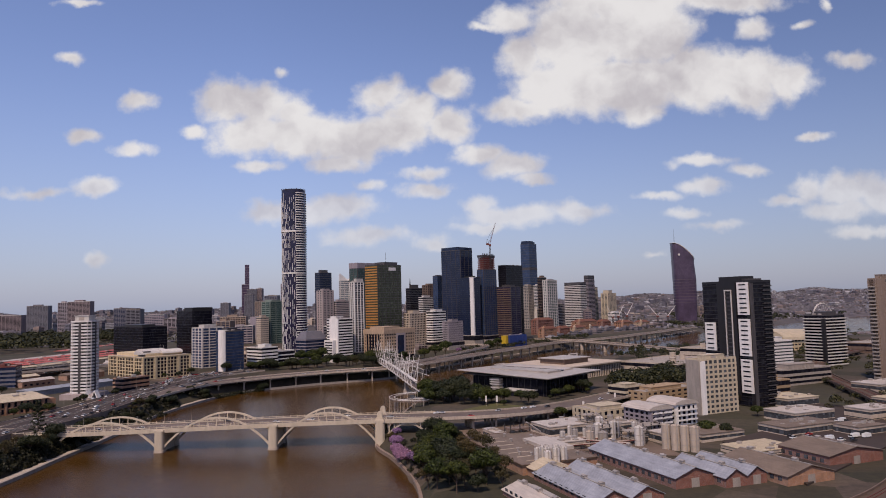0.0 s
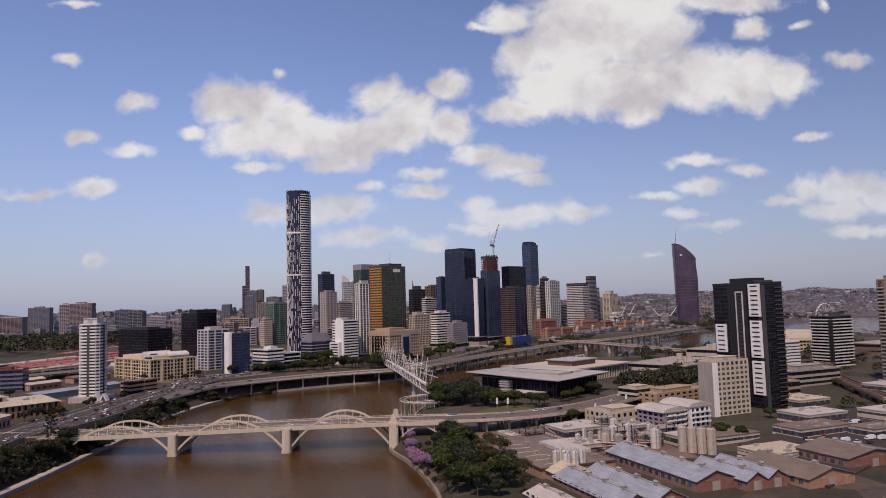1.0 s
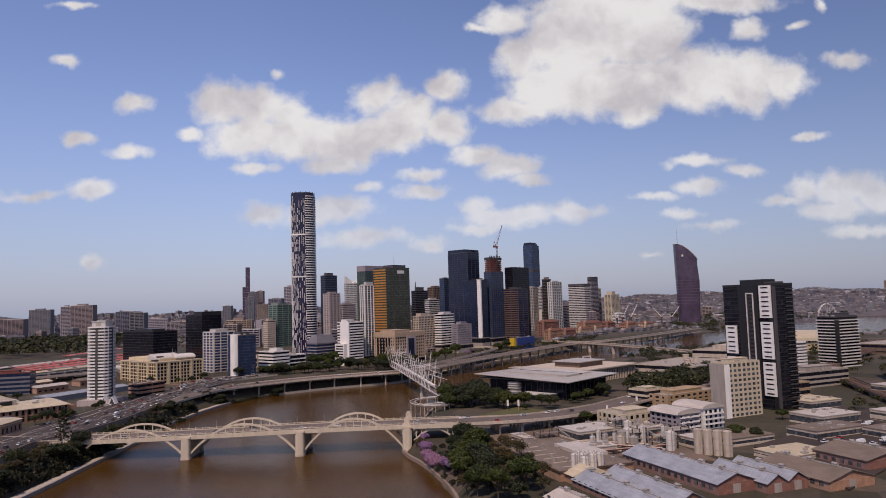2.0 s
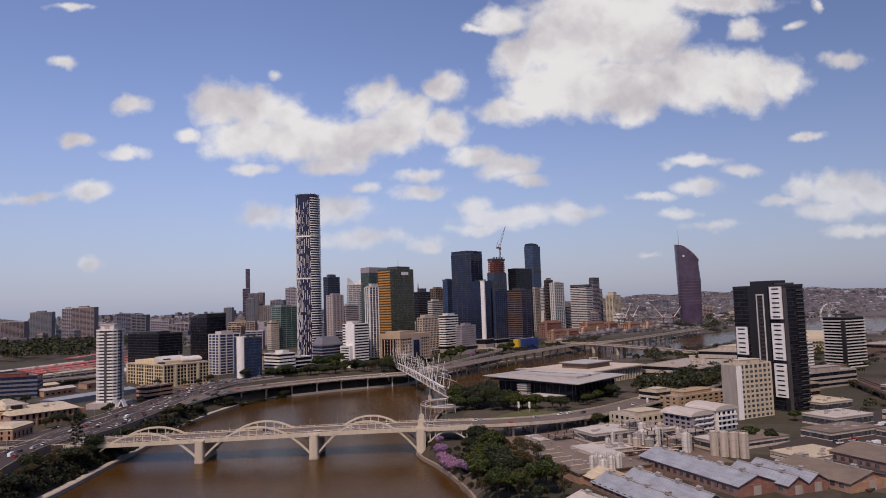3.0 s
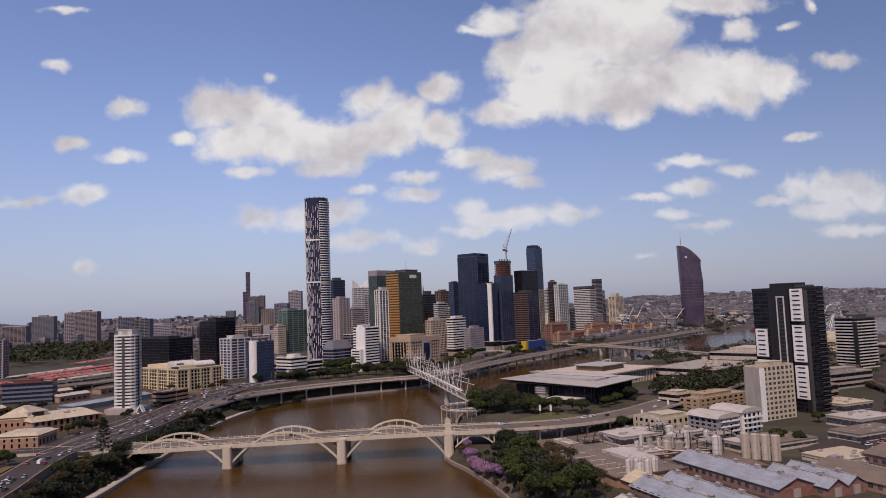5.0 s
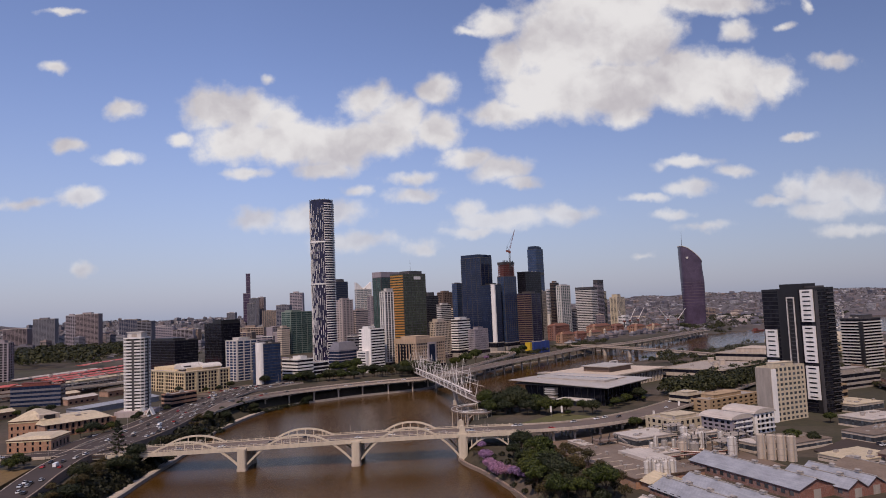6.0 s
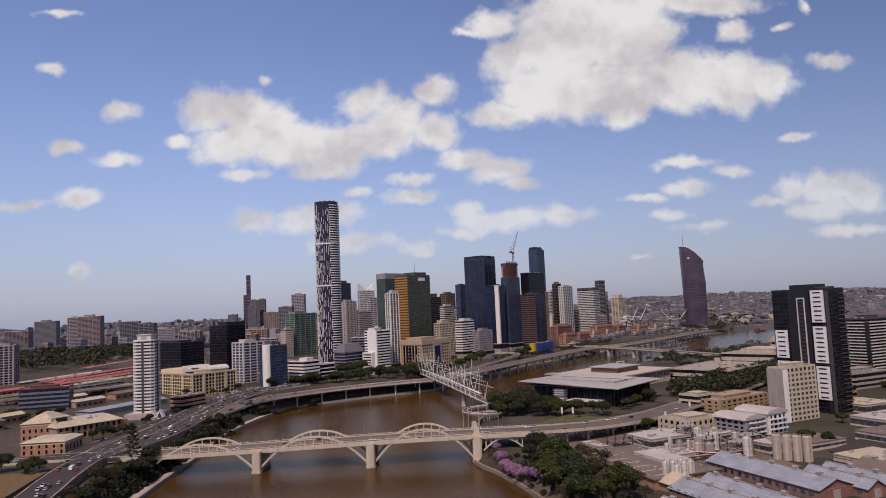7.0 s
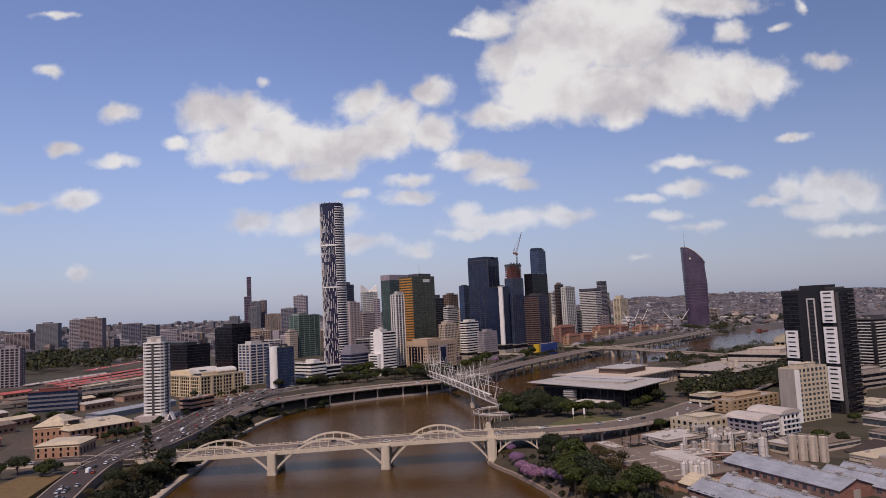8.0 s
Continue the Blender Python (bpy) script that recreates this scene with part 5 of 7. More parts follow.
lb = thing("library_building", pose(114, 694, 6.0, 0, 0, 42), "Low beige library with vertical fins and flat roof", "library")
LW, LD = 98, 76
part("wall", Geo().box(0, 0, -3, LW, LD, 12.4), BEIGE, lb)
fin_me = Geo().box(-0.35, -0.9, -1, 0.35, 0.1, 11.4).mesh("fin", PALE)
for x in np.arange(1.5, LW, 3.0):
    part("fin", fin_me, None, lb, m=pose(x, 0, 0))
for y in np.arange(1.5, LD, 3.0):
    part("fin", fin_me, None, lb, m=pose(0, y, 0, 0, 0, -90))
gl_me = Geo().box(-0.9, -0.15, 0.5, 0.9, 0.1, 10.6).mesh("window", G_DARK)
for x in np.arange(3.0, LW - 1, 3.0):
    part("window", gl_me, None, lb, m=pose(x, 0, 0))
for y in np.arange(3.0, LD - 1, 3.0):
    part("window", gl_me, None, lb, m=pose(0, y, 0, 0, 0, -90))
part("roof", Geo().box(-3, -3, 12.4, LW + 3, LD + 3, 13.6), PALE, lb, "pale flat roof slab")
part("upper_storey", Geo().box(26, 18, 13.6, 66, 50, 18.6), BROWN, lb)
part("upper_roof", Geo().box(24, 16, 18.6, 68, 52, 19.4), GLASSROOF, lb)
part("roof_frame", Geo().box(78, 52, 13.6, 79, 53, 19).box(92, 52, 13.6, 93, 53, 19).box(78, 52, 19, 93, 53, 20), OFFWHITE, lb)
part("terrace", Geo().box(-3.5, 52, 12.2, 10, LD + 14, 13.2), GREY, lb)
for y in np.arange(52, 90, 3.0):
    part("terrace_fin", Geo().box(-3.2, y, 7, -2.6, y + 0.8, 13.0), weathered("green_fin", (0.10, 0.16, 0.13), 0.6, 0.3) if y == 52 else bpy.data.materials["green_fin"], lb)
mu = tower("museum_block", "Cream concrete museum block with flat terraces", 236, 716, 96, 70, 6, 17, PALE, G_DARK, rot=42, fh=5.5, band=3.6, plant_h=0)
for x, y in ((16, 16), (60, 30), (78, 52)):
    part("lift_drum", Geo().cyl(x, y, 3.4, 11, 16.5, 14).cyl(x, y, 3.8, 16.5, 17.0, 14), PALE, mu, "round concrete roof drum")
tower("museum_block", "Stepped concrete theatre block beside the museum", 330, 800, 80, 70, 6, 24, PALE, G_DARK, rot=42, fh=6, band=4.4, plant_h=5)
ct = tower("convention_hall", "Cream convention hall with curved shell roof", 470, 980, 110, 70, 6, 22, CREAM, G_DARK, rot=30, fh=5.3, band=3.0, step=8, pier=2, plant_h=0)
arc = [(0, 35 + 37 * math.cos(t), 16 + 15 * math.sin(t)) for t in np.linspace(0, math.pi, 13)]
part("shell_roof", Geo().add([(-2, y, z) for _, y, z in arc] + [(112, y, z - 5) for _, y, z in arc], [(i, i + 1, i + 14, i + 13) for i in range(12)] + [tuple(range(13)), tuple(range(25, 12, -1))]), CREAMROOF, ct, "cream curved shell roof")
tower("exhibition_hall", "Low brown exhibition hall with sheet roof", 560, 900, 150, 60, 6, 18, BROWN, G_DARK, rot=30, fh=6, band=4.5, plant_h=0)
# ferris wheel by the river
fw = thing("ferris_wheel", pose(838, 1560, 6, 0, 0, 20), "White ferris wheel on the far river bank", "ferris wheel")
wheel_c = 30.0
rim = [(26 * math.cos(t), 26 * math.sin(t)) for t in np.linspace(0, 2 * math.pi, 37)]
for yy in (-1.2, 1.2):
    g = Geo()
    for (a, b), (c, d) in zip(rim, rim[1:]):
        g.tube((a, yy, wheel_c + b), (c, yy, wheel_c + d), 0.55, 4)
    part("rim", g, WHITESTEEL, fw)
for (a, b) in rim[:-1:2]:
    part("spoke", Geo().tube((0, 0, wheel_c), (a, 0, wheel_c + b), 0.22, 4), WHITESTEEL, fw)
    part("gondola", Geo().box(a * 1.06 - 1.0, -1.3, wheel_c + b * 1.06 - 1.4, a * 1.06 + 1.0, 1.3, wheel_c + b * 1.06 + 1.0), OFFWHITE, fw)
for s in (-1, 1):
    part("leg", Geo().tube((s * 14, 3, -1), (0, 1.5, wheel_c), 0.7, 5).tube((s * 14, -3, -1), (0, -1.5, wheel_c), 0.7, 5), WHITESTEEL, fw)

# ---------------------------------------------------------------- south bank: apartment towers

bt = thing("apartment_tower", pose(219.6, 503, 6.0, 0, 0, 24), "Black and white apartment tower with framed panels and balconies", "apartment tower")
BW, BD, BH = 20.0, 46.0, 89.6
part("window_wall", Geo().box(0, 0, -4, BW, BD, BH), G_DARK, bt)
part("side_panel", Geo().box(-0.35, -0.35, -4, 0.2, 4.0, BH), BLACK, bt)
band_me = ring_band(BW, BD, -0.35, 0.35, 0.18).mesh("floor_line", BLACK)
for i in range(29):
    part("floor_line", band_me, None, bt, m=pose(0, 0, 3.1 * i + 1))


def framed_panel(y0, y1, z0, z1):
    """A proud white frame of wall with dark slot windows, one a storey, on the long flank."""
    p = part("white_panel", Geo().box(-1.1, y0, z0, -0.3, y1, z1), WHITE, bt, "proud white wall panel")
    k = max(1, int((z1 - z0) / 3.1))
    for i in range(k):
        z = z0 + (i + 0.5) * (z1 - z0) / k
        part("slot_window", Geo().box(-1.22, y0 + (y1 - y0) * 0.2, z - 0.5, -1.05, y0 + (y1 - y0) * 0.8, z + 0.45), G_DARK, p)


for z0, z1 in ((66, 89.5), (36.5, 63), (10, 34)):
    framed_panel(1.2, 11.5, z0, z1)
for z0, z1 in ((39.0, 60.0), (12.0, 36.5)):
    framed_panel(34.0, 44.5, z0, z1)
part("centre_recess", Geo().box(-0.5, 13.5, 4, 0.2, 31.5, BH), BLACK, bt)
for yy in (17.0, 23.0):
    part("ladder_rail", Geo().box(-1.2, yy, 8, -0.5, yy + 0.7, 83.5), OFFWHITE, bt)
part("ladder_cap", Geo().box(-1.2, 17, 83.5, -0.5, 23.7, 84.4), OFFWHITE, bt)
for i in range(25):
    part("ladder_rung", Geo().box(-1.0, 17.8, 9 + i * 3.0, -0.55, 22.9, 9.8 + i * 3.0), DARKGREY, bt)
part("corner_panel", Geo().box(-0.7, -0.9, 0, 1.8, 0.1, BH - 1), DARKGREY, bt, "dark corner panel")
bal_me = Geo().box(11, -1.5, 0, 19.5, 0.1, 0.25).box(11, -1.5, 0.25, 19.5, -1.38, 0.9).mesh("balcony", DARKGREY)
for i in range(28):
    part("balcony", bal_me, None, bt, "dark balcony", pose(0, 0, 3.1 * i + 2.4))
bal_me = Geo().box(-0.2, 0, 0, 2.0, 6, 0.3).box(1.85, 0, 0.3, 2.0, 6, 1.2).mesh("balcony", GREY)
for i in range(28):
    for y in (2, 12):
        part("balcony", bal_me, None, bt, "", pose(BW, y, 3.1 * i + 2.4))
part("parapet", ring_band(BW, BD, BH - 0.5, BH + 1.3, 0.15), BLACK, bt)
part("roof", Geo().box(0.3, 0.3, BH, BW - 0.3, BD - 0.3, BH + 0.4), GREY, bt)
part("plant_room", Geo().box(3, 12, BH + 0.3, 17, 32, BH + 4.6), BLACK, bt)
part("plant_room", Geo().box(5, 4, BH + 0.3, 16, 12, BH + 2.6), DARKGREY, bt)

st = tower("striped_tower", "White and dark striped apartment block", 414, 770, 34, 24, 7, 61, OFFWHITE, G_DARK, rot=24, fh=3.3, band=1.3, out=1.0, plant_h=4, plant=(0.3, 0.2, 0.8, 0.8), top_m=DARKGREY)
part("dark_slot", Geo().box(-1.3, -1.3, 0, 2.0, 2.0, 51), BLACK, st)
ya = tower("apartment_block", "Cream and grey apartment block with white end wall", 171.5, 480, 34, 11, 6, 42.5, PALECREAM, G_GREY, rot=24, fh=3.2, band=1.5, step=4.2, pier=1.4, plant_h=3)
part("end_wall", Geo().box(-0.8, -0.6, -3, 0.4, 11.6, 36.8), GREY, ya, "grey blank end wall")
part("white_fin", Geo().box(0.4, -1.0, -3, 5.0, 0.2, 36.0), WHITE, ya, "white full-height panel")
et = tower("edge_tower", "Pinkish-grey apartment tower with side balconies", 382.4, 620, 36, 8, 7, 97, TAUPE, G_DARK, rot=24, fh=3.2, band=0.9, step=9, pier=6.0, plant_h=4)
for i in range(26):
    part("balcony", Geo().box(-1.8, 1, 3.2 * i + 3, 0.1, 7, 4.2 + 3.2 * i), GREY, et)
tower("apartment_block", "White banded apartment block by the railway", 385, 560, 40, 22, 7, 40, WHITE, G_DARK, rot=24, fh=3.2, band=1.5, out=0.8)
tower("white_block", "White stepped apartment block with roof terrace", 338, 740, 36, 24, 7, 36, WHITE, G_GREY, rot=24, fh=3.4, band=1.9)
tower("low_office", "Grey low office near the rail viaduct", 290, 610, 60, 22, 7, 20, GREY, G_DARK, rot=24, fh=4, band=2.2)
tower("low_office", "Tan low office near the rail viaduct", 250, 560, 30, 26, 7, 17, TAN, G_DARK, rot=24, fh=4, band=2.2)
tower("apartment_block", "Tan brick walk-up flats with flat roof", 97, 461, 34, 26, 6, 13.0, PALECREAM, G_DARK, rot=26, fh=3.3, band=1.7, step=5, pier=2.4, plant_h=2.4)
tower("apartment_block", "Tan flats with dark brick end walls", 150, 535, 62, 26, 6, 14.2, TAN, G_DARK, rot=32, fh=3.2, band=1.6, step=7, pier=3.0, plant_h=2.6)
tower("apartment_block", "Cream flats stepped along the viaduct", 138, 548, 22, 18, 6, 17, PALECREAM, G_DARK, rot=32, fh=3.4, band=1.8, plant_h=2)
for i, (dx, dy, t) in enumerate(((0, 0, 16.5), (19, 10, 18))):
    b = tower("terrace_flats", "Blue-grey apartment block with white curved roof", 124 + dx, 434 + dy, 17, 24, 6, t, (LAVENDER, WHITE, GREY)[i], G_DARK, rot=26, fh=3.0, band=1.2, step=4.4, pier=1.6, plant_h=0)
    arc = [(8.5 + 10 * math.cos(a), t - 6 + 0.8 + 3.0 * math.sin(a)) for a in np.linspace(0, math.pi, 9)]
    part("curved_roof", Geo().add([(x, -1, z) for x, z in arc] + [(x, 25, z) for x, z in arc], [(k, k + 1, k + 10, k + 9) for k in range(8)] + [tuple(range(9)), tuple(range(17, 8, -1)), (0, 9, 17, 8)]), WHITEROOF, b, "white curved sheet roof")
    bm_ = Geo().box(2, -1.6, 0, 9, 0.1, 0.25).box(2, -1.6, 0.25, 9, -1.5, 1.1).mesh("balcony", WHITE)
    for k in range(3):
        for xx in (-0.5, 7.5):
            part("balcony", bm_, None, b, "white balcony", pose(xx, 0, 2.8 + k * 3.1))

# ---------------------------------------------------------------- south bank: factories


def shed(label, x, y, w, length, z0, eave, ridge, rot=20, roof=RIBROOF, wall=BRICK, along="y", bays=1):
    """Factory shed: brick walls, pitched sheet roofs, vents, doors and windows."""
    s = thing("factory_shed", pose(x, y, z0, 0, 0, rot), label, "shed")
    part("wall", Geo().box(0, 0, -2, w, length, eave - z0), wall, s)
    for k in range(bays):
        a = w * k / bays
        part("gable_wall", Geo().gable(a + 0.2, 0.2, a + w / bays - 0.2, length - 0.2, eave - z0, ridge - z0 - 0.35, 0, along), wall, s)
        g = Geo()
        xm, h0, h1, o = a + w / bays / 2, eave - z0, ridge - z0, 0.6
        for x0, x1 in ((a - o * (k == 0), xm), (xm, a + w / bays + o * (k == bays - 1))):
            za, zb = (h0 - 0.1, h1) if x1 == xm else (h1, h0 - 0.1)
            g.add([(x0, -o, za), (x1, -o, zb), (x1, length + o, zb), (x0, length + o, za), (x0, -o, za + 0.22), (x1, -o, zb + 0.22), (x1, length + o, zb + 0.22), (x0, length + o, za + 0.22)], [(3, 2, 1, 0), (4, 5, 6, 7), (0, 1, 5, 4), (1, 2, 6, 5), (2, 3, 7, 6), (3, 0, 4, 7)])
        part("sheet_roof", g, roof, s, "blue-grey corrugated roof" if roof is RIBROOF else "")
        part("ridge_cap", Geo().box(xm - 0.35, -0.6, h1 + 0.1, xm + 0.35, length + 0.6, h1 + 0.42), STEEL, s)
        for yy in np.arange(7, length - 4, 13.0):
            part("roof_vent", Geo().box(xm - 0.9, yy, h1 + 0.2, xm + 0.9, yy + 2.2, h1 + 1.3).gable(xm - 1.1, yy - 0.2, xm + 1.1, yy + 2.4, h1 + 1.3, h1 + 1.8, 0, "y"), STEEL, s)
        part("roller_door", Geo().box(xm - 2.0, -0.15, 0, xm + 2.0, 0.1, 3.8), GREY, s)
    for yy in np.arange(3, length - 2, 4.6):
        part("window", Geo().box(-0.12, yy, 1.6, 0.1, yy + 2.2, 3.4), G_GREY, s)
    return s


shed("Red brick factory shed with blue-grey sheet roof", 95, 300, 20, 68, 6, 10.5, 14.2)
shed("Twin-gabled brick factory with corrugated roofs", 56, 274, 31, 52, 6, 8.8, 12.6, bays=2)
shed("Small brick workshop with pitched sheet roof", 116, 300, 22, 34, 6, 10, 13.4, bays=2)
shed("Low brick workshop beside the tree belt", 36, 262, 15, 40, 6, 8.0, 10.8, roof=WHITEROOF)
shed("Brick warehouse with pale sheet roof", 142, 300, 26, 40, 6, 10, 13.6, roof=GREYROOF, wall=TANBRICK)
shed("Rust-stained warehouse with grey roof", 176, 330, 34, 30, 6, 11, 14, roof=GREYROOF, wall=BRICK)
# flat-roofed works hall with roof lights
wh = thing("works_hall", pose(34, 330, 6, 0, 0, 20), "Wide flat-roofed works hall with pale roof lights", "factory")
part("wall", Geo().box(0, 0, -2, 40, 76, 4.2), TANBRICK, wh)
part("roof", Geo().box(-0.5, -0.5, 4.2, 40.5, 76.5, 4.8), GREYROOF, wh, "dusty grey-brown roof")
part("parapet", ring_band(40, 76, 4.3, 5.0, 0.5), BROWN, wh)
for i in range(7):
    part("roof_light", Geo().box(5, 6 + i * 9.5, 4.8, 17, 6.7 + i * 9.5, 5.0), PALE, wh, "pale strip roof light")
for i in range(14):
    x, y = rng.uniform(4, 36), rng.uniform(6, 72)
    part("roof_vent", Geo().cyl(x, y, 0.6, 4.7, 6.2, 8).cyl(x, y, 0.9, 6.2, 6.6, 8), STEEL, wh)
part("white_annexe", Geo().box(25, 20, 4.7, 39, 50, 6.4), WHITEROOF, wh, "white flat annexe roof")
part("gable", Geo().gable(2, -8, 20, 0, 4, 7.5, 0.5, "y"), CREAMROOF, wh)
part("gable_wall", Geo().box(2.5, -7.6, -1, 19.5, 0, 4.2), TANBRICK, wh)


def tank(x, y, r, z0, h, m=OFFWHITE, dome=True, label="Pale steel storage tank with railed top"):
    t = thing("storage_tank", pose(x, y, z0), label, "tank", "storage tanks of the works")
    part("shell", Geo().cyl(0, 0, r, -1, h, 18), m, t)
    part("cap", Geo().cyl(0, 0, r * 1.03, h, h + 0.25, 18).cyl(0, 0, r, h + 0.25, h + 0.3 + (0.35 * r if dome else 0.1), 18, r * (0.25 if dome else 0.95)), m, t)
    for k in range(1, int(h / 3)):
        part("hoop", Geo().cyl(0, 0, r * 1.025, k * 3 - 0.12, k * 3 + 0.12, 18), STEEL, t)
    part("ladder", Geo().box(-0.3, -r - 0.5, 0, 0.3, -r - 0.35, h + 1).box(-0.06, -r - 0.4, 0, 0.06, -r + 0.1, h), STEEL, t)
    g = Geo()
    for a in np.linspace(0, 2 * math.pi, 9)[:-1]:
        p = (r * 0.95 * math.cos(a), r * 0.95 * math.sin(a))
        q = (r * 0.95 * math.cos(a + math.pi / 4), r * 0.95 * math.sin(a + math.pi / 4))
        g.tube((*p, h), (*p, h + 1.2), 0.06, 4).tube((*p, h + 1.2), (*q, h + 1.2), 0.06, 4)
    part("guard_rail", g, STEEL, t, kind="stuff")
    return t


for i in range(4):
    tank(116.0 + 4.1 * i, 379 - 2.8 * i, 2.3, 6, 12.5, PALE, False, "Tall pale concrete silo in a row")
for x, y, h in ((42.5, 339, 8.0), (46.5, 334, 7.2), (47.0, 341, 7.5), (51, 337, 8.0), (51.5, 343, 7.6), (55, 340, 7.8), (46.0, 346, 7.0)):
    tank(x, y, 1.7, 10.2, h * 0.75)
rng = random.Random(21)
for i in range(12):
    x, y = 62 + rng.uniform(0, 20) + 2.6 * i, 396 + rng.uniform(0, 14) + (i % 3) * 12
    tank(x, y, rng.uniform(1.1, 1.8), 6, rng.uniform(3.5, 7), rng.choice((OFFWHITE, STEEL, PALE)))
for i in range(17):
    x, y = 78 + rng.uniform(0, 34), 388 + rng.uniform(0, 55)
    tank(x, y, rng.uniform(1.4, 2.8), 6, rng.uniform(5, 10), rng.choice((OFFWHITE, STEEL, PALE)))


def plant_frame(x, y, w, d, h, rot, label, m=GREY):
    """Open process frame: posts, decks, braces, vessels and pipe runs."""
    f = thing("process_frame", pose(x, y, 6, 0, 0, rot), label, "machinery")
    for a in (0, w / 2, w):
        for b_ in (0, d):
            part("post", Geo().box(a - 0.25, b_ - 0.25, -1, a + 0.25, b_ + 0.25, h), DARKSTEEL, f)
    k = int(h / 3.5)
    for i in range(1, k + 1):
        part("deck", Geo().box(-0.6, -0.6, i * 3.5 - 0.3, w + 0.6, d + 0.6, i * 3.5), m, f)
        part("rail", Geo().box(-0.6, -0.6, i * 3.5 + 0.9, w + 0.6, -0.5, i * 3.5 + 1.05).box(-0.6, -0.6, i * 3.5 + 0.9, -0.5, d + 0.6, i * 3.5 + 1.05), STEEL, f)
        for j in range(2):
            xx = w * (0.25 + 0.5 * j)
            part("vessel", Geo().cyl(xx, d / 2, min(w, d) * 0.2, (i - 1) * 3.5, i * 3.5 - 0.4, 12), (STEEL, OFFWHITE)[j], f)
    part("brace", Geo().tube((0, 0, 0), (w / 2, 0, h * 0.8), 0.12, 4).tube((w, 0, 0), (w / 2, 0, h * 0.8), 0.12, 4).tube((0, 0, 0), (0, d, h * 0.7), 0.12, 4), DARKSTEEL, f)
    part("chute", Geo().tube((w, d / 2, h), (w + 9, d / 2, h * 0.35), 0.7, 6), STEEL, f)
    return f


plant_frame(36, 408, 12, 8, 9.5, 20, "Brown batching plant frame with hoppers", BROWN)
plant_frame(88, 405, 10, 8, 9, 24, "Steel process frame crowded with vessels")
plant_frame(100, 392, 12, 7, 7.5, 24, "Low steel process frame with vessels")
plant_frame(84, 428, 9, 7, 11, 24, "Steel process frame with tall vessels")
plant_frame(112, 408, 12, 9, 8.5, 24, "Steel platform with pale vessels and pipes")
for i, (x0, y0, x1, y1, z) in enumerate(((50, 404, 96, 378, 9.5), (56, 412, 92, 398, 8.0), (62, 380, 108, 392, 8.6), (76, 432, 110, 424, 9.0))):
    p = thing("pipe_rack", pose(0, 0, 0), "Pipe rack with parallel rusty pipes", "pipes")
    for k in range(4):
        part("pipe", Geo().tube((x0 + 0.5 * k, y0 + 0.9 * k, z), (x1 + 0.5 * k, y1 + 0.9 * k, z), 0.28, 6), (RUST, STEEL, PALE, BROWN)[k], p)
    for s in np.linspace(0, 1, 6):
        x, y = x0 + (x1 - x0) * s, y0 + (y1 - y0) * s
        part("trestle", Geo().box(x - 0.2, y - 0.3, 5, x + 0.2, y + 0.1, z).box(x - 0.2, y + 2.8, 5, x + 0.2, y + 3.2, z).box(x - 0.2, y - 0.3, z - 0.5, x + 2.0, y + 3.2, z - 0.28), DARKSTEEL, p)
for x, y, w, d, t, m, lab in ((60, 418, 30, 22, 10.5, WHITEROOF, "White flat-roofed plant office"), (54, 378, 22, 14, 9, WHITEROOF, "Low white-roofed process building"), (96, 420, 16, 12, 11, WHITEROOF, "White plant building among tanks"), (70, 445, 20, 10, 9, CREAMROOF, "Low cream plant store"), (28, 412, 6, 18, 9, WHITEROOF, "Narrow white roofed loading bay"), (118, 392, 20, 12, 10, WHITEROOF, "White roofed store beside silos"), (140, 392, 30, 24, 9, GREYROOF, "Grey roofed workshop yard building"), (150, 350, 30, 22, 8, CREAMROOF, "Cream roofed low depot"), (190, 400, 40, 20, 10, GREYROOF, "Long grey roofed depot"), (215, 440, 34, 24, 11, WHITEROOF, "White roofed warehouse by the railway"), (240, 500, 30, 26, 11, CREAMROOF, "Cream roofed warehouse by the railway"), (262, 440, 26, 18, 12, WHITEROOF, "White roofed workshop below the railway"), (300, 470, 34, 20, 13, CREAMROOF, "Cream roofed depot beyond the railway"), (330, 540, 40, 24, 14, WHITEROOF, "Pale roofed hall beyond the railway"), (228, 395, 22, 16, 10, GREYROOF, "Small grey roofed store by the street")):
    b = tower("plant_building", lab, x, y, w, d, 6, t, PALE, G_GREY, rot=22, fh=4, band=2.4, plant_h=0, sunk=2)
    part("sheet_roof", Geo().box(-0.4, -0.4, t - 6 + 1.2, w + 0.4, d + 0.4, t - 6 + 1.6), m, b)
    for k in range(4):
        xx, yy, s = rng.uniform(2, w - 3), rng.uniform(2, d - 3), rng.uniform(0.6, 1.4)
        part("roof_fan", Geo().box(xx, yy, t - 4.5, xx + 2 * s, yy + 1.5 * s, t - 4.3 + s), STEEL, b)
YARD = asphalt("pale_concrete_yard", (0.16, 0.125, 0.10))
whole("yard", Geo().ribbon([((-4, 420, 6.13), (-2, 470, 6.13)), ((14, 404, 6.13), (30, 486, 6.13)), ((30, 396, 6.13), (64, 512, 6.13)), ((60, 396, 6.13), (96, 545, 6.13))], 1.0), YARD, "Pale concrete yard beneath the road viaduct", "yard", "structure")
whole("yard", Geo().ribbon([((20, 398, 6.25), (24, 444, 6.25)), ((62, 384, 6.25), (74, 470, 6.25)), ((120, 360, 6.25), (100, 470, 6.25))], 1.0), PAVING, "Dusty concrete works yard", "yard", "structure")
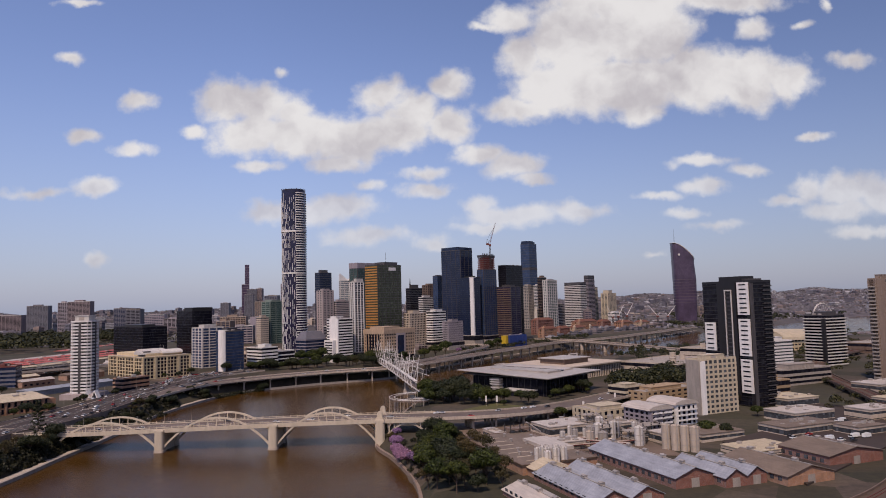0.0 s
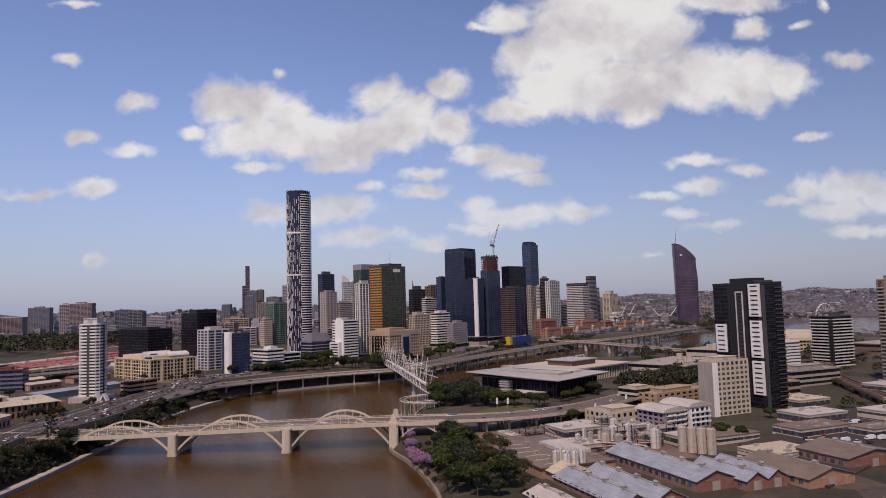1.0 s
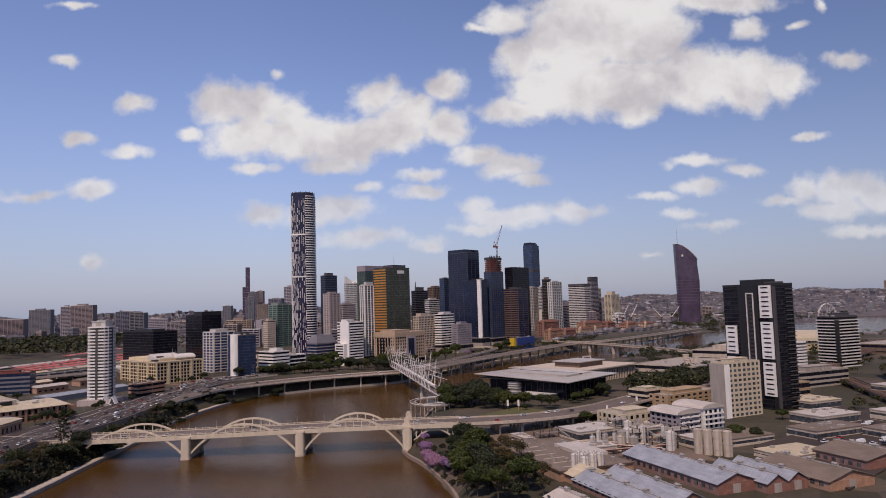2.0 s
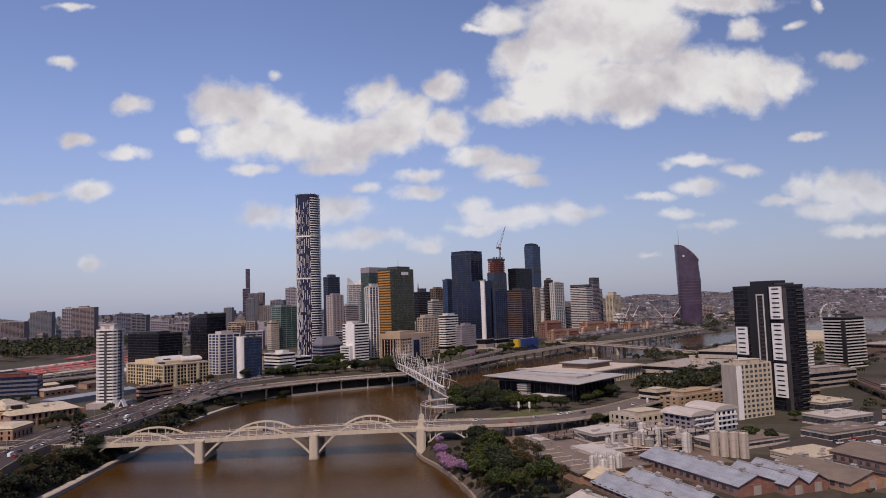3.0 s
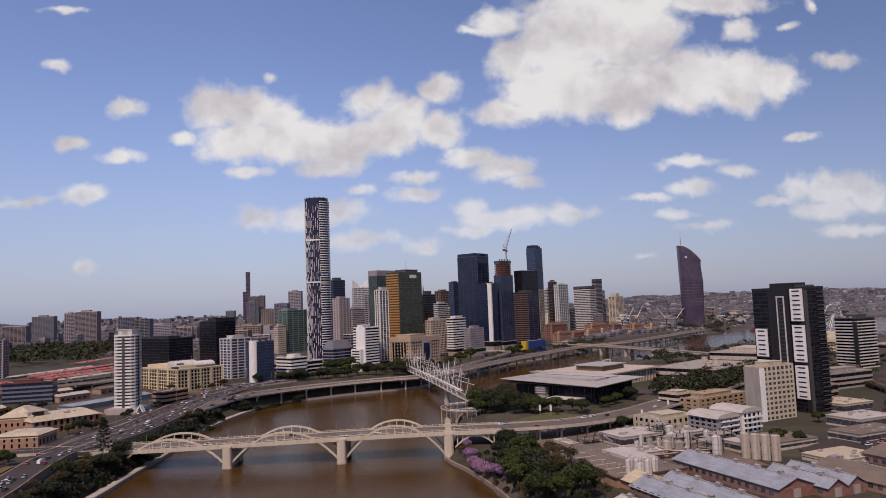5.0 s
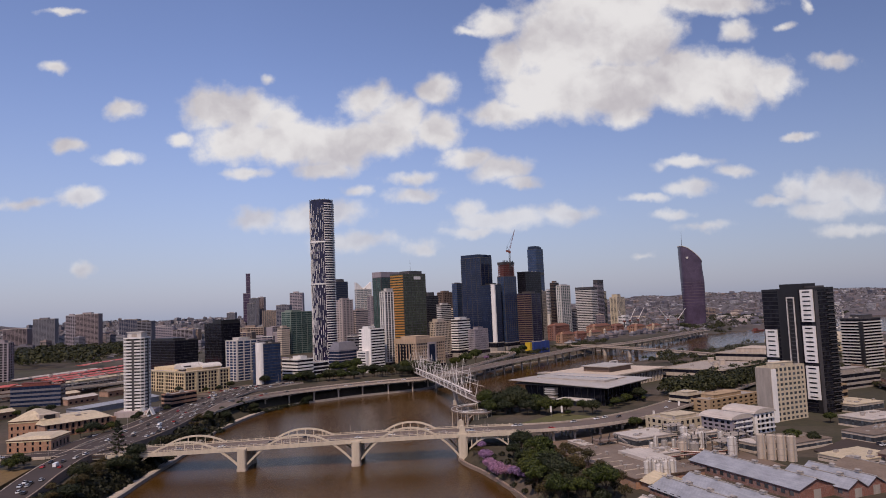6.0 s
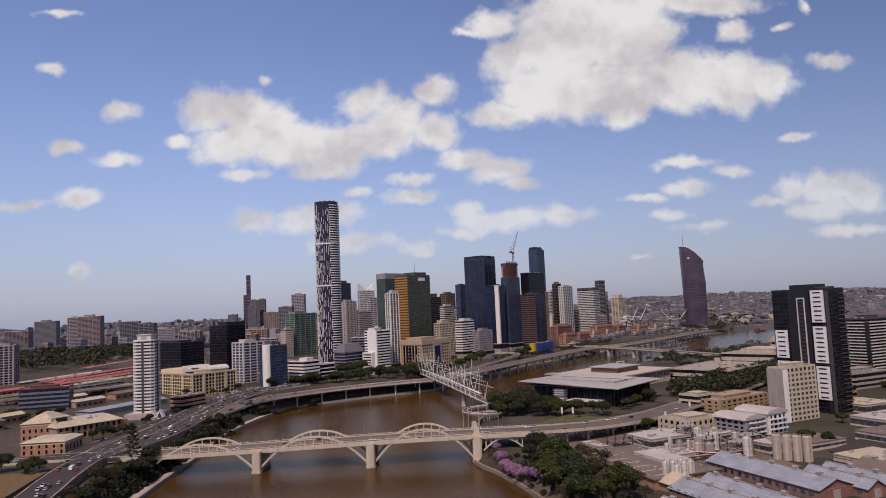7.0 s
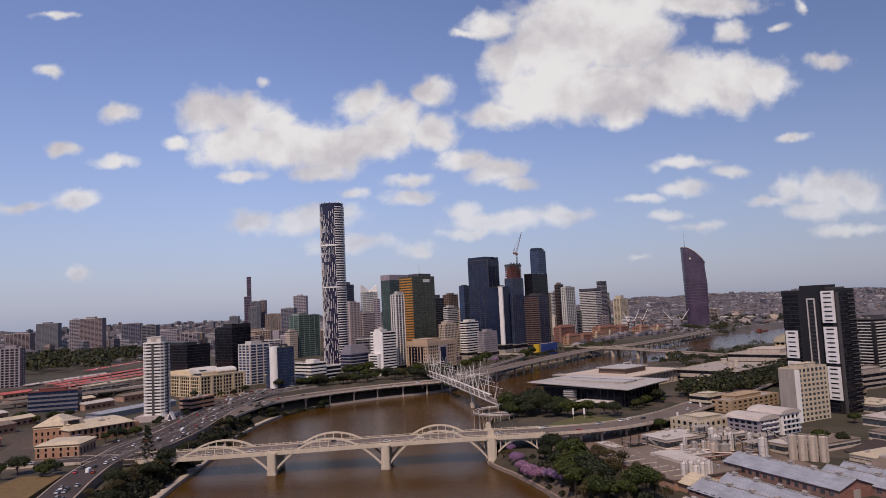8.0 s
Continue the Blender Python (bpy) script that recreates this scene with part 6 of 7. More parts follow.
whole("yard", Geo().ribbon([((150, 300, 6.9), (150, 390, 6.9)), ((240, 380, 7.0), (215, 440, 7.0)), ((290, 480, 7.2), (262, 520, 7.2))], 1.2), ROAD, "Asphalt car park and street yard", "yard", "structure")

# curved railway viaduct
rail_line = [(120, 235, 11), (165, 268, 11), (206, 312, 11), (246, 372, 11), (282, 440, 11), (306, 505, 11), (326, 575, 11), (352, 660, 11), (392, 745, 11), (450, 830, 11), (540, 920, 11)]
RAILBED = asphalt("rail_ballast", (0.085, 0.06, 0.045))
rv = viaduct("rail_viaduct", "Brown curving railway viaduct with two tracks", rail_line, 13, 16, RAILBED, 2, 1.3, parapet=BROWN)
for o in (-3.9, -2.4, 2.4, 3.9):
    part("rail", Geo().ribbon(cross_rows(curve_points(rail_line, 7.0), o + 0.09, -o + 0.09, 0.28), 0.3), RUST, rv, "rusty steel rail")

# ---------------------------------------------------------------- north-west bank: warehouses, station, rail yard

wa = thing("brick_warehouse", pose(-341, 516, 11.3, 0, 0, 50), "Long tan brick warehouse with cream sheet roof", "warehouse")
part("wall", Geo().box(0, 0, -4, 48, 30, 9.6), TANBRICK, wa)
part("sheet_roof", Geo().add([(-1, -1, 9.5), (49, -1, 9.5), (49, 31, 9.5), (-1, 31, 9.5), (2, 16, 13.2), (44, 16, 13.2), (44, 26, 13.2), (2, 26, 13.2)], [(0, 1, 5, 4), (1, 2, 6, 5), (2, 3, 7, 6), (3, 0, 4, 7), (4, 5, 6, 7), (3, 2, 1, 0)]), CREAMROOF, wa, "cream sheet roof")
w_me = Geo().box(-0.8, -0.12, 0, 0.8, 0.2, 3.4).mesh("window", G_DARK)
for i in range(11):
    for z in (0.8, 5.4):
        part("window", w_me, None, wa, m=pose(2.6 + i * 4.3, 0, z))
    part("pilaster", Geo().box(0.1 + i * 4.3, -0.4, -2, 0.9 + i * 4.3, 0.1, 8.5), TANBRICK, wa)
part("awning", Geo().box(1.0, -4.5, 6.0, 7.0, 0, 6.4), BLUEGREY, wa, "blue-grey entrance awning")
part("end_porch", Geo().box(48, 4, -3, 54, 18, 8.2), TANBRICK, wa)
part("sign_block", Geo().box(1, 12, 9, 15, 18, 16.0), PALE, wa, "grey rooftop plant screen")
part("sign_panel", Geo().box(4, 11.75, 12.4, 12, 12.05, 15.4), BLACK, wa, "dark sign panel")
part("roof_unit", Geo().box(26, 10, 10.5, 30, 14, 13).box(33, 12, 10.5, 35, 14, 12.8).cyl(31, 16, 1.0, 10.5, 13.5, 10), STEEL, wa)
for x, y, w, d, e, r, turn, inset, lab in ((-370, 521, 34, 24, 12.6, 18.6, 12, 11.0, "Tan brick hall with pyramid sheet roof"), (-338, 466, 26, 28, 8.0, 9.6, 3, 4.0, "Tan brick annexe with low cream roofs")):
    h = thing("brick_hall", pose(x, y, 11.3, 0, 0, turn), lab, "warehouse")
    part("wall", Geo().box(0, 0, -5, d, w, e), TANBRICK, h)
    part("hipped_roof", Geo().hip(-0.8, -0.8, d + 0.8, w + 0.8, e, r, inset), CREAMROOF, h)
    part("string_course", ring_band(d, w, e - 1.6, e - 1.0, 0.18), CREAM, h)
    for i in range(6):
        for z in ((0.6, 4.4) if e < 10 else (1.4, 6.2)):
            part("window", w_me, None, h, m=pose(2.2 + i * (d - 4.4) / 5, 0, z) @ Matrix.Diagonal((0.8, 1, 0.72, 1)))
    for i in range(5):
        part("window", w_me, None, h, m=pose(d, 3 + i * (w - 6) / 4, 1.4, 0, 0, 90))
tower("low_office", "Brown and blue banded office by the rail yard", -470, 690, 44, 18, 13, 34, BLUEGREY, G_NAVY, rot=14, fh=4.4, band=2.0, plant_h=2.5, top_m=RUST)
tower("apartment_block", "Grey apartment block with framed white balconies", -646, 935, 24, 20, 16, 70, LAVENDER, G_DARK, rot=12, fh=3.4, band=1.0, step=6, pier=1.6)
tower("brick_hall", "Low tan podium building beside apartment tower", -306, 668, 30, 14, 14.5, 22, TANBRICK, G_DARK, rot=62, fh=4, band=2.2, plant_h=0)
whole("silver_shed", Geo().box(0, 0, -3, 90, 20, 3.6).gable(-1, -1, 91, 21, 3.6, 5.4, 0, "x"), RIBROOF, "Long silver-blue sheet roofed rail shed", "shed", m=pose(-376, 640, 12.5, 0, 0, 66))
for i, (x0, y0, x1, y1, m, w, lab) in enumerate(((-613, 936, -580, 1090, WHITEROOF, 9, "White platform roof of the station"), (-584, 936, -548, 1190, REDROOF, 10, "Faded red platform roof of the station"), (-560, 912, -516, 1120, REDROOF, 10, "Faded red platform roof of the station"), (-538, 880, -492, 1060, REDROOF, 9, "Faded red platform roof of the station"), (-650, 1180, -640, 1369, REDROOF, 16, "Wide red roof of the station hall"), (-512, 850, -462, 1010, CREAMROOF, 7, "Cream platform roof of the station"))):
    p = thing("platform_roof", pose(x0, y0, 17.0, 0, 0, math.degrees(math.atan2(y1 - y0, x1 - x0))), lab, "station roof", "station platform roofs")
    L = math.hypot(x1 - x0, y1 - y0)
    part("sheet_roof", Geo().gable(0, -w / 2, L, w / 2, 4.6, 6.2, 0.4, "x"), m, p)
    part("platform", Geo().box(0, -w * 0.4, -2, L, w * 0.4, 1.2), PALE, p)
    for s in np.arange(4, L, 16):
        part("post", Geo().box(s, -0.2, 0, s + 0.4, 0.2, 4.7), DARKSTEEL, p)
    for s in np.arange(20, L - 8, 38):
        part("skylight", Geo().box(s, -w * 0.42, 5.0, s + 7, -w * 0.12, 6.0), WHITEROOF, p)
for k in range(13):
    pts = [(-600 + 11 * k, 800 - 7 * k, 17.2), (-545 + 10 * k, 940, 17.5), (-470 + 8 * k, 1120, 18), (-420 + 7 * k, 1260, 18.5)]
    line = curve_points(pts, 20)
    whole("rail_track", Geo().ribbon(cross_rows(line, 2.2, 2.2, 0.3), 2.0), RAILBED, "Rusty brown rail track bed", "railway", "structure")
    whole("rail", Geo().ribbon(cross_rows(line, 0.8, -0.6, 0.5), 0.3), RUST, "Rusty steel rail", "rail", "structure")
viaduct("road_viaduct", "Long pale road flyover across the rail yard", [(-520, 700, 22), (-455, 790, 22), (-405, 860, 21), (-370, 940, 20)], 10, 30, DECK, 1)

# trains, sheds and catenary masts of the rail yard
for x, y, turn, n_c, m in ((-560, 850, 62, 6, OFFWHITE), (-505, 800, 64, 5, STEEL), (-455, 800, 66, 4, OFFWHITE)):
    t = thing("train", pose(x, y, 17.4, 0, 0, turn), "Parked suburban train in the rail yard", "train", "trains in the yard")
    for k in range(n_c):
        c = part("carriage", Geo().box(k * 21, -1.5, 1.0, k * 21 + 20, 1.5, 4.2).box(k * 21 + 0.3, -1.2, 4.2, k * 21 + 19.7, 1.2, 4.5), m, t)
        part("window_strip", Geo().box(k * 21 + 1, -1.56, 2.4, k * 21 + 19, 1.56, 3.3), G_DARK, c)
        part("bogie", Geo().box(k * 21 + 2, -1.2, 0.2, k * 21 + 5, 1.2, 1.0).box(k * 21 + 15, -1.2, 0.2, k * 21 + 18, 1.2, 1.0), DARKSTEEL, c)
for k in range(18):
    x, y = -590 + 11 * k, 830 + 9 * (k % 5) * 4
    m_ = thing("catenary_mast", pose(x, y, ground_z(x, y)), "Grey steel catenary mast over tracks", "mast", "catenary masts")
    part("post", Geo().tube((0, 0, -1), (0, 0, 8), 0.16, 5), STEEL, m_)
    part("cross_arm", Geo().box(-5, -0.1, 7.2, 5, 0.1, 7.5), STEEL, m_)
for x, y, w, d, h, m in ((-520, 745, 40, 12, 5, GREYROOF), (-452, 735, 30, 14, 5, CREAMROOF), (-420, 700, 34, 12, 6, WHITEROOF), (-408, 760, 46, 14, 6, GREYROOF), (-560, 800, 36, 10, 5, REDROOF), (-440, 600, 30, 16, 6, CREAMROOF), (-430, 560, 26, 18, 7, GREYROOF), (-480, 620, 34, 18, 6, WHITEROOF), (-520, 660, 30, 20, 7, GREYROOF), (-400, 500, 20, 14, 6, REDROOF)):
    z = ground_z(x, y)
    sh = thing("yard_shed", pose(x, y, z, 0, 0, 64), "Low sheet-roofed shed by the rail yard", "shed", "sheds of the rail yard")
    part("wall", Geo().box(0, 0, -3, w, d, h), TANBRICK, sh)
    part("sheet_roof", Geo().gable(0, 0, w, d, h, h + 2.2, 0.6, "x"), m, sh)
    for k in range(5):
        part("window", Geo().box(2 + k * w / 5.5, -0.1, 1.5, 4.5 + k * w / 5.5, 0.1, 3.2), G_DARK, sh)
# ---------------------------------------------------------------- mid-distance blocks
mid = random.Random(77)
walls = (BLUEGREY, LAVENDER, LAVENDER, MAUVE, TAUPE, PINK, PALE, OFFWHITE, OFFWHITE)
glasses = (G_DARK, G_GREY, G_NAVY)


def block(x, y, w, d, h, rot, label, choice=walls):
    """A plainer building further off: core, a band a storey, roof and plant room."""
    z = ground_z(x, y)
    b = thing("city_block", pose(x, y, z, 0, 0, rot), label, "building", "blocks of the distant city")
    wall = mid.choice(choice)
    part("window_wall", Geo().box(0, 0, -8, w, d, h), mid.choice(glasses), b)
    n = max(2, int(h / mid.choice((3.2, 3.6, 4.2))))
    g = Geo()
    t = mid.uniform(0.35, 0.62) * h / n
    for i in range(n):
        g.box(-0.3, -0.3, i * h / n, w + 0.3, d + 0.3, i * h / n + t)
    st_ = mid.choice((5.0, 7.0, 11.0))
    for s in np.arange(0, w + 0.1, w / max(1, round(w / st_))):
        g.box(s - 0.7, -0.5, -2, s + 0.7, d + 0.5, h)
    part("facade", g, wall, b, kind="stuff")
    part("roof", Geo().box(-0.4, -0.4, h - 0.1, w + 0.4, d + 0.4, h + 0.9), mid.choice((GREY, PALE, OFFWHITE)), b)
    part("plant_room", Geo().box(w * 0.25, d * 0.2, h, w * 0.65, d * 0.8, h + mid.uniform(2, 5)), wall, b)


for x, y, w, top in ((-1306, 2050, 70, 81), (-1191, 2000, 59, 106), (-1047, 1900, 27, 112), (-1020, 1900, 61, 114), (-1084, 2300, 59, 94), (-794, 1750, 36, 89), (-840, 1950, 59, 72), (-781, 1950, 55, 60), (-771, 2000, 43, 60), (-406, 1250, 24, 63), (-734, 2300, 26, 103), (-844, 3000, 39, 163), (-818, 3050, 24, 167), (-827, 2900, 33, 140), (-594, 2200, 46, 104), (-449, 1750, 32, 114), (-466, 2000, 35, 150), (-448, 1400, 50, 68), (-409, 1300, 52, 52), (-212, 1150, 20, 33)):
    block(x, y, w, mid.uniform(14, 26), top - ground_z(x, y), mid.uniform(-6, 6), "Distant city building with flat roof and banded windows", (BLUEGREY, MAUVE, TAUPE, LAVENDER, BLUEGREY))
for x, y, w, top in ((-207, 1200, 24, 50), (-199, 1500, 14, 122), (-24, 1500, 17, 86), (-49, 1200, 24, 45), (52, 1500, 22, 47), (238, 1900, 46, 82), (339, 1700, 16, 58), (609, 2400, 58, 30), (835, 2300, 32, 51), (1001, 2500, 45, 34), (864, 2300, 71, 22), (-109, 1250, 37, 60), (-266, 960, 15, 17), (-240, 930, 30, 26), (-211, 930, 15, 21), (-126, 980, 13, 11)):
    block(x, y, w, mid.uniform(14, 26), top - ground_z(x, y), mid.uniform(-6, 6), "Distant city building with flat roof and banded windows")
for i in range(96):
    # low and middling blocks scattered behind the front row of the city
    a = mid.uniform(-36, 27)
    r = mid.uniform(1350, 2700)
    x, y = r * math.sin(radians(a)), r * math.cos(radians(a))
    if inside(np.array([[x, y]]), RIVER)[0] or along(np.array([[x, y]]), RIVER, True)[0] < 60 or (x < -480 and y < 1900) or a > 12 and r < 1900:
        continue
    tall_ = 1.5 if -16 < a < 8 else 0.5
    block(x, y, mid.uniform(18, 44), mid.uniform(14, 30), mid.uniform(9, 32) * tall_, mid.choice((49, 20, 70)), "City block with banded facade and flat roof")
for i in range(46):
    x, y = mid.uniform(-430, -40), 0
    y = 885 + (x + 250) * 0.35 + mid.uniform(20, 210) if x > -290 else mid.uniform(880, 1040)
    if x < -290 and y > 960 or (abs(x + 212) < 60 and y > 940) or (-160 < x < -20 and 900 < y < 1030):
        continue
    block(x, y, mid.uniform(12, 26), mid.uniform(10, 18), mid.uniform(5, 13), 49, "Low street-front building with flat roof")

# ---------------------------------------------------------------- trees


def leaf_cloud(r, n, size, centres, seed):
    """Many small leaf clumps about several centres, uneven and with gaps."""
    q = random.Random(seed)
    v, f = [], []
    for _ in range(n):
        c, rad = q.choice(centres)
        d = Vector((q.gauss(0, 1), q.gauss(0, 1), q.gauss(0, 0.8))).normalized()
        p = Vector(c) + d * rad * q.uniform(0.55, 1.08)
        s = size * q.uniform(0.6, 1.5)
        a = Vector((q.gauss(0, 1), q.gauss(0, 1), q.gauss(0, 0.6))).normalized()
        b = d.cross(a)
        b = b.normalized() if b.length > 0.05 else Vector((1, 0, 0))
        a = (a + d * 0.4).normalized()
        k = len(v)
        v += [p - a * s - b * s * 0.3, p - b * s * 0.7 + a * 0.1 * s, p + a * s, p + b * s * 0.7]
        f.append((k, k + 1, k + 2, k + 3))
    return Geo().add(v, f)


def tree_kind(label, h, spread, leaf, seed, clumps=13, leaves=4200, size=0.36, trunk=0.3, low=0.3):
    """A tapered trunk, limbs and a crown of leaf clumps."""
    q = random.Random(seed)
    t = thing("tree", pose(0, 0, -500), label, "tree")
    g = Geo().tube((0, 0, -1.5), (0.2, 0.1, h * 0.45), trunk, 7, trunk * 0.6)
    centres = []
    for i in range(clumps):
        a = i * 2.4 + q.uniform(-0.4, 0.4)
        rr = spread * math.sqrt((i + 0.5) / clumps) * 0.72
        z = h * (low + 0.2 + (0.85 - low - 0.2) * (1 - (rr / spread) ** 2) * q.uniform(0.75, 1.1))
        c = (rr * math.cos(a), rr * math.sin(a), z)
        centres.append((c, spread * q.uniform(0.26, 0.42)))
        g.tube((0.1, 0.1, h * q.uniform(0.22, 0.42)), c, trunk * 0.42, 5, trunk * 0.12)
    part("trunk", g, BARK, t)
    part("crown", leaf_cloud(spread, leaves, size, centres, seed), leaf, t)
    return t


KINDS = {
    "green": [tree_kind("Dense green broadleaf tree with rounded crown", 11, 5.6, LEAF, 1), tree_kind("Spreading green broadleaf tree with wide crown", 9.5, 6.0, LEAF, 2, 13), tree_kind("Tall green tree with uneven crown", 13, 5.0, LEAF, 3, 12)],
    "dark": [tree_kind("Dark green fig tree with heavy crown", 12, 7.0, LEAF_DARK, 4, 16, 5000), tree_kind("Dark green bushy tree with low branches", 8, 4.8, LEAF_DARK, 5)],
    "dry": [tree_kind("Thin olive gum tree with open crown", 12, 4.6, LEAF_DRY, 6, 9, 1100, 0.28), tree_kind("Brownish half-bare tree with thin limbs", 9, 4.2, LEAF_DRY, 7, 9, 900, 0.28)],
    "jac": [tree_kind("Jacaranda tree in violet blossom", 7.5, 4.6, BLOSSOM, 8, 11, 2200, 0.28), tree_kind("Low jacaranda in full violet bloom", 6.5, 5.2, BLOSSOM, 9, 12, 2200, 0.28)],
    "bush": [tree_kind("Low dark shrub on the bank", 3.6, 3.0, LEAF_DARK, 10, 7, 420, 0.36, 0.12, 0.05), tree_kind("Low green shrub on open ground", 3.2, 2.8, LEAF, 11, 7, 380, 0.36, 0.12, 0.05)],
}
q = random.Random(12)
pine = thing("hoop_pine", pose(-256, 444, ground_z(-256, 444)), "Tall dark hoop pine beside the bridge approach", "tree")
g, cs = Geo().tube((0, 0, -2), (0, 0, 24), 0.45, 7, 0.08), []
for i in range(34):
    z, a = 4 + i * 0.6, i * 2.4
    rr = 4.6 * (1 - (z - 4) / 22) + 0.7
    g.tube((0, 0, z), (rr * math.cos(a), rr * math.sin(a), z + 0.8), 0.12, 4, 0.04)
    cs += [((rr * k * math.cos(a), rr * k * math.sin(a), z + 0.8 * k), 0.8) for k in (0.55, 0.95)]
part("trunk", g, BARK, pine)
part("crown", leaf_cloud(4, 2400, 0.34, cs, 5), LEAF_DARK, pine)
planted = set()


def plant(kind, x, y, scale=1.0, z=None):
    src = KINDS[kind][q.randrange(len(KINDS[kind]))]
    z = ground_z(x, y) if z is None else z
    m = pose(x, y, z, 0, 0, q.uniform(0, 360)) @ Matrix.Diagonal((scale, scale, scale * q.uniform(0.9, 1.12), 1))
    if src.name not in planted:
        planted.add(src.name)
        src.matrix_basis = m
        return src
    o = copy_thing(src, pose(0, 0, 0))
    o.matrix_basis = m
    return o


# every kind first stands at a known spot
for kind, x, y, s in (("green", -10, 352, 1.15), ("green", 6, 356, 1.0), ("green", -2, 376, 1.0), ("dark", -14, 408, 1.0), ("dark", 2, 340, 1.2), ("dry", 18, 388, 1.1), ("dry", 20, 366, 1.0), ("jac", -29, 398, 1.0), ("jac", -22, 378, 1.1), ("bush", -246, 470, 1.4), ("bush", -248, 440, 1.3)):
    plant(kind, x, y, s)
# belt on the south bank below the works
belt = []
for i in range(400):
    y = q.uniform(300, 384)
    x = q.uniform(-13 + max(0, 330 - y) * 0.3, 10 if y > 345 else 24)
    if all(math.hypot(x - a, y - b_) > 8.4 for a, b_ in belt):
        belt.append((x, y))
        plant(q.choice(("green", "green", "green", "dark", "dry", "dry")), x, y, q.uniform(0.8, 1.35))
for x, y, k, s in ((-30, 412, "jac", 0.9), (-26, 388, "jac", 1.1), (-18, 368, "jac", 1.0), (-14, 360, "jac", 0.8), (-31, 432, "jac", 0.7), (-33, 421, "dry", 0.7), (-36, 430, "dry", 0.6), (-8, 420, "dark", 1.0), (-4, 404, "green", 1.0), (2, 392, "dark", 0.9), (14, 396, "dry", 1.2), (22, 350, "dry", 1.2), (26, 330, "dry", 1.1), (-6, 330, "dry", 1.0), (-12, 340, "dry", 0.9), (16, 330, "green", 1.2)):
    plant(k, x, y, s)
# park between footbridge, gallery and viaduct
for i in range(20):
    plant(q.choice(("dark", "dark", "green")), q.uniform(-24, 14), 556 + q.uniform(0, 62), q.uniform(1.0, 1.6))
for i in range(14):
    plant(q.choice(("green", "green", "dark")), q.uniform(12, 46), 548 + q.uniform(0, 40), q.uniform(0.7, 1.25))
for i in range(12):
    plant(q.choice(("green", "dark")), 50 + i * 7 + q.uniform(-7, 7), 536 + i * 7 + q.uniform(-3, 12), q.uniform(0.4, 1.0))
for x, y in ((104, 486), (108, 500), (76, 478), (164, 560), (205, 470), (150, 412), (158, 404), (208, 520)):
    plant(q.choice(("green", "green", "dark")), x, y, q.uniform(0.7, 0.95))
# trees between gallery, library and museum
grove = []
for i in range(190):
    x = q.uniform(146, 330)
    y = 610 + (x - 150) * 0.72 + q.uniform(-20, 70) * (0.6 if x < 200 else 1)
    grove.append((x, y, ground_z(x, y) + 2.5, q.uniform(5.0, 8.5)))
for i in range(120):
    x, y = q.uniform(225, 470), q.uniform(850, 1090)
    if not inside(np.array([[x, y]]), RIVER)[0] and along(np.array([[x, y]]), RIVER, True)[0] > 10 and abs(x - 312 + (y - 1040) * 0.4) > 16:
        grove.append((x, y, ground_z(x, y) + 2.0, q.uniform(3.5, 6.5)))
# river bank below the motorway
for i in range(40):
    y = q.uniform(320, 640)
    plant(q.choice(("bush", "dark", "dark", "dry")), q.uniform(-251 if y < 430 else -253, -241), y, q.uniform(0.5, 0.85))
for i in range(22):
    plant(q.choice(("dark", "dark", "dry")), q.uniform(-250, -239), 290 + 7.0 * i + q.uniform(-4, 4), q.uniform(0.6, 0.95))
for i in range(14):
    plant(q.choice(("dark", "dark", "green")), q.uniform(-336, -300), q.uniform(330, 425), q.uniform(0.7, 1.05))
for i in range(14):
    t = q.uniform(0, 1)
    plant(q.choice(("bush", "dark")), -250 + 62 * t, 655 + 95 * t + q.uniform(-6, 8), q.uniform(0.6, 1.0))
# street trees in front of the river offices
for i in range(34):
    t = q.uniform(0, 1)
    plant(q.choice(("green", "green", "dark")), -262 + 210 * t + q.uniform(-5, 5), 835 + 100 * t + q.uniform(-14, 26), q.uniform(0.7, 1.15))
for i in range(16):
    plant(q.choice(("dark", "green")), q.uniform(-470, -395), q.uniform(470, 690), q.uniform(0.6, 1.0))
for x, y in ((-184, 900), (-172, 912), (-160, 908), (-95, 905), (-84, 912), (-30, 985), (-15, 1000), (0, 1010), (70, 1130), (84, 1140)):
    plant("green", x, y, q.uniform(1.5, 1.95))
for i in range(44):
    t = i / 43
    plant(q.choice(("green", "dark", "dark", "dry")), -214 + 170 * t + q.uniform(-5, 5), 842 + 66 * t + q.uniform(-10, 16), q.uniform(0.7, 1.3))
plant("jac", -292, 905, 0.9)
plant("jac", 20, 1075, 1.1)
# round the cream block, warehouses and apartment tower
for x, y in ((-352, 792), (-366, 808), (-336, 772), (-310, 778), (-300, 792), (-292, 806), (-330, 655), (-300, 640), (-304, 652), (-316, 517), (-311, 524), (-306, 531), (-330, 498), (-304, 541), (-308, 590), (-309, 602), (-388, 470), (-398, 482), (-372, 440), (-360, 430), (-350, 425), (-342, 418), (-338, 400), (-345, 390), (-400, 505), (-410, 520), (-412, 500), (-299, 418), (-306, 424)):
    plant(q.choice(("green", "dark", "dark")), x, y, q.uniform(0.55, 0.95))
wharf = []
for i in range(70):
    t = q.uniform(0, 1)
    x, y = 20 + 260 * t + q.uniform(-6, 6), 1050 + 330 * t + q.uniform(0, 40)
    wharf.append((x, y, ground_z(x, y) + 2.0, q.uniform(3.5, 5.5)))
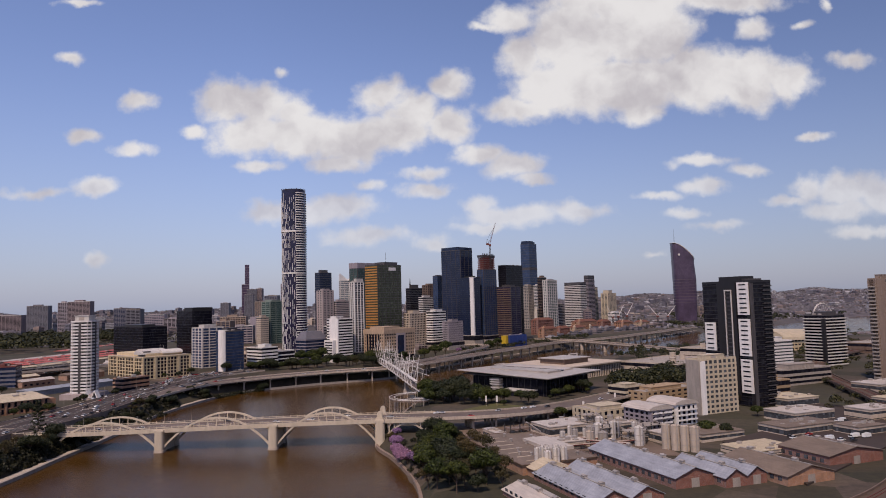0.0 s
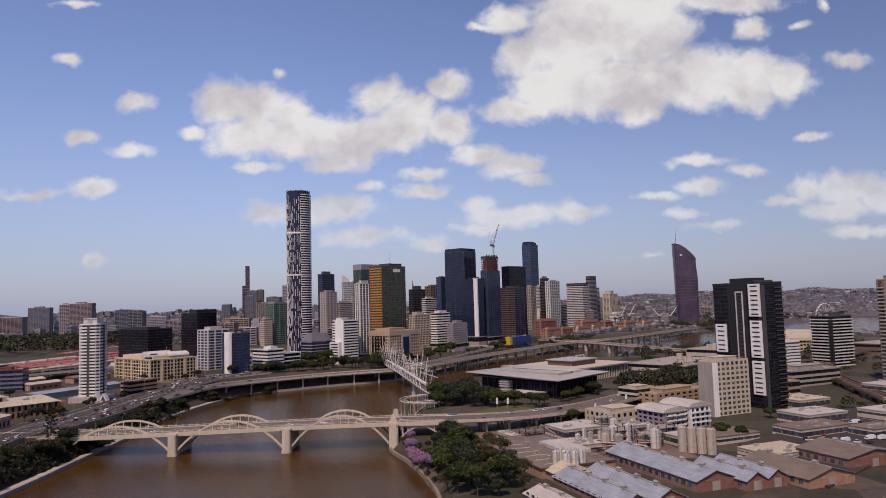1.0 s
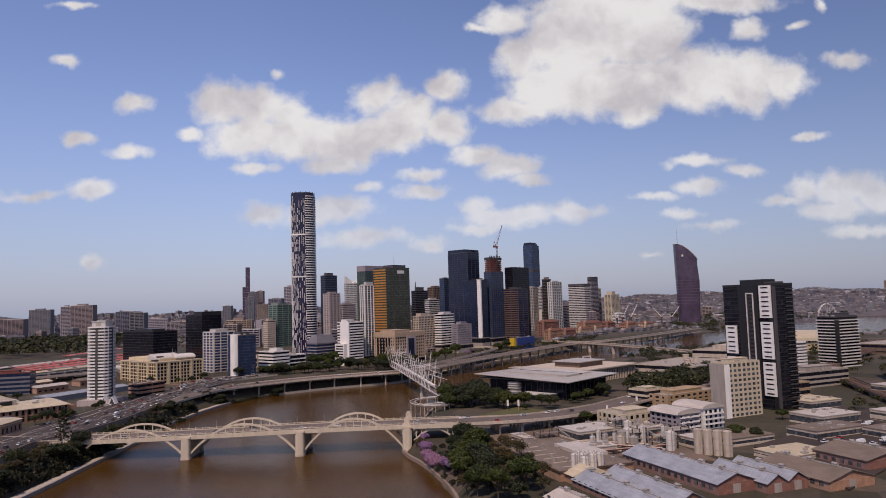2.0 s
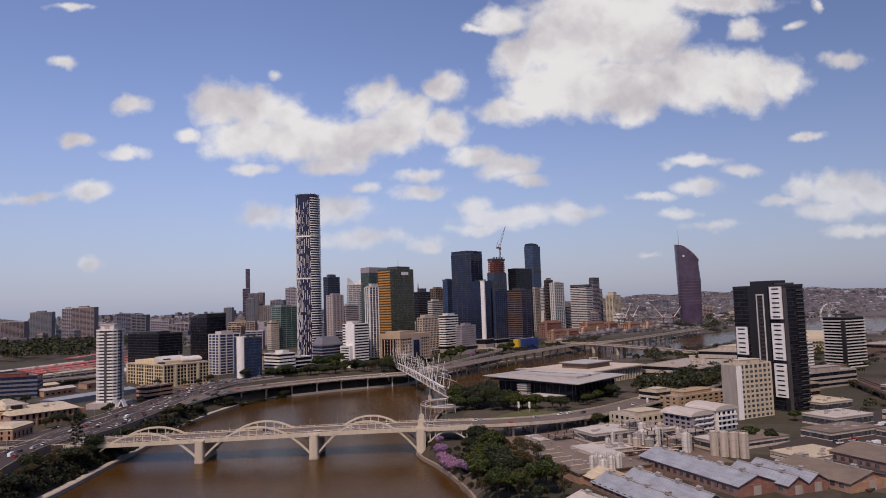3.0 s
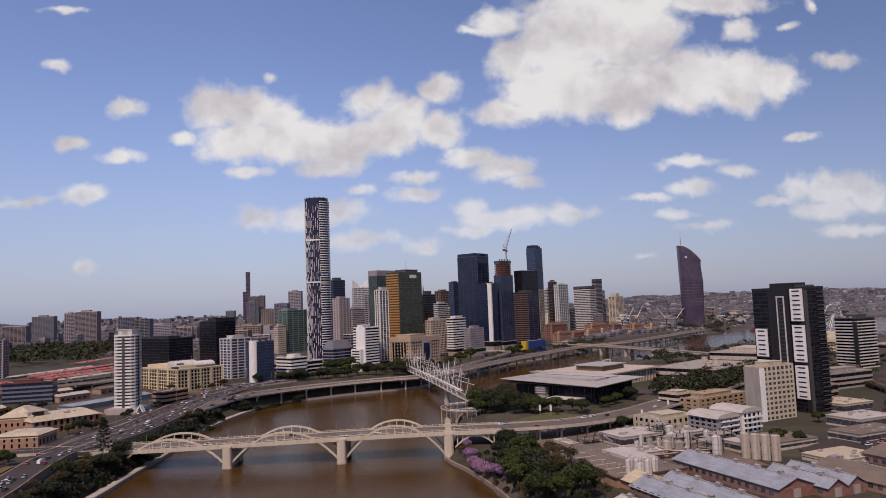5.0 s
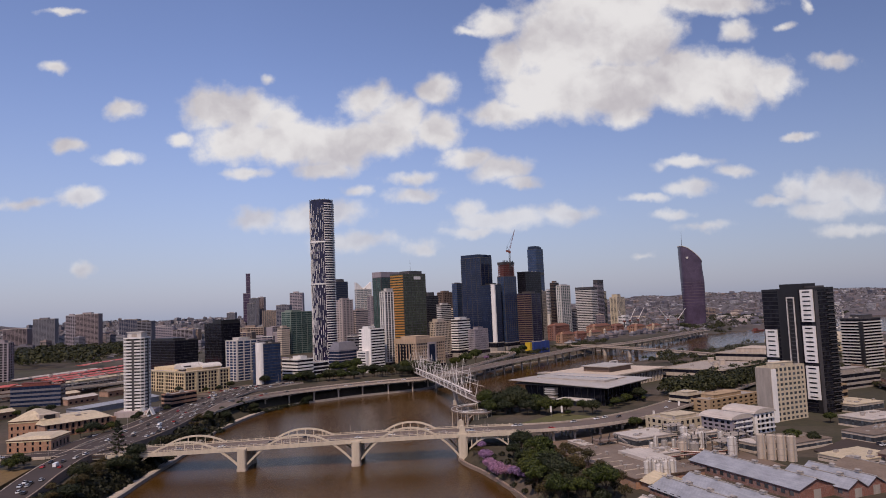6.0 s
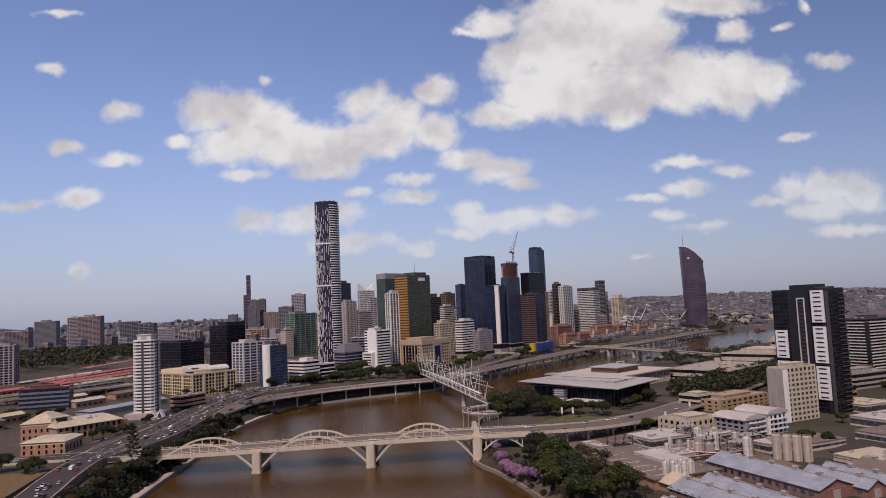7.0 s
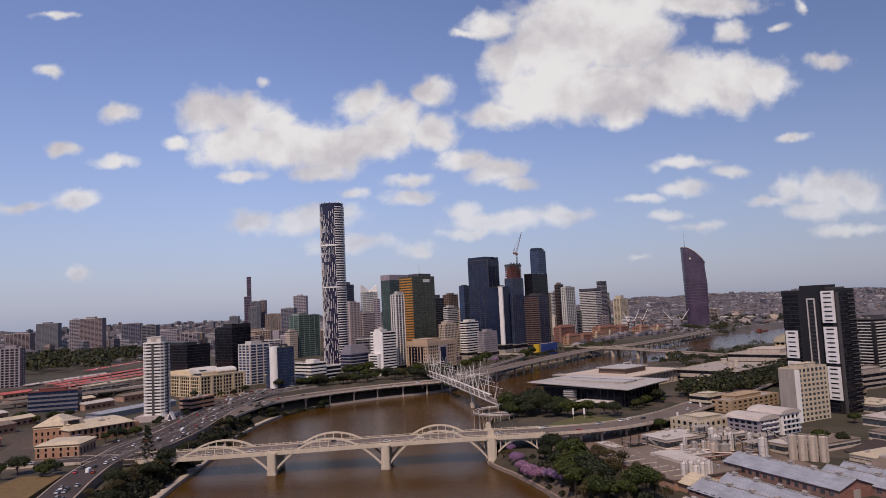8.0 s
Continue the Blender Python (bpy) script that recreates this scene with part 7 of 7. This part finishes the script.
for i in range(40):
    x, y = q.uniform(560, 700), q.uniform(1760, 1880)
    wharf.append((x, y, ground_z(x, y) + 2.0, q.uniform(5, 8)))
bank_scrub = []
for i in range(340):
    y = q.uniform(290, 640)
    x = q.uniform(-252, -236)
    bank_scrub.append((x, y, ground_z(x, y) - 0.2, q.uniform(1.3, 3.2)))
for i in range(520):
    y = q.uniform(285, 452)
    x = -236 - q.uniform(0, 15)
    bank_scrub.append((x, y, ground_z(x, y) - 0.2, q.uniform(1.2, 2.8)))
for i in range(160):
    t = q.uniform(0, 1)
    x, y = -258 + 66 * t, 640 + 108 * t + q.uniform(-6, 10)
    bank_scrub.append((x, y, ground_z(x, y) - 0.2, q.uniform(1.2, 2.6)))
for i in range(160):
    x, y = q.uniform(-38, 18), q.uniform(318, 418)
    if x > -34 + (430 - y) * 0.2:
        bank_scrub.append((x, y, ground_z(x, y) - 0.2, q.uniform(0.9, 2.0)))


def clump_field(name, label, places, leaf, seed, per=46, size=1.5):
    """Far trees: many crowns of leaf clumps over hidden stems, in one mesh."""
    qq = random.Random(seed)
    v, f = [], []
    for x, y, z, r in places:
        for _ in range(per):
            d = Vector((qq.gauss(0, 1), qq.gauss(0, 1), abs(qq.gauss(0, 1)))).normalized()
            p = Vector((x, y, z + r * 0.5)) + Vector((d.x * r, d.y * r, d.z * r * 1.0)) * qq.uniform(0.7, 1.1)
            s = size * qq.uniform(0.6, 1.4) * r / 6
            a = Vector((qq.gauss(0, 1), qq.gauss(0, 1), qq.gauss(0, 0.5))).normalized()
            b = d.cross(a)
            if b.length < 0.05:
                continue
            b.normalize()
            k = len(v)
            v += [p - a * s, p - b * s, p + a * s, p + b * s]
            f.append((k, k + 1, k + 2, k + 3))
    return whole(name, Geo().add(v, f), leaf, label, "trees", "stuff")


def scatter(n, test, seed, r0, r1):
    qq = random.Random(seed)
    pts = []
    while len(pts) < n:
        a, r = radians(qq.uniform(-38, 36)), math.sqrt(qq.uniform(r0 * r0, r1 * r1))
        pts.append((r * math.sin(a), r * math.cos(a)))
    p = np.array(pts)
    ok = ~inside(p, RIVER) & (along(p, RIVER, True) > 14) & test(p)
    p = p[ok]
    return [(x, y, z) for (x, y), z in zip(p, heights(p))]


clump_field("grove_trees", "Leafy grove between gallery and museum", grove, LEAF_MID, 21, 170, 0.75)
yard_t = [(x, y, ground_z(x, y) + 1.5, q.uniform(2.5, 4.8)) for x, y in ((q.uniform(235, 480), q.uniform(470, 900)) for _ in range(110)) if abs(x - 219 - 0.5 * (y - 503)) > 24]
clump_field("yard_trees", "Scattered green trees between railway and flats", yard_t, LEAF_MID, 25, 120, 0.9)
clump_field("wharf_trees", "Row of leafy trees along the far wharf", wharf, LEAF_MID, 22, 60, 1.2)
clump_field("bank_shrubs", "Tangled dark shrubs covering the river bank", bank_scrub, LEAF_BANK, 23, 90, 1.5)
qq = random.Random(3)
park = [(x, y, ground_z(x, y) + 4, qq.uniform(6.0, 13.0)) for x, y in ((qq.uniform(-1250, -590), qq.uniform(1120, 1750)) for _ in range(1000)) if x < -0.3 * y - 250 and not (-680 < x < -600 and 1150 < y < 1400)]
clump_field("park_trees", "Dense dark park trees beyond the station", park, LEAF_MID, 1, 80, 1.0)
near_t = [(x, y, z + 2, qq.uniform(3, 5.5)) for x, y, z in scatter(1500, lambda p: (np.hypot(p[:, 0], p[:, 1]) > 1000) & ((p[:, 0] > 420) | ((p[:, 0] < -420) & (p[:, 1] > 1300))), 8, 950, 2300)]
clump_field("suburb_trees", "Scattered suburban trees between roofs", near_t, LEAF_MID, 2, 44, 1.1)
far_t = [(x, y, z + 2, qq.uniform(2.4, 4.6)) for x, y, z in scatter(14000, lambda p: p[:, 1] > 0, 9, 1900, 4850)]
clump_field("hill_trees", "Distant tree cover of suburbs and ridges, haze painted in its colour", far_t, LEAF_HAZED, 3, 12, 2.4)
ridge_belt = [(x, y, z + 2, qq.uniform(5, 9)) for x, y, z in scatter(2600, lambda p: (p[:, 0] > 700) & (p[:, 1] < 0.98 * 2500), 10, 1900, 3300) if y > 1.35 * x + 300 or y < 1.05 * x + 100]
clump_field("cliff_trees", "Belt of dark trees along the river cliffs", ridge_belt, LEAF_DARK, 4, 40, 1.3)

# ---------------------------------------------------------------- far suburbs
# roof tones kept close and bluish: the haze over them is painted in
HAZED_ROOFS = islands("suburb_roofs", [(0.0, (0.12, 0.112, 0.13)), (0.3, (0.155, 0.145, 0.16)), (0.5, (0.15, 0.118, 0.118)), (0.7, (0.13, 0.122, 0.14)), (0.9, (0.20, 0.188, 0.20)), (1.0, (0.42, 0.41, 0.43))], 0.8, 0.3)
g = Geo()
for x, y, z in scatter(13000, lambda p: (np.hypot(p[:, 0], p[:, 1]) > 1500) & ((p[:, 0] > 480) | (p[:, 0] < -480) | (p[:, 1] > 2100)), 11, 1500, 4800):
    w, d, h = qq.uniform(7, 15), qq.uniform(5, 10), qq.uniform(1.0, 2.6)
    a = qq.uniform(0, math.pi)
    ca, sa = math.cos(a), math.sin(a)
    base = [(-w, -d, -3), (w, -d, -3), (w, d, -3), (-w, d, -3), (-w, -d, h), (w, -d, h), (w, d, h), (-w, d, h), (-w * 0.6, 0, h + d * 0.22), (w * 0.6, 0, h + d * 0.22)]
    g.add([(x + (px * ca - py * sa) * 0.5, y + (px * sa + py * ca) * 0.5, z + pz) for px, py, pz in base], [(0, 1, 5, 4), (1, 2, 6, 5), (2, 3, 7, 6), (3, 0, 4, 7), (4, 5, 9, 8), (6, 7, 8, 9), (5, 6, 9), (7, 4, 8)])
tagged(new("suburb_houses", (lambda me_: (me_.from_pydata(g.v, [], g.f), me_.materials.append(HAZED_ROOFS), me_)[2])(bpy.data.meshes.new("suburb_houses"))), "Distant suburban houses with mixed roofs", "houses", kind="stuff")
# low and middling flat-roofed blocks filling the outer city, too small to tell apart
# mauve-grey wall tones hold the haze of the outer city as colour
BLOCKS = islands("outer_blocks", [(0.0, (0.10, 0.088, 0.11)), (0.25, (0.18, 0.16, 0.18)), (0.45, (0.26, 0.19, 0.16)), (0.6, (0.12, 0.11, 0.14)), (0.8, (0.27, 0.25, 0.265)), (1.0, (0.50, 0.48, 0.48))], 0.8, 0.3)
g, bands = Geo(), Geo()


def outer_block(x, y, z, w, d, h, a):
    ca, sa = math.cos(a), math.sin(a)
    turn = lambda px, py: (x + px * ca - py * sa, y + px * sa + py * ca)
    g.prism([turn(-w, -d), turn(w, -d), turn(w, d), turn(-w, d)], z - 6, z + h)
    g.prism([turn(-w * 0.5, -d * 0.5), turn(w * 0.2, -d * 0.5), turn(w * 0.2, d * 0.5), turn(-w * 0.5, d * 0.5)], z + h, z + h + 2.4)
    for k in range(max(1, int(h / 3.6))):
        zz = z + 1.2 + k * 3.6
        if zz + 1.6 < z + h:
            bands.prism([turn(-w - 0.1, -d - 0.1), turn(w + 0.1, -d - 0.1), turn(w + 0.1, d + 0.1), turn(-w - 0.1, d + 0.1)], zz, zz + 1.5)


for x, y, z in scatter(1500, lambda p: ((p[:, 0] < -430) & (p[:, 1] > 1750 + 0.2 * p[:, 0])) | (p[:, 1] > 2150) | ((p[:, 0] > 560) & (p[:, 1] > 1900)), 31, 1500, 4400):
    outer_block(x, y, z, qq.uniform(7, 19), qq.uniform(6, 11), qq.choice((4, 5, 7, 8, 11, 14, 19, 26)) * (1.3 if x < 0 else 0.75), qq.uniform(0, 3.1))
# sheds and small offices of the wharf side below the brick halls
for i in range(70):
    x, y = qq.uniform(190, 600), 0
    y = 1330 + (x - 190) * 1.15 + qq.uniform(10, 190)
    if along(np.array([[x, y]]), RIVER, True)[0] > 40 and not inside(np.array([[x, y]]), RIVER)[0]:
        outer_block(x, y, ground_z(x, y), qq.uniform(5, 14), qq.uniform(4, 9), qq.uniform(4, 11), 0.86)
outer = tagged(new("outer_city_blocks", g.mesh("outer_city_blocks", BLOCKS)), "Hazy low blocks of the outer city", "buildings", kind="stuff")
part("window_bands", bands, G_GREY, outer, kind="stuff")

# ---------------------------------------------------------------- wharf cranes beside the sail tower
for x, y, h, lean_ in ((442, 1790, 44, 16), (466, 1800, 46, 18), (430, 1800, 40, -14), (560, 1850, 40, -24), (590, 1860, 38, 22)):
    c = thing("tower_crane", pose(x, y, ground_z(x, y)), "White luffing crane at the riverside building site", "crane", "riverside site cranes")
    part("mast", Geo().box(-1.4, -1.4, -2, 1.4, 1.4, h * 0.55), DARKSTEEL, c)
    part("cab", Geo().box(-3, -2, h * 0.55, 3, 2, h * 0.55 + 4), RUST, c)
    part("jib", Geo().tube((0, 0, h * 0.55 + 3), (lean_, 0, h + 14), 1.0, 5, 0.5), WHITESTEEL, c)
    part("back_mast", Geo().tube((0, 0, h * 0.55 + 3), (-lean_ * 0.3, 0, h * 0.75 + 4), 0.5, 4), WHITESTEEL, c)

# ---------------------------------------------------------------- vehicles


def car_kind(label, colour, long=4.4, tall=1.45, van=False):
    m, nt, b = shader("car_paint", 0.3)
    b.inputs["Base Color"].default_value = (*colour, 1)
    b.inputs["Coat Weight"].default_value = 0.6
    c = thing("van" if van else "car", pose(0, 0, -500), label, "van" if van else "car")
    l, w = long / 2, 0.9
    prof = [(-l, 0.35), (l, 0.35), (l, 0.8), (l * 0.55, 0.95), (-l, 0.95)] if not van else [(-l, 0.35), (l, 0.35), (l, 1.0), (l * 0.85, tall), (-l, tall)]
    n = len(prof)
    part("body", Geo().add([(x, -w, z) for x, z in prof] + [(x, w, z) for x, z in prof], [tuple(range(n)), tuple(range(2 * n - 1, n - 1, -1))] + [(i, n + i, n + (i + 1) % n, (i + 1) % n) for i in range(n)]), m, c)
    if not van:
        part("cabin", Geo().add([(-l * 0.85, -w * 0.92, 0.95), (l * 0.42, -w * 0.92, 0.95), (l * 0.42, w * 0.92, 0.95), (-l * 0.85, w * 0.92, 0.95), (-l * 0.62, -w * 0.75, tall), (l * 0.12, -w * 0.75, tall), (l * 0.12, w * 0.75, tall), (-l * 0.62, w * 0.75, tall)], [(0, 1, 5, 4), (1, 2, 6, 5), (2, 3, 7, 6), (3, 0, 4, 7), (4, 5, 6, 7)]), G_DARK, c, "dark glass cabin")
        part("roof_panel", Geo().box(-l * 0.6, -w * 0.72, tall, l * 0.1, w * 0.72, tall + 0.05), m, c)
    else:
        part("windscreen", Geo().box(l * 0.87, -w * 0.8, 1.1, l * 0.99, w * 0.8, tall - 0.2), G_DARK, c)
    wm = Geo().tube((0, -0.12, 0), (0, 0.12, 0), 0.33, 10).mesh("wheel", BLACK)
    for sx in (-0.6, 0.6):
        for sy in (-0.82, 0.82):
            part("wheel", wm, None, c, m=pose(l * sx, sy, 0.33))
    return c


CARS = [car_kind("White sedan on the asphalt", (0.75, 0.75, 0.74)), car_kind("Silver sedan on the asphalt", (0.42, 0.43, 0.45)), car_kind("Dark grey car on the asphalt", (0.04, 0.04, 0.045)), car_kind("Red hatchback on the asphalt", (0.40, 0.03, 0.025), 4.0), car_kind("White delivery van on the road", (0.74, 0.74, 0.72), 5.4, 2.3, True), car_kind("White sedan on the asphalt", (0.7, 0.7, 0.7), 4.6)]
used = set()


def park_car(x, y, z, turn):
    src = CARS[q.choice((0, 0, 0, 1, 1, 2, 2, 3, 4, 5, 5))]
    m = pose(x, y, z, 0, 0, turn)
    if src.name not in used:
        used.add(src.name)
        src.matrix_basis = m
    else:
        copy_thing(src, m)


def traffic(points, lanes, n, lift):
    line = curve_points(points, 3.0)
    for _ in range(n):
        i = q.randrange(1, len(line) - 1)
        d = (line[i + 1] - line[i - 1]).normalized()
        o = q.choice(lanes)
        p = line[i] + Vector((-d.y, d.x, 0)) * o
        park_car(p.x, p.y, p.z + lift, math.degrees(math.atan2(d.y, d.x)) + (0 if o < 0 else 180))


traffic(QUAY_ROAD, (-5.5, -2.0, 1.5, 5.0), 30, 0.52)
traffic(HWY[1:], (-14, -8, -3, 3, 8, 14), 56, 0.5)
traffic([(-8, 453, 14.8), (22, 461, 13.8), (53, 479, 12.4), (93, 511, 11.5), (125, 546, 11.1), (158, 583, 10.8), (216, 650, 9.8)], (-8, -3, 3, 8), 15, 0.02)
traffic([(-254, 660, 12.0), (-239, 708, 12.0), (-203, 750, 12.0), (-151, 788, 12.0), (-108, 809, 12.0), (-68, 827, 12.0)], (-8, -3, 3, 8), 14, 0.02)
traffic([(-400, 440, 12.4), (-350, 444, 12.0), (-300, 448, 11.9)], (-3, 3), 7, 0.45)
traffic([(-304, 490, 11.6), (-300, 530, 11.5), (-298, 580, 11.5), (-303, 660, 11.5)], (-3, 3), 8, 0.48)
for x in np.arange(-250, -20, 27):
    xx = x + q.uniform(-8, 8)
    park_car(xx, 452 + q.choice((-7, -3, 3, 7)), deck_z(xx) + 0.03, q.choice((0, 180)))
# lots: by the cream block and on the south bank
for i in range(30):
    t = i / 30
    x, y = -296 + 30 * t + q.uniform(-8, 8), 770 + 60 * t + q.uniform(-6, 6)
    park_car(x, y, 11.5, 60)
for i in range(26):
    x, y = 180 + q.uniform(0, 80), 0
    y = 350 + (x - 180) * 1.0 + q.uniform(-10, 40)
    park_car(x, y, 7.25, q.choice((24, 114)))
whole("car_park", Geo().ribbon([((-320, 762, 11.4), (-286, 755, 11.4)), ((-284, 846, 11.5), (-252, 832, 11.5))], 6.0), PAVING, "Paved car park beside the cream block", "car park", "structure")
whole("lawn", Geo().ribbon([((-318, 350, 11.5), (-280, 345, 11.5)), ((-316, 412, 11.6), (-291, 410, 11.6))], 3.0), weathered("dry_grass", (0.17, 0.12, 0.045), 0.95, 0.35), "Dry yellowish grass patch", "lawn", "structure")
whole("lawn", Geo().ribbon([((2, 520, 6.3), (14, 500, 6.3)), ((38, 560, 6.4), (70, 530, 6.4))], 1.0), weathered("grass", (0.10, 0.105, 0.035), 0.95, 0.35), "Green lawn before the gallery", "lawn", "structure")
# street lamps and flag banners
for x, y in ((30, 543), (38, 541), (96, 500), (128, 540)):
    s = thing("street_lamp", pose(x, y, ground_z(x, y)), "Pale street lamp pole", "lamp", "street lamps")
    part("pole", Geo().tube((0, 0, -0.5), (0, 0, 9), 0.12, 6), PALE, s)
    part("banner", Geo().box(-0.7, -0.06, 4, 0.7, 0.06, 8.6), WHITE, s, "white banner")
for k, p in enumerate(curve_points([(a + 18, b_, c) for a, b_, c in HWY], 28.0)):
    if p.y < 880 and k % 2 == 0:
        s = thing("street_lamp", pose(p.x - 36, p.y, p.z), "Steel motorway lamp with outreach arm", "lamp", "street lamps")
        part("pole", Geo().tube((0, 0, -1), (0, 0, 10.5), 0.14, 6, 0.09), STEEL, s)
        part("arm", Geo().tube((0, 0, 10.4), (2.6, 0, 11.0), 0.08, 5), STEEL, s)
tagged(whole("barge", Geo().prism([(0, 0), (44, 0), (50, 6), (44, 12), (0, 12)], -0.6, 2.2).box(4, 2, 2.2, 14, 10, 7), RUST, "Red working barge moored on the river", "boat", m=pose(742, 1740, 0, 0, 0, 40)))
# a thing that no spot used is put away
for group_ in (*KINDS.values(), CARS):
    for o in group_:
        if o.location.z < -400:
            for c_ in (*o.children_recursive, o):
                bpy.data.objects.remove(c_)
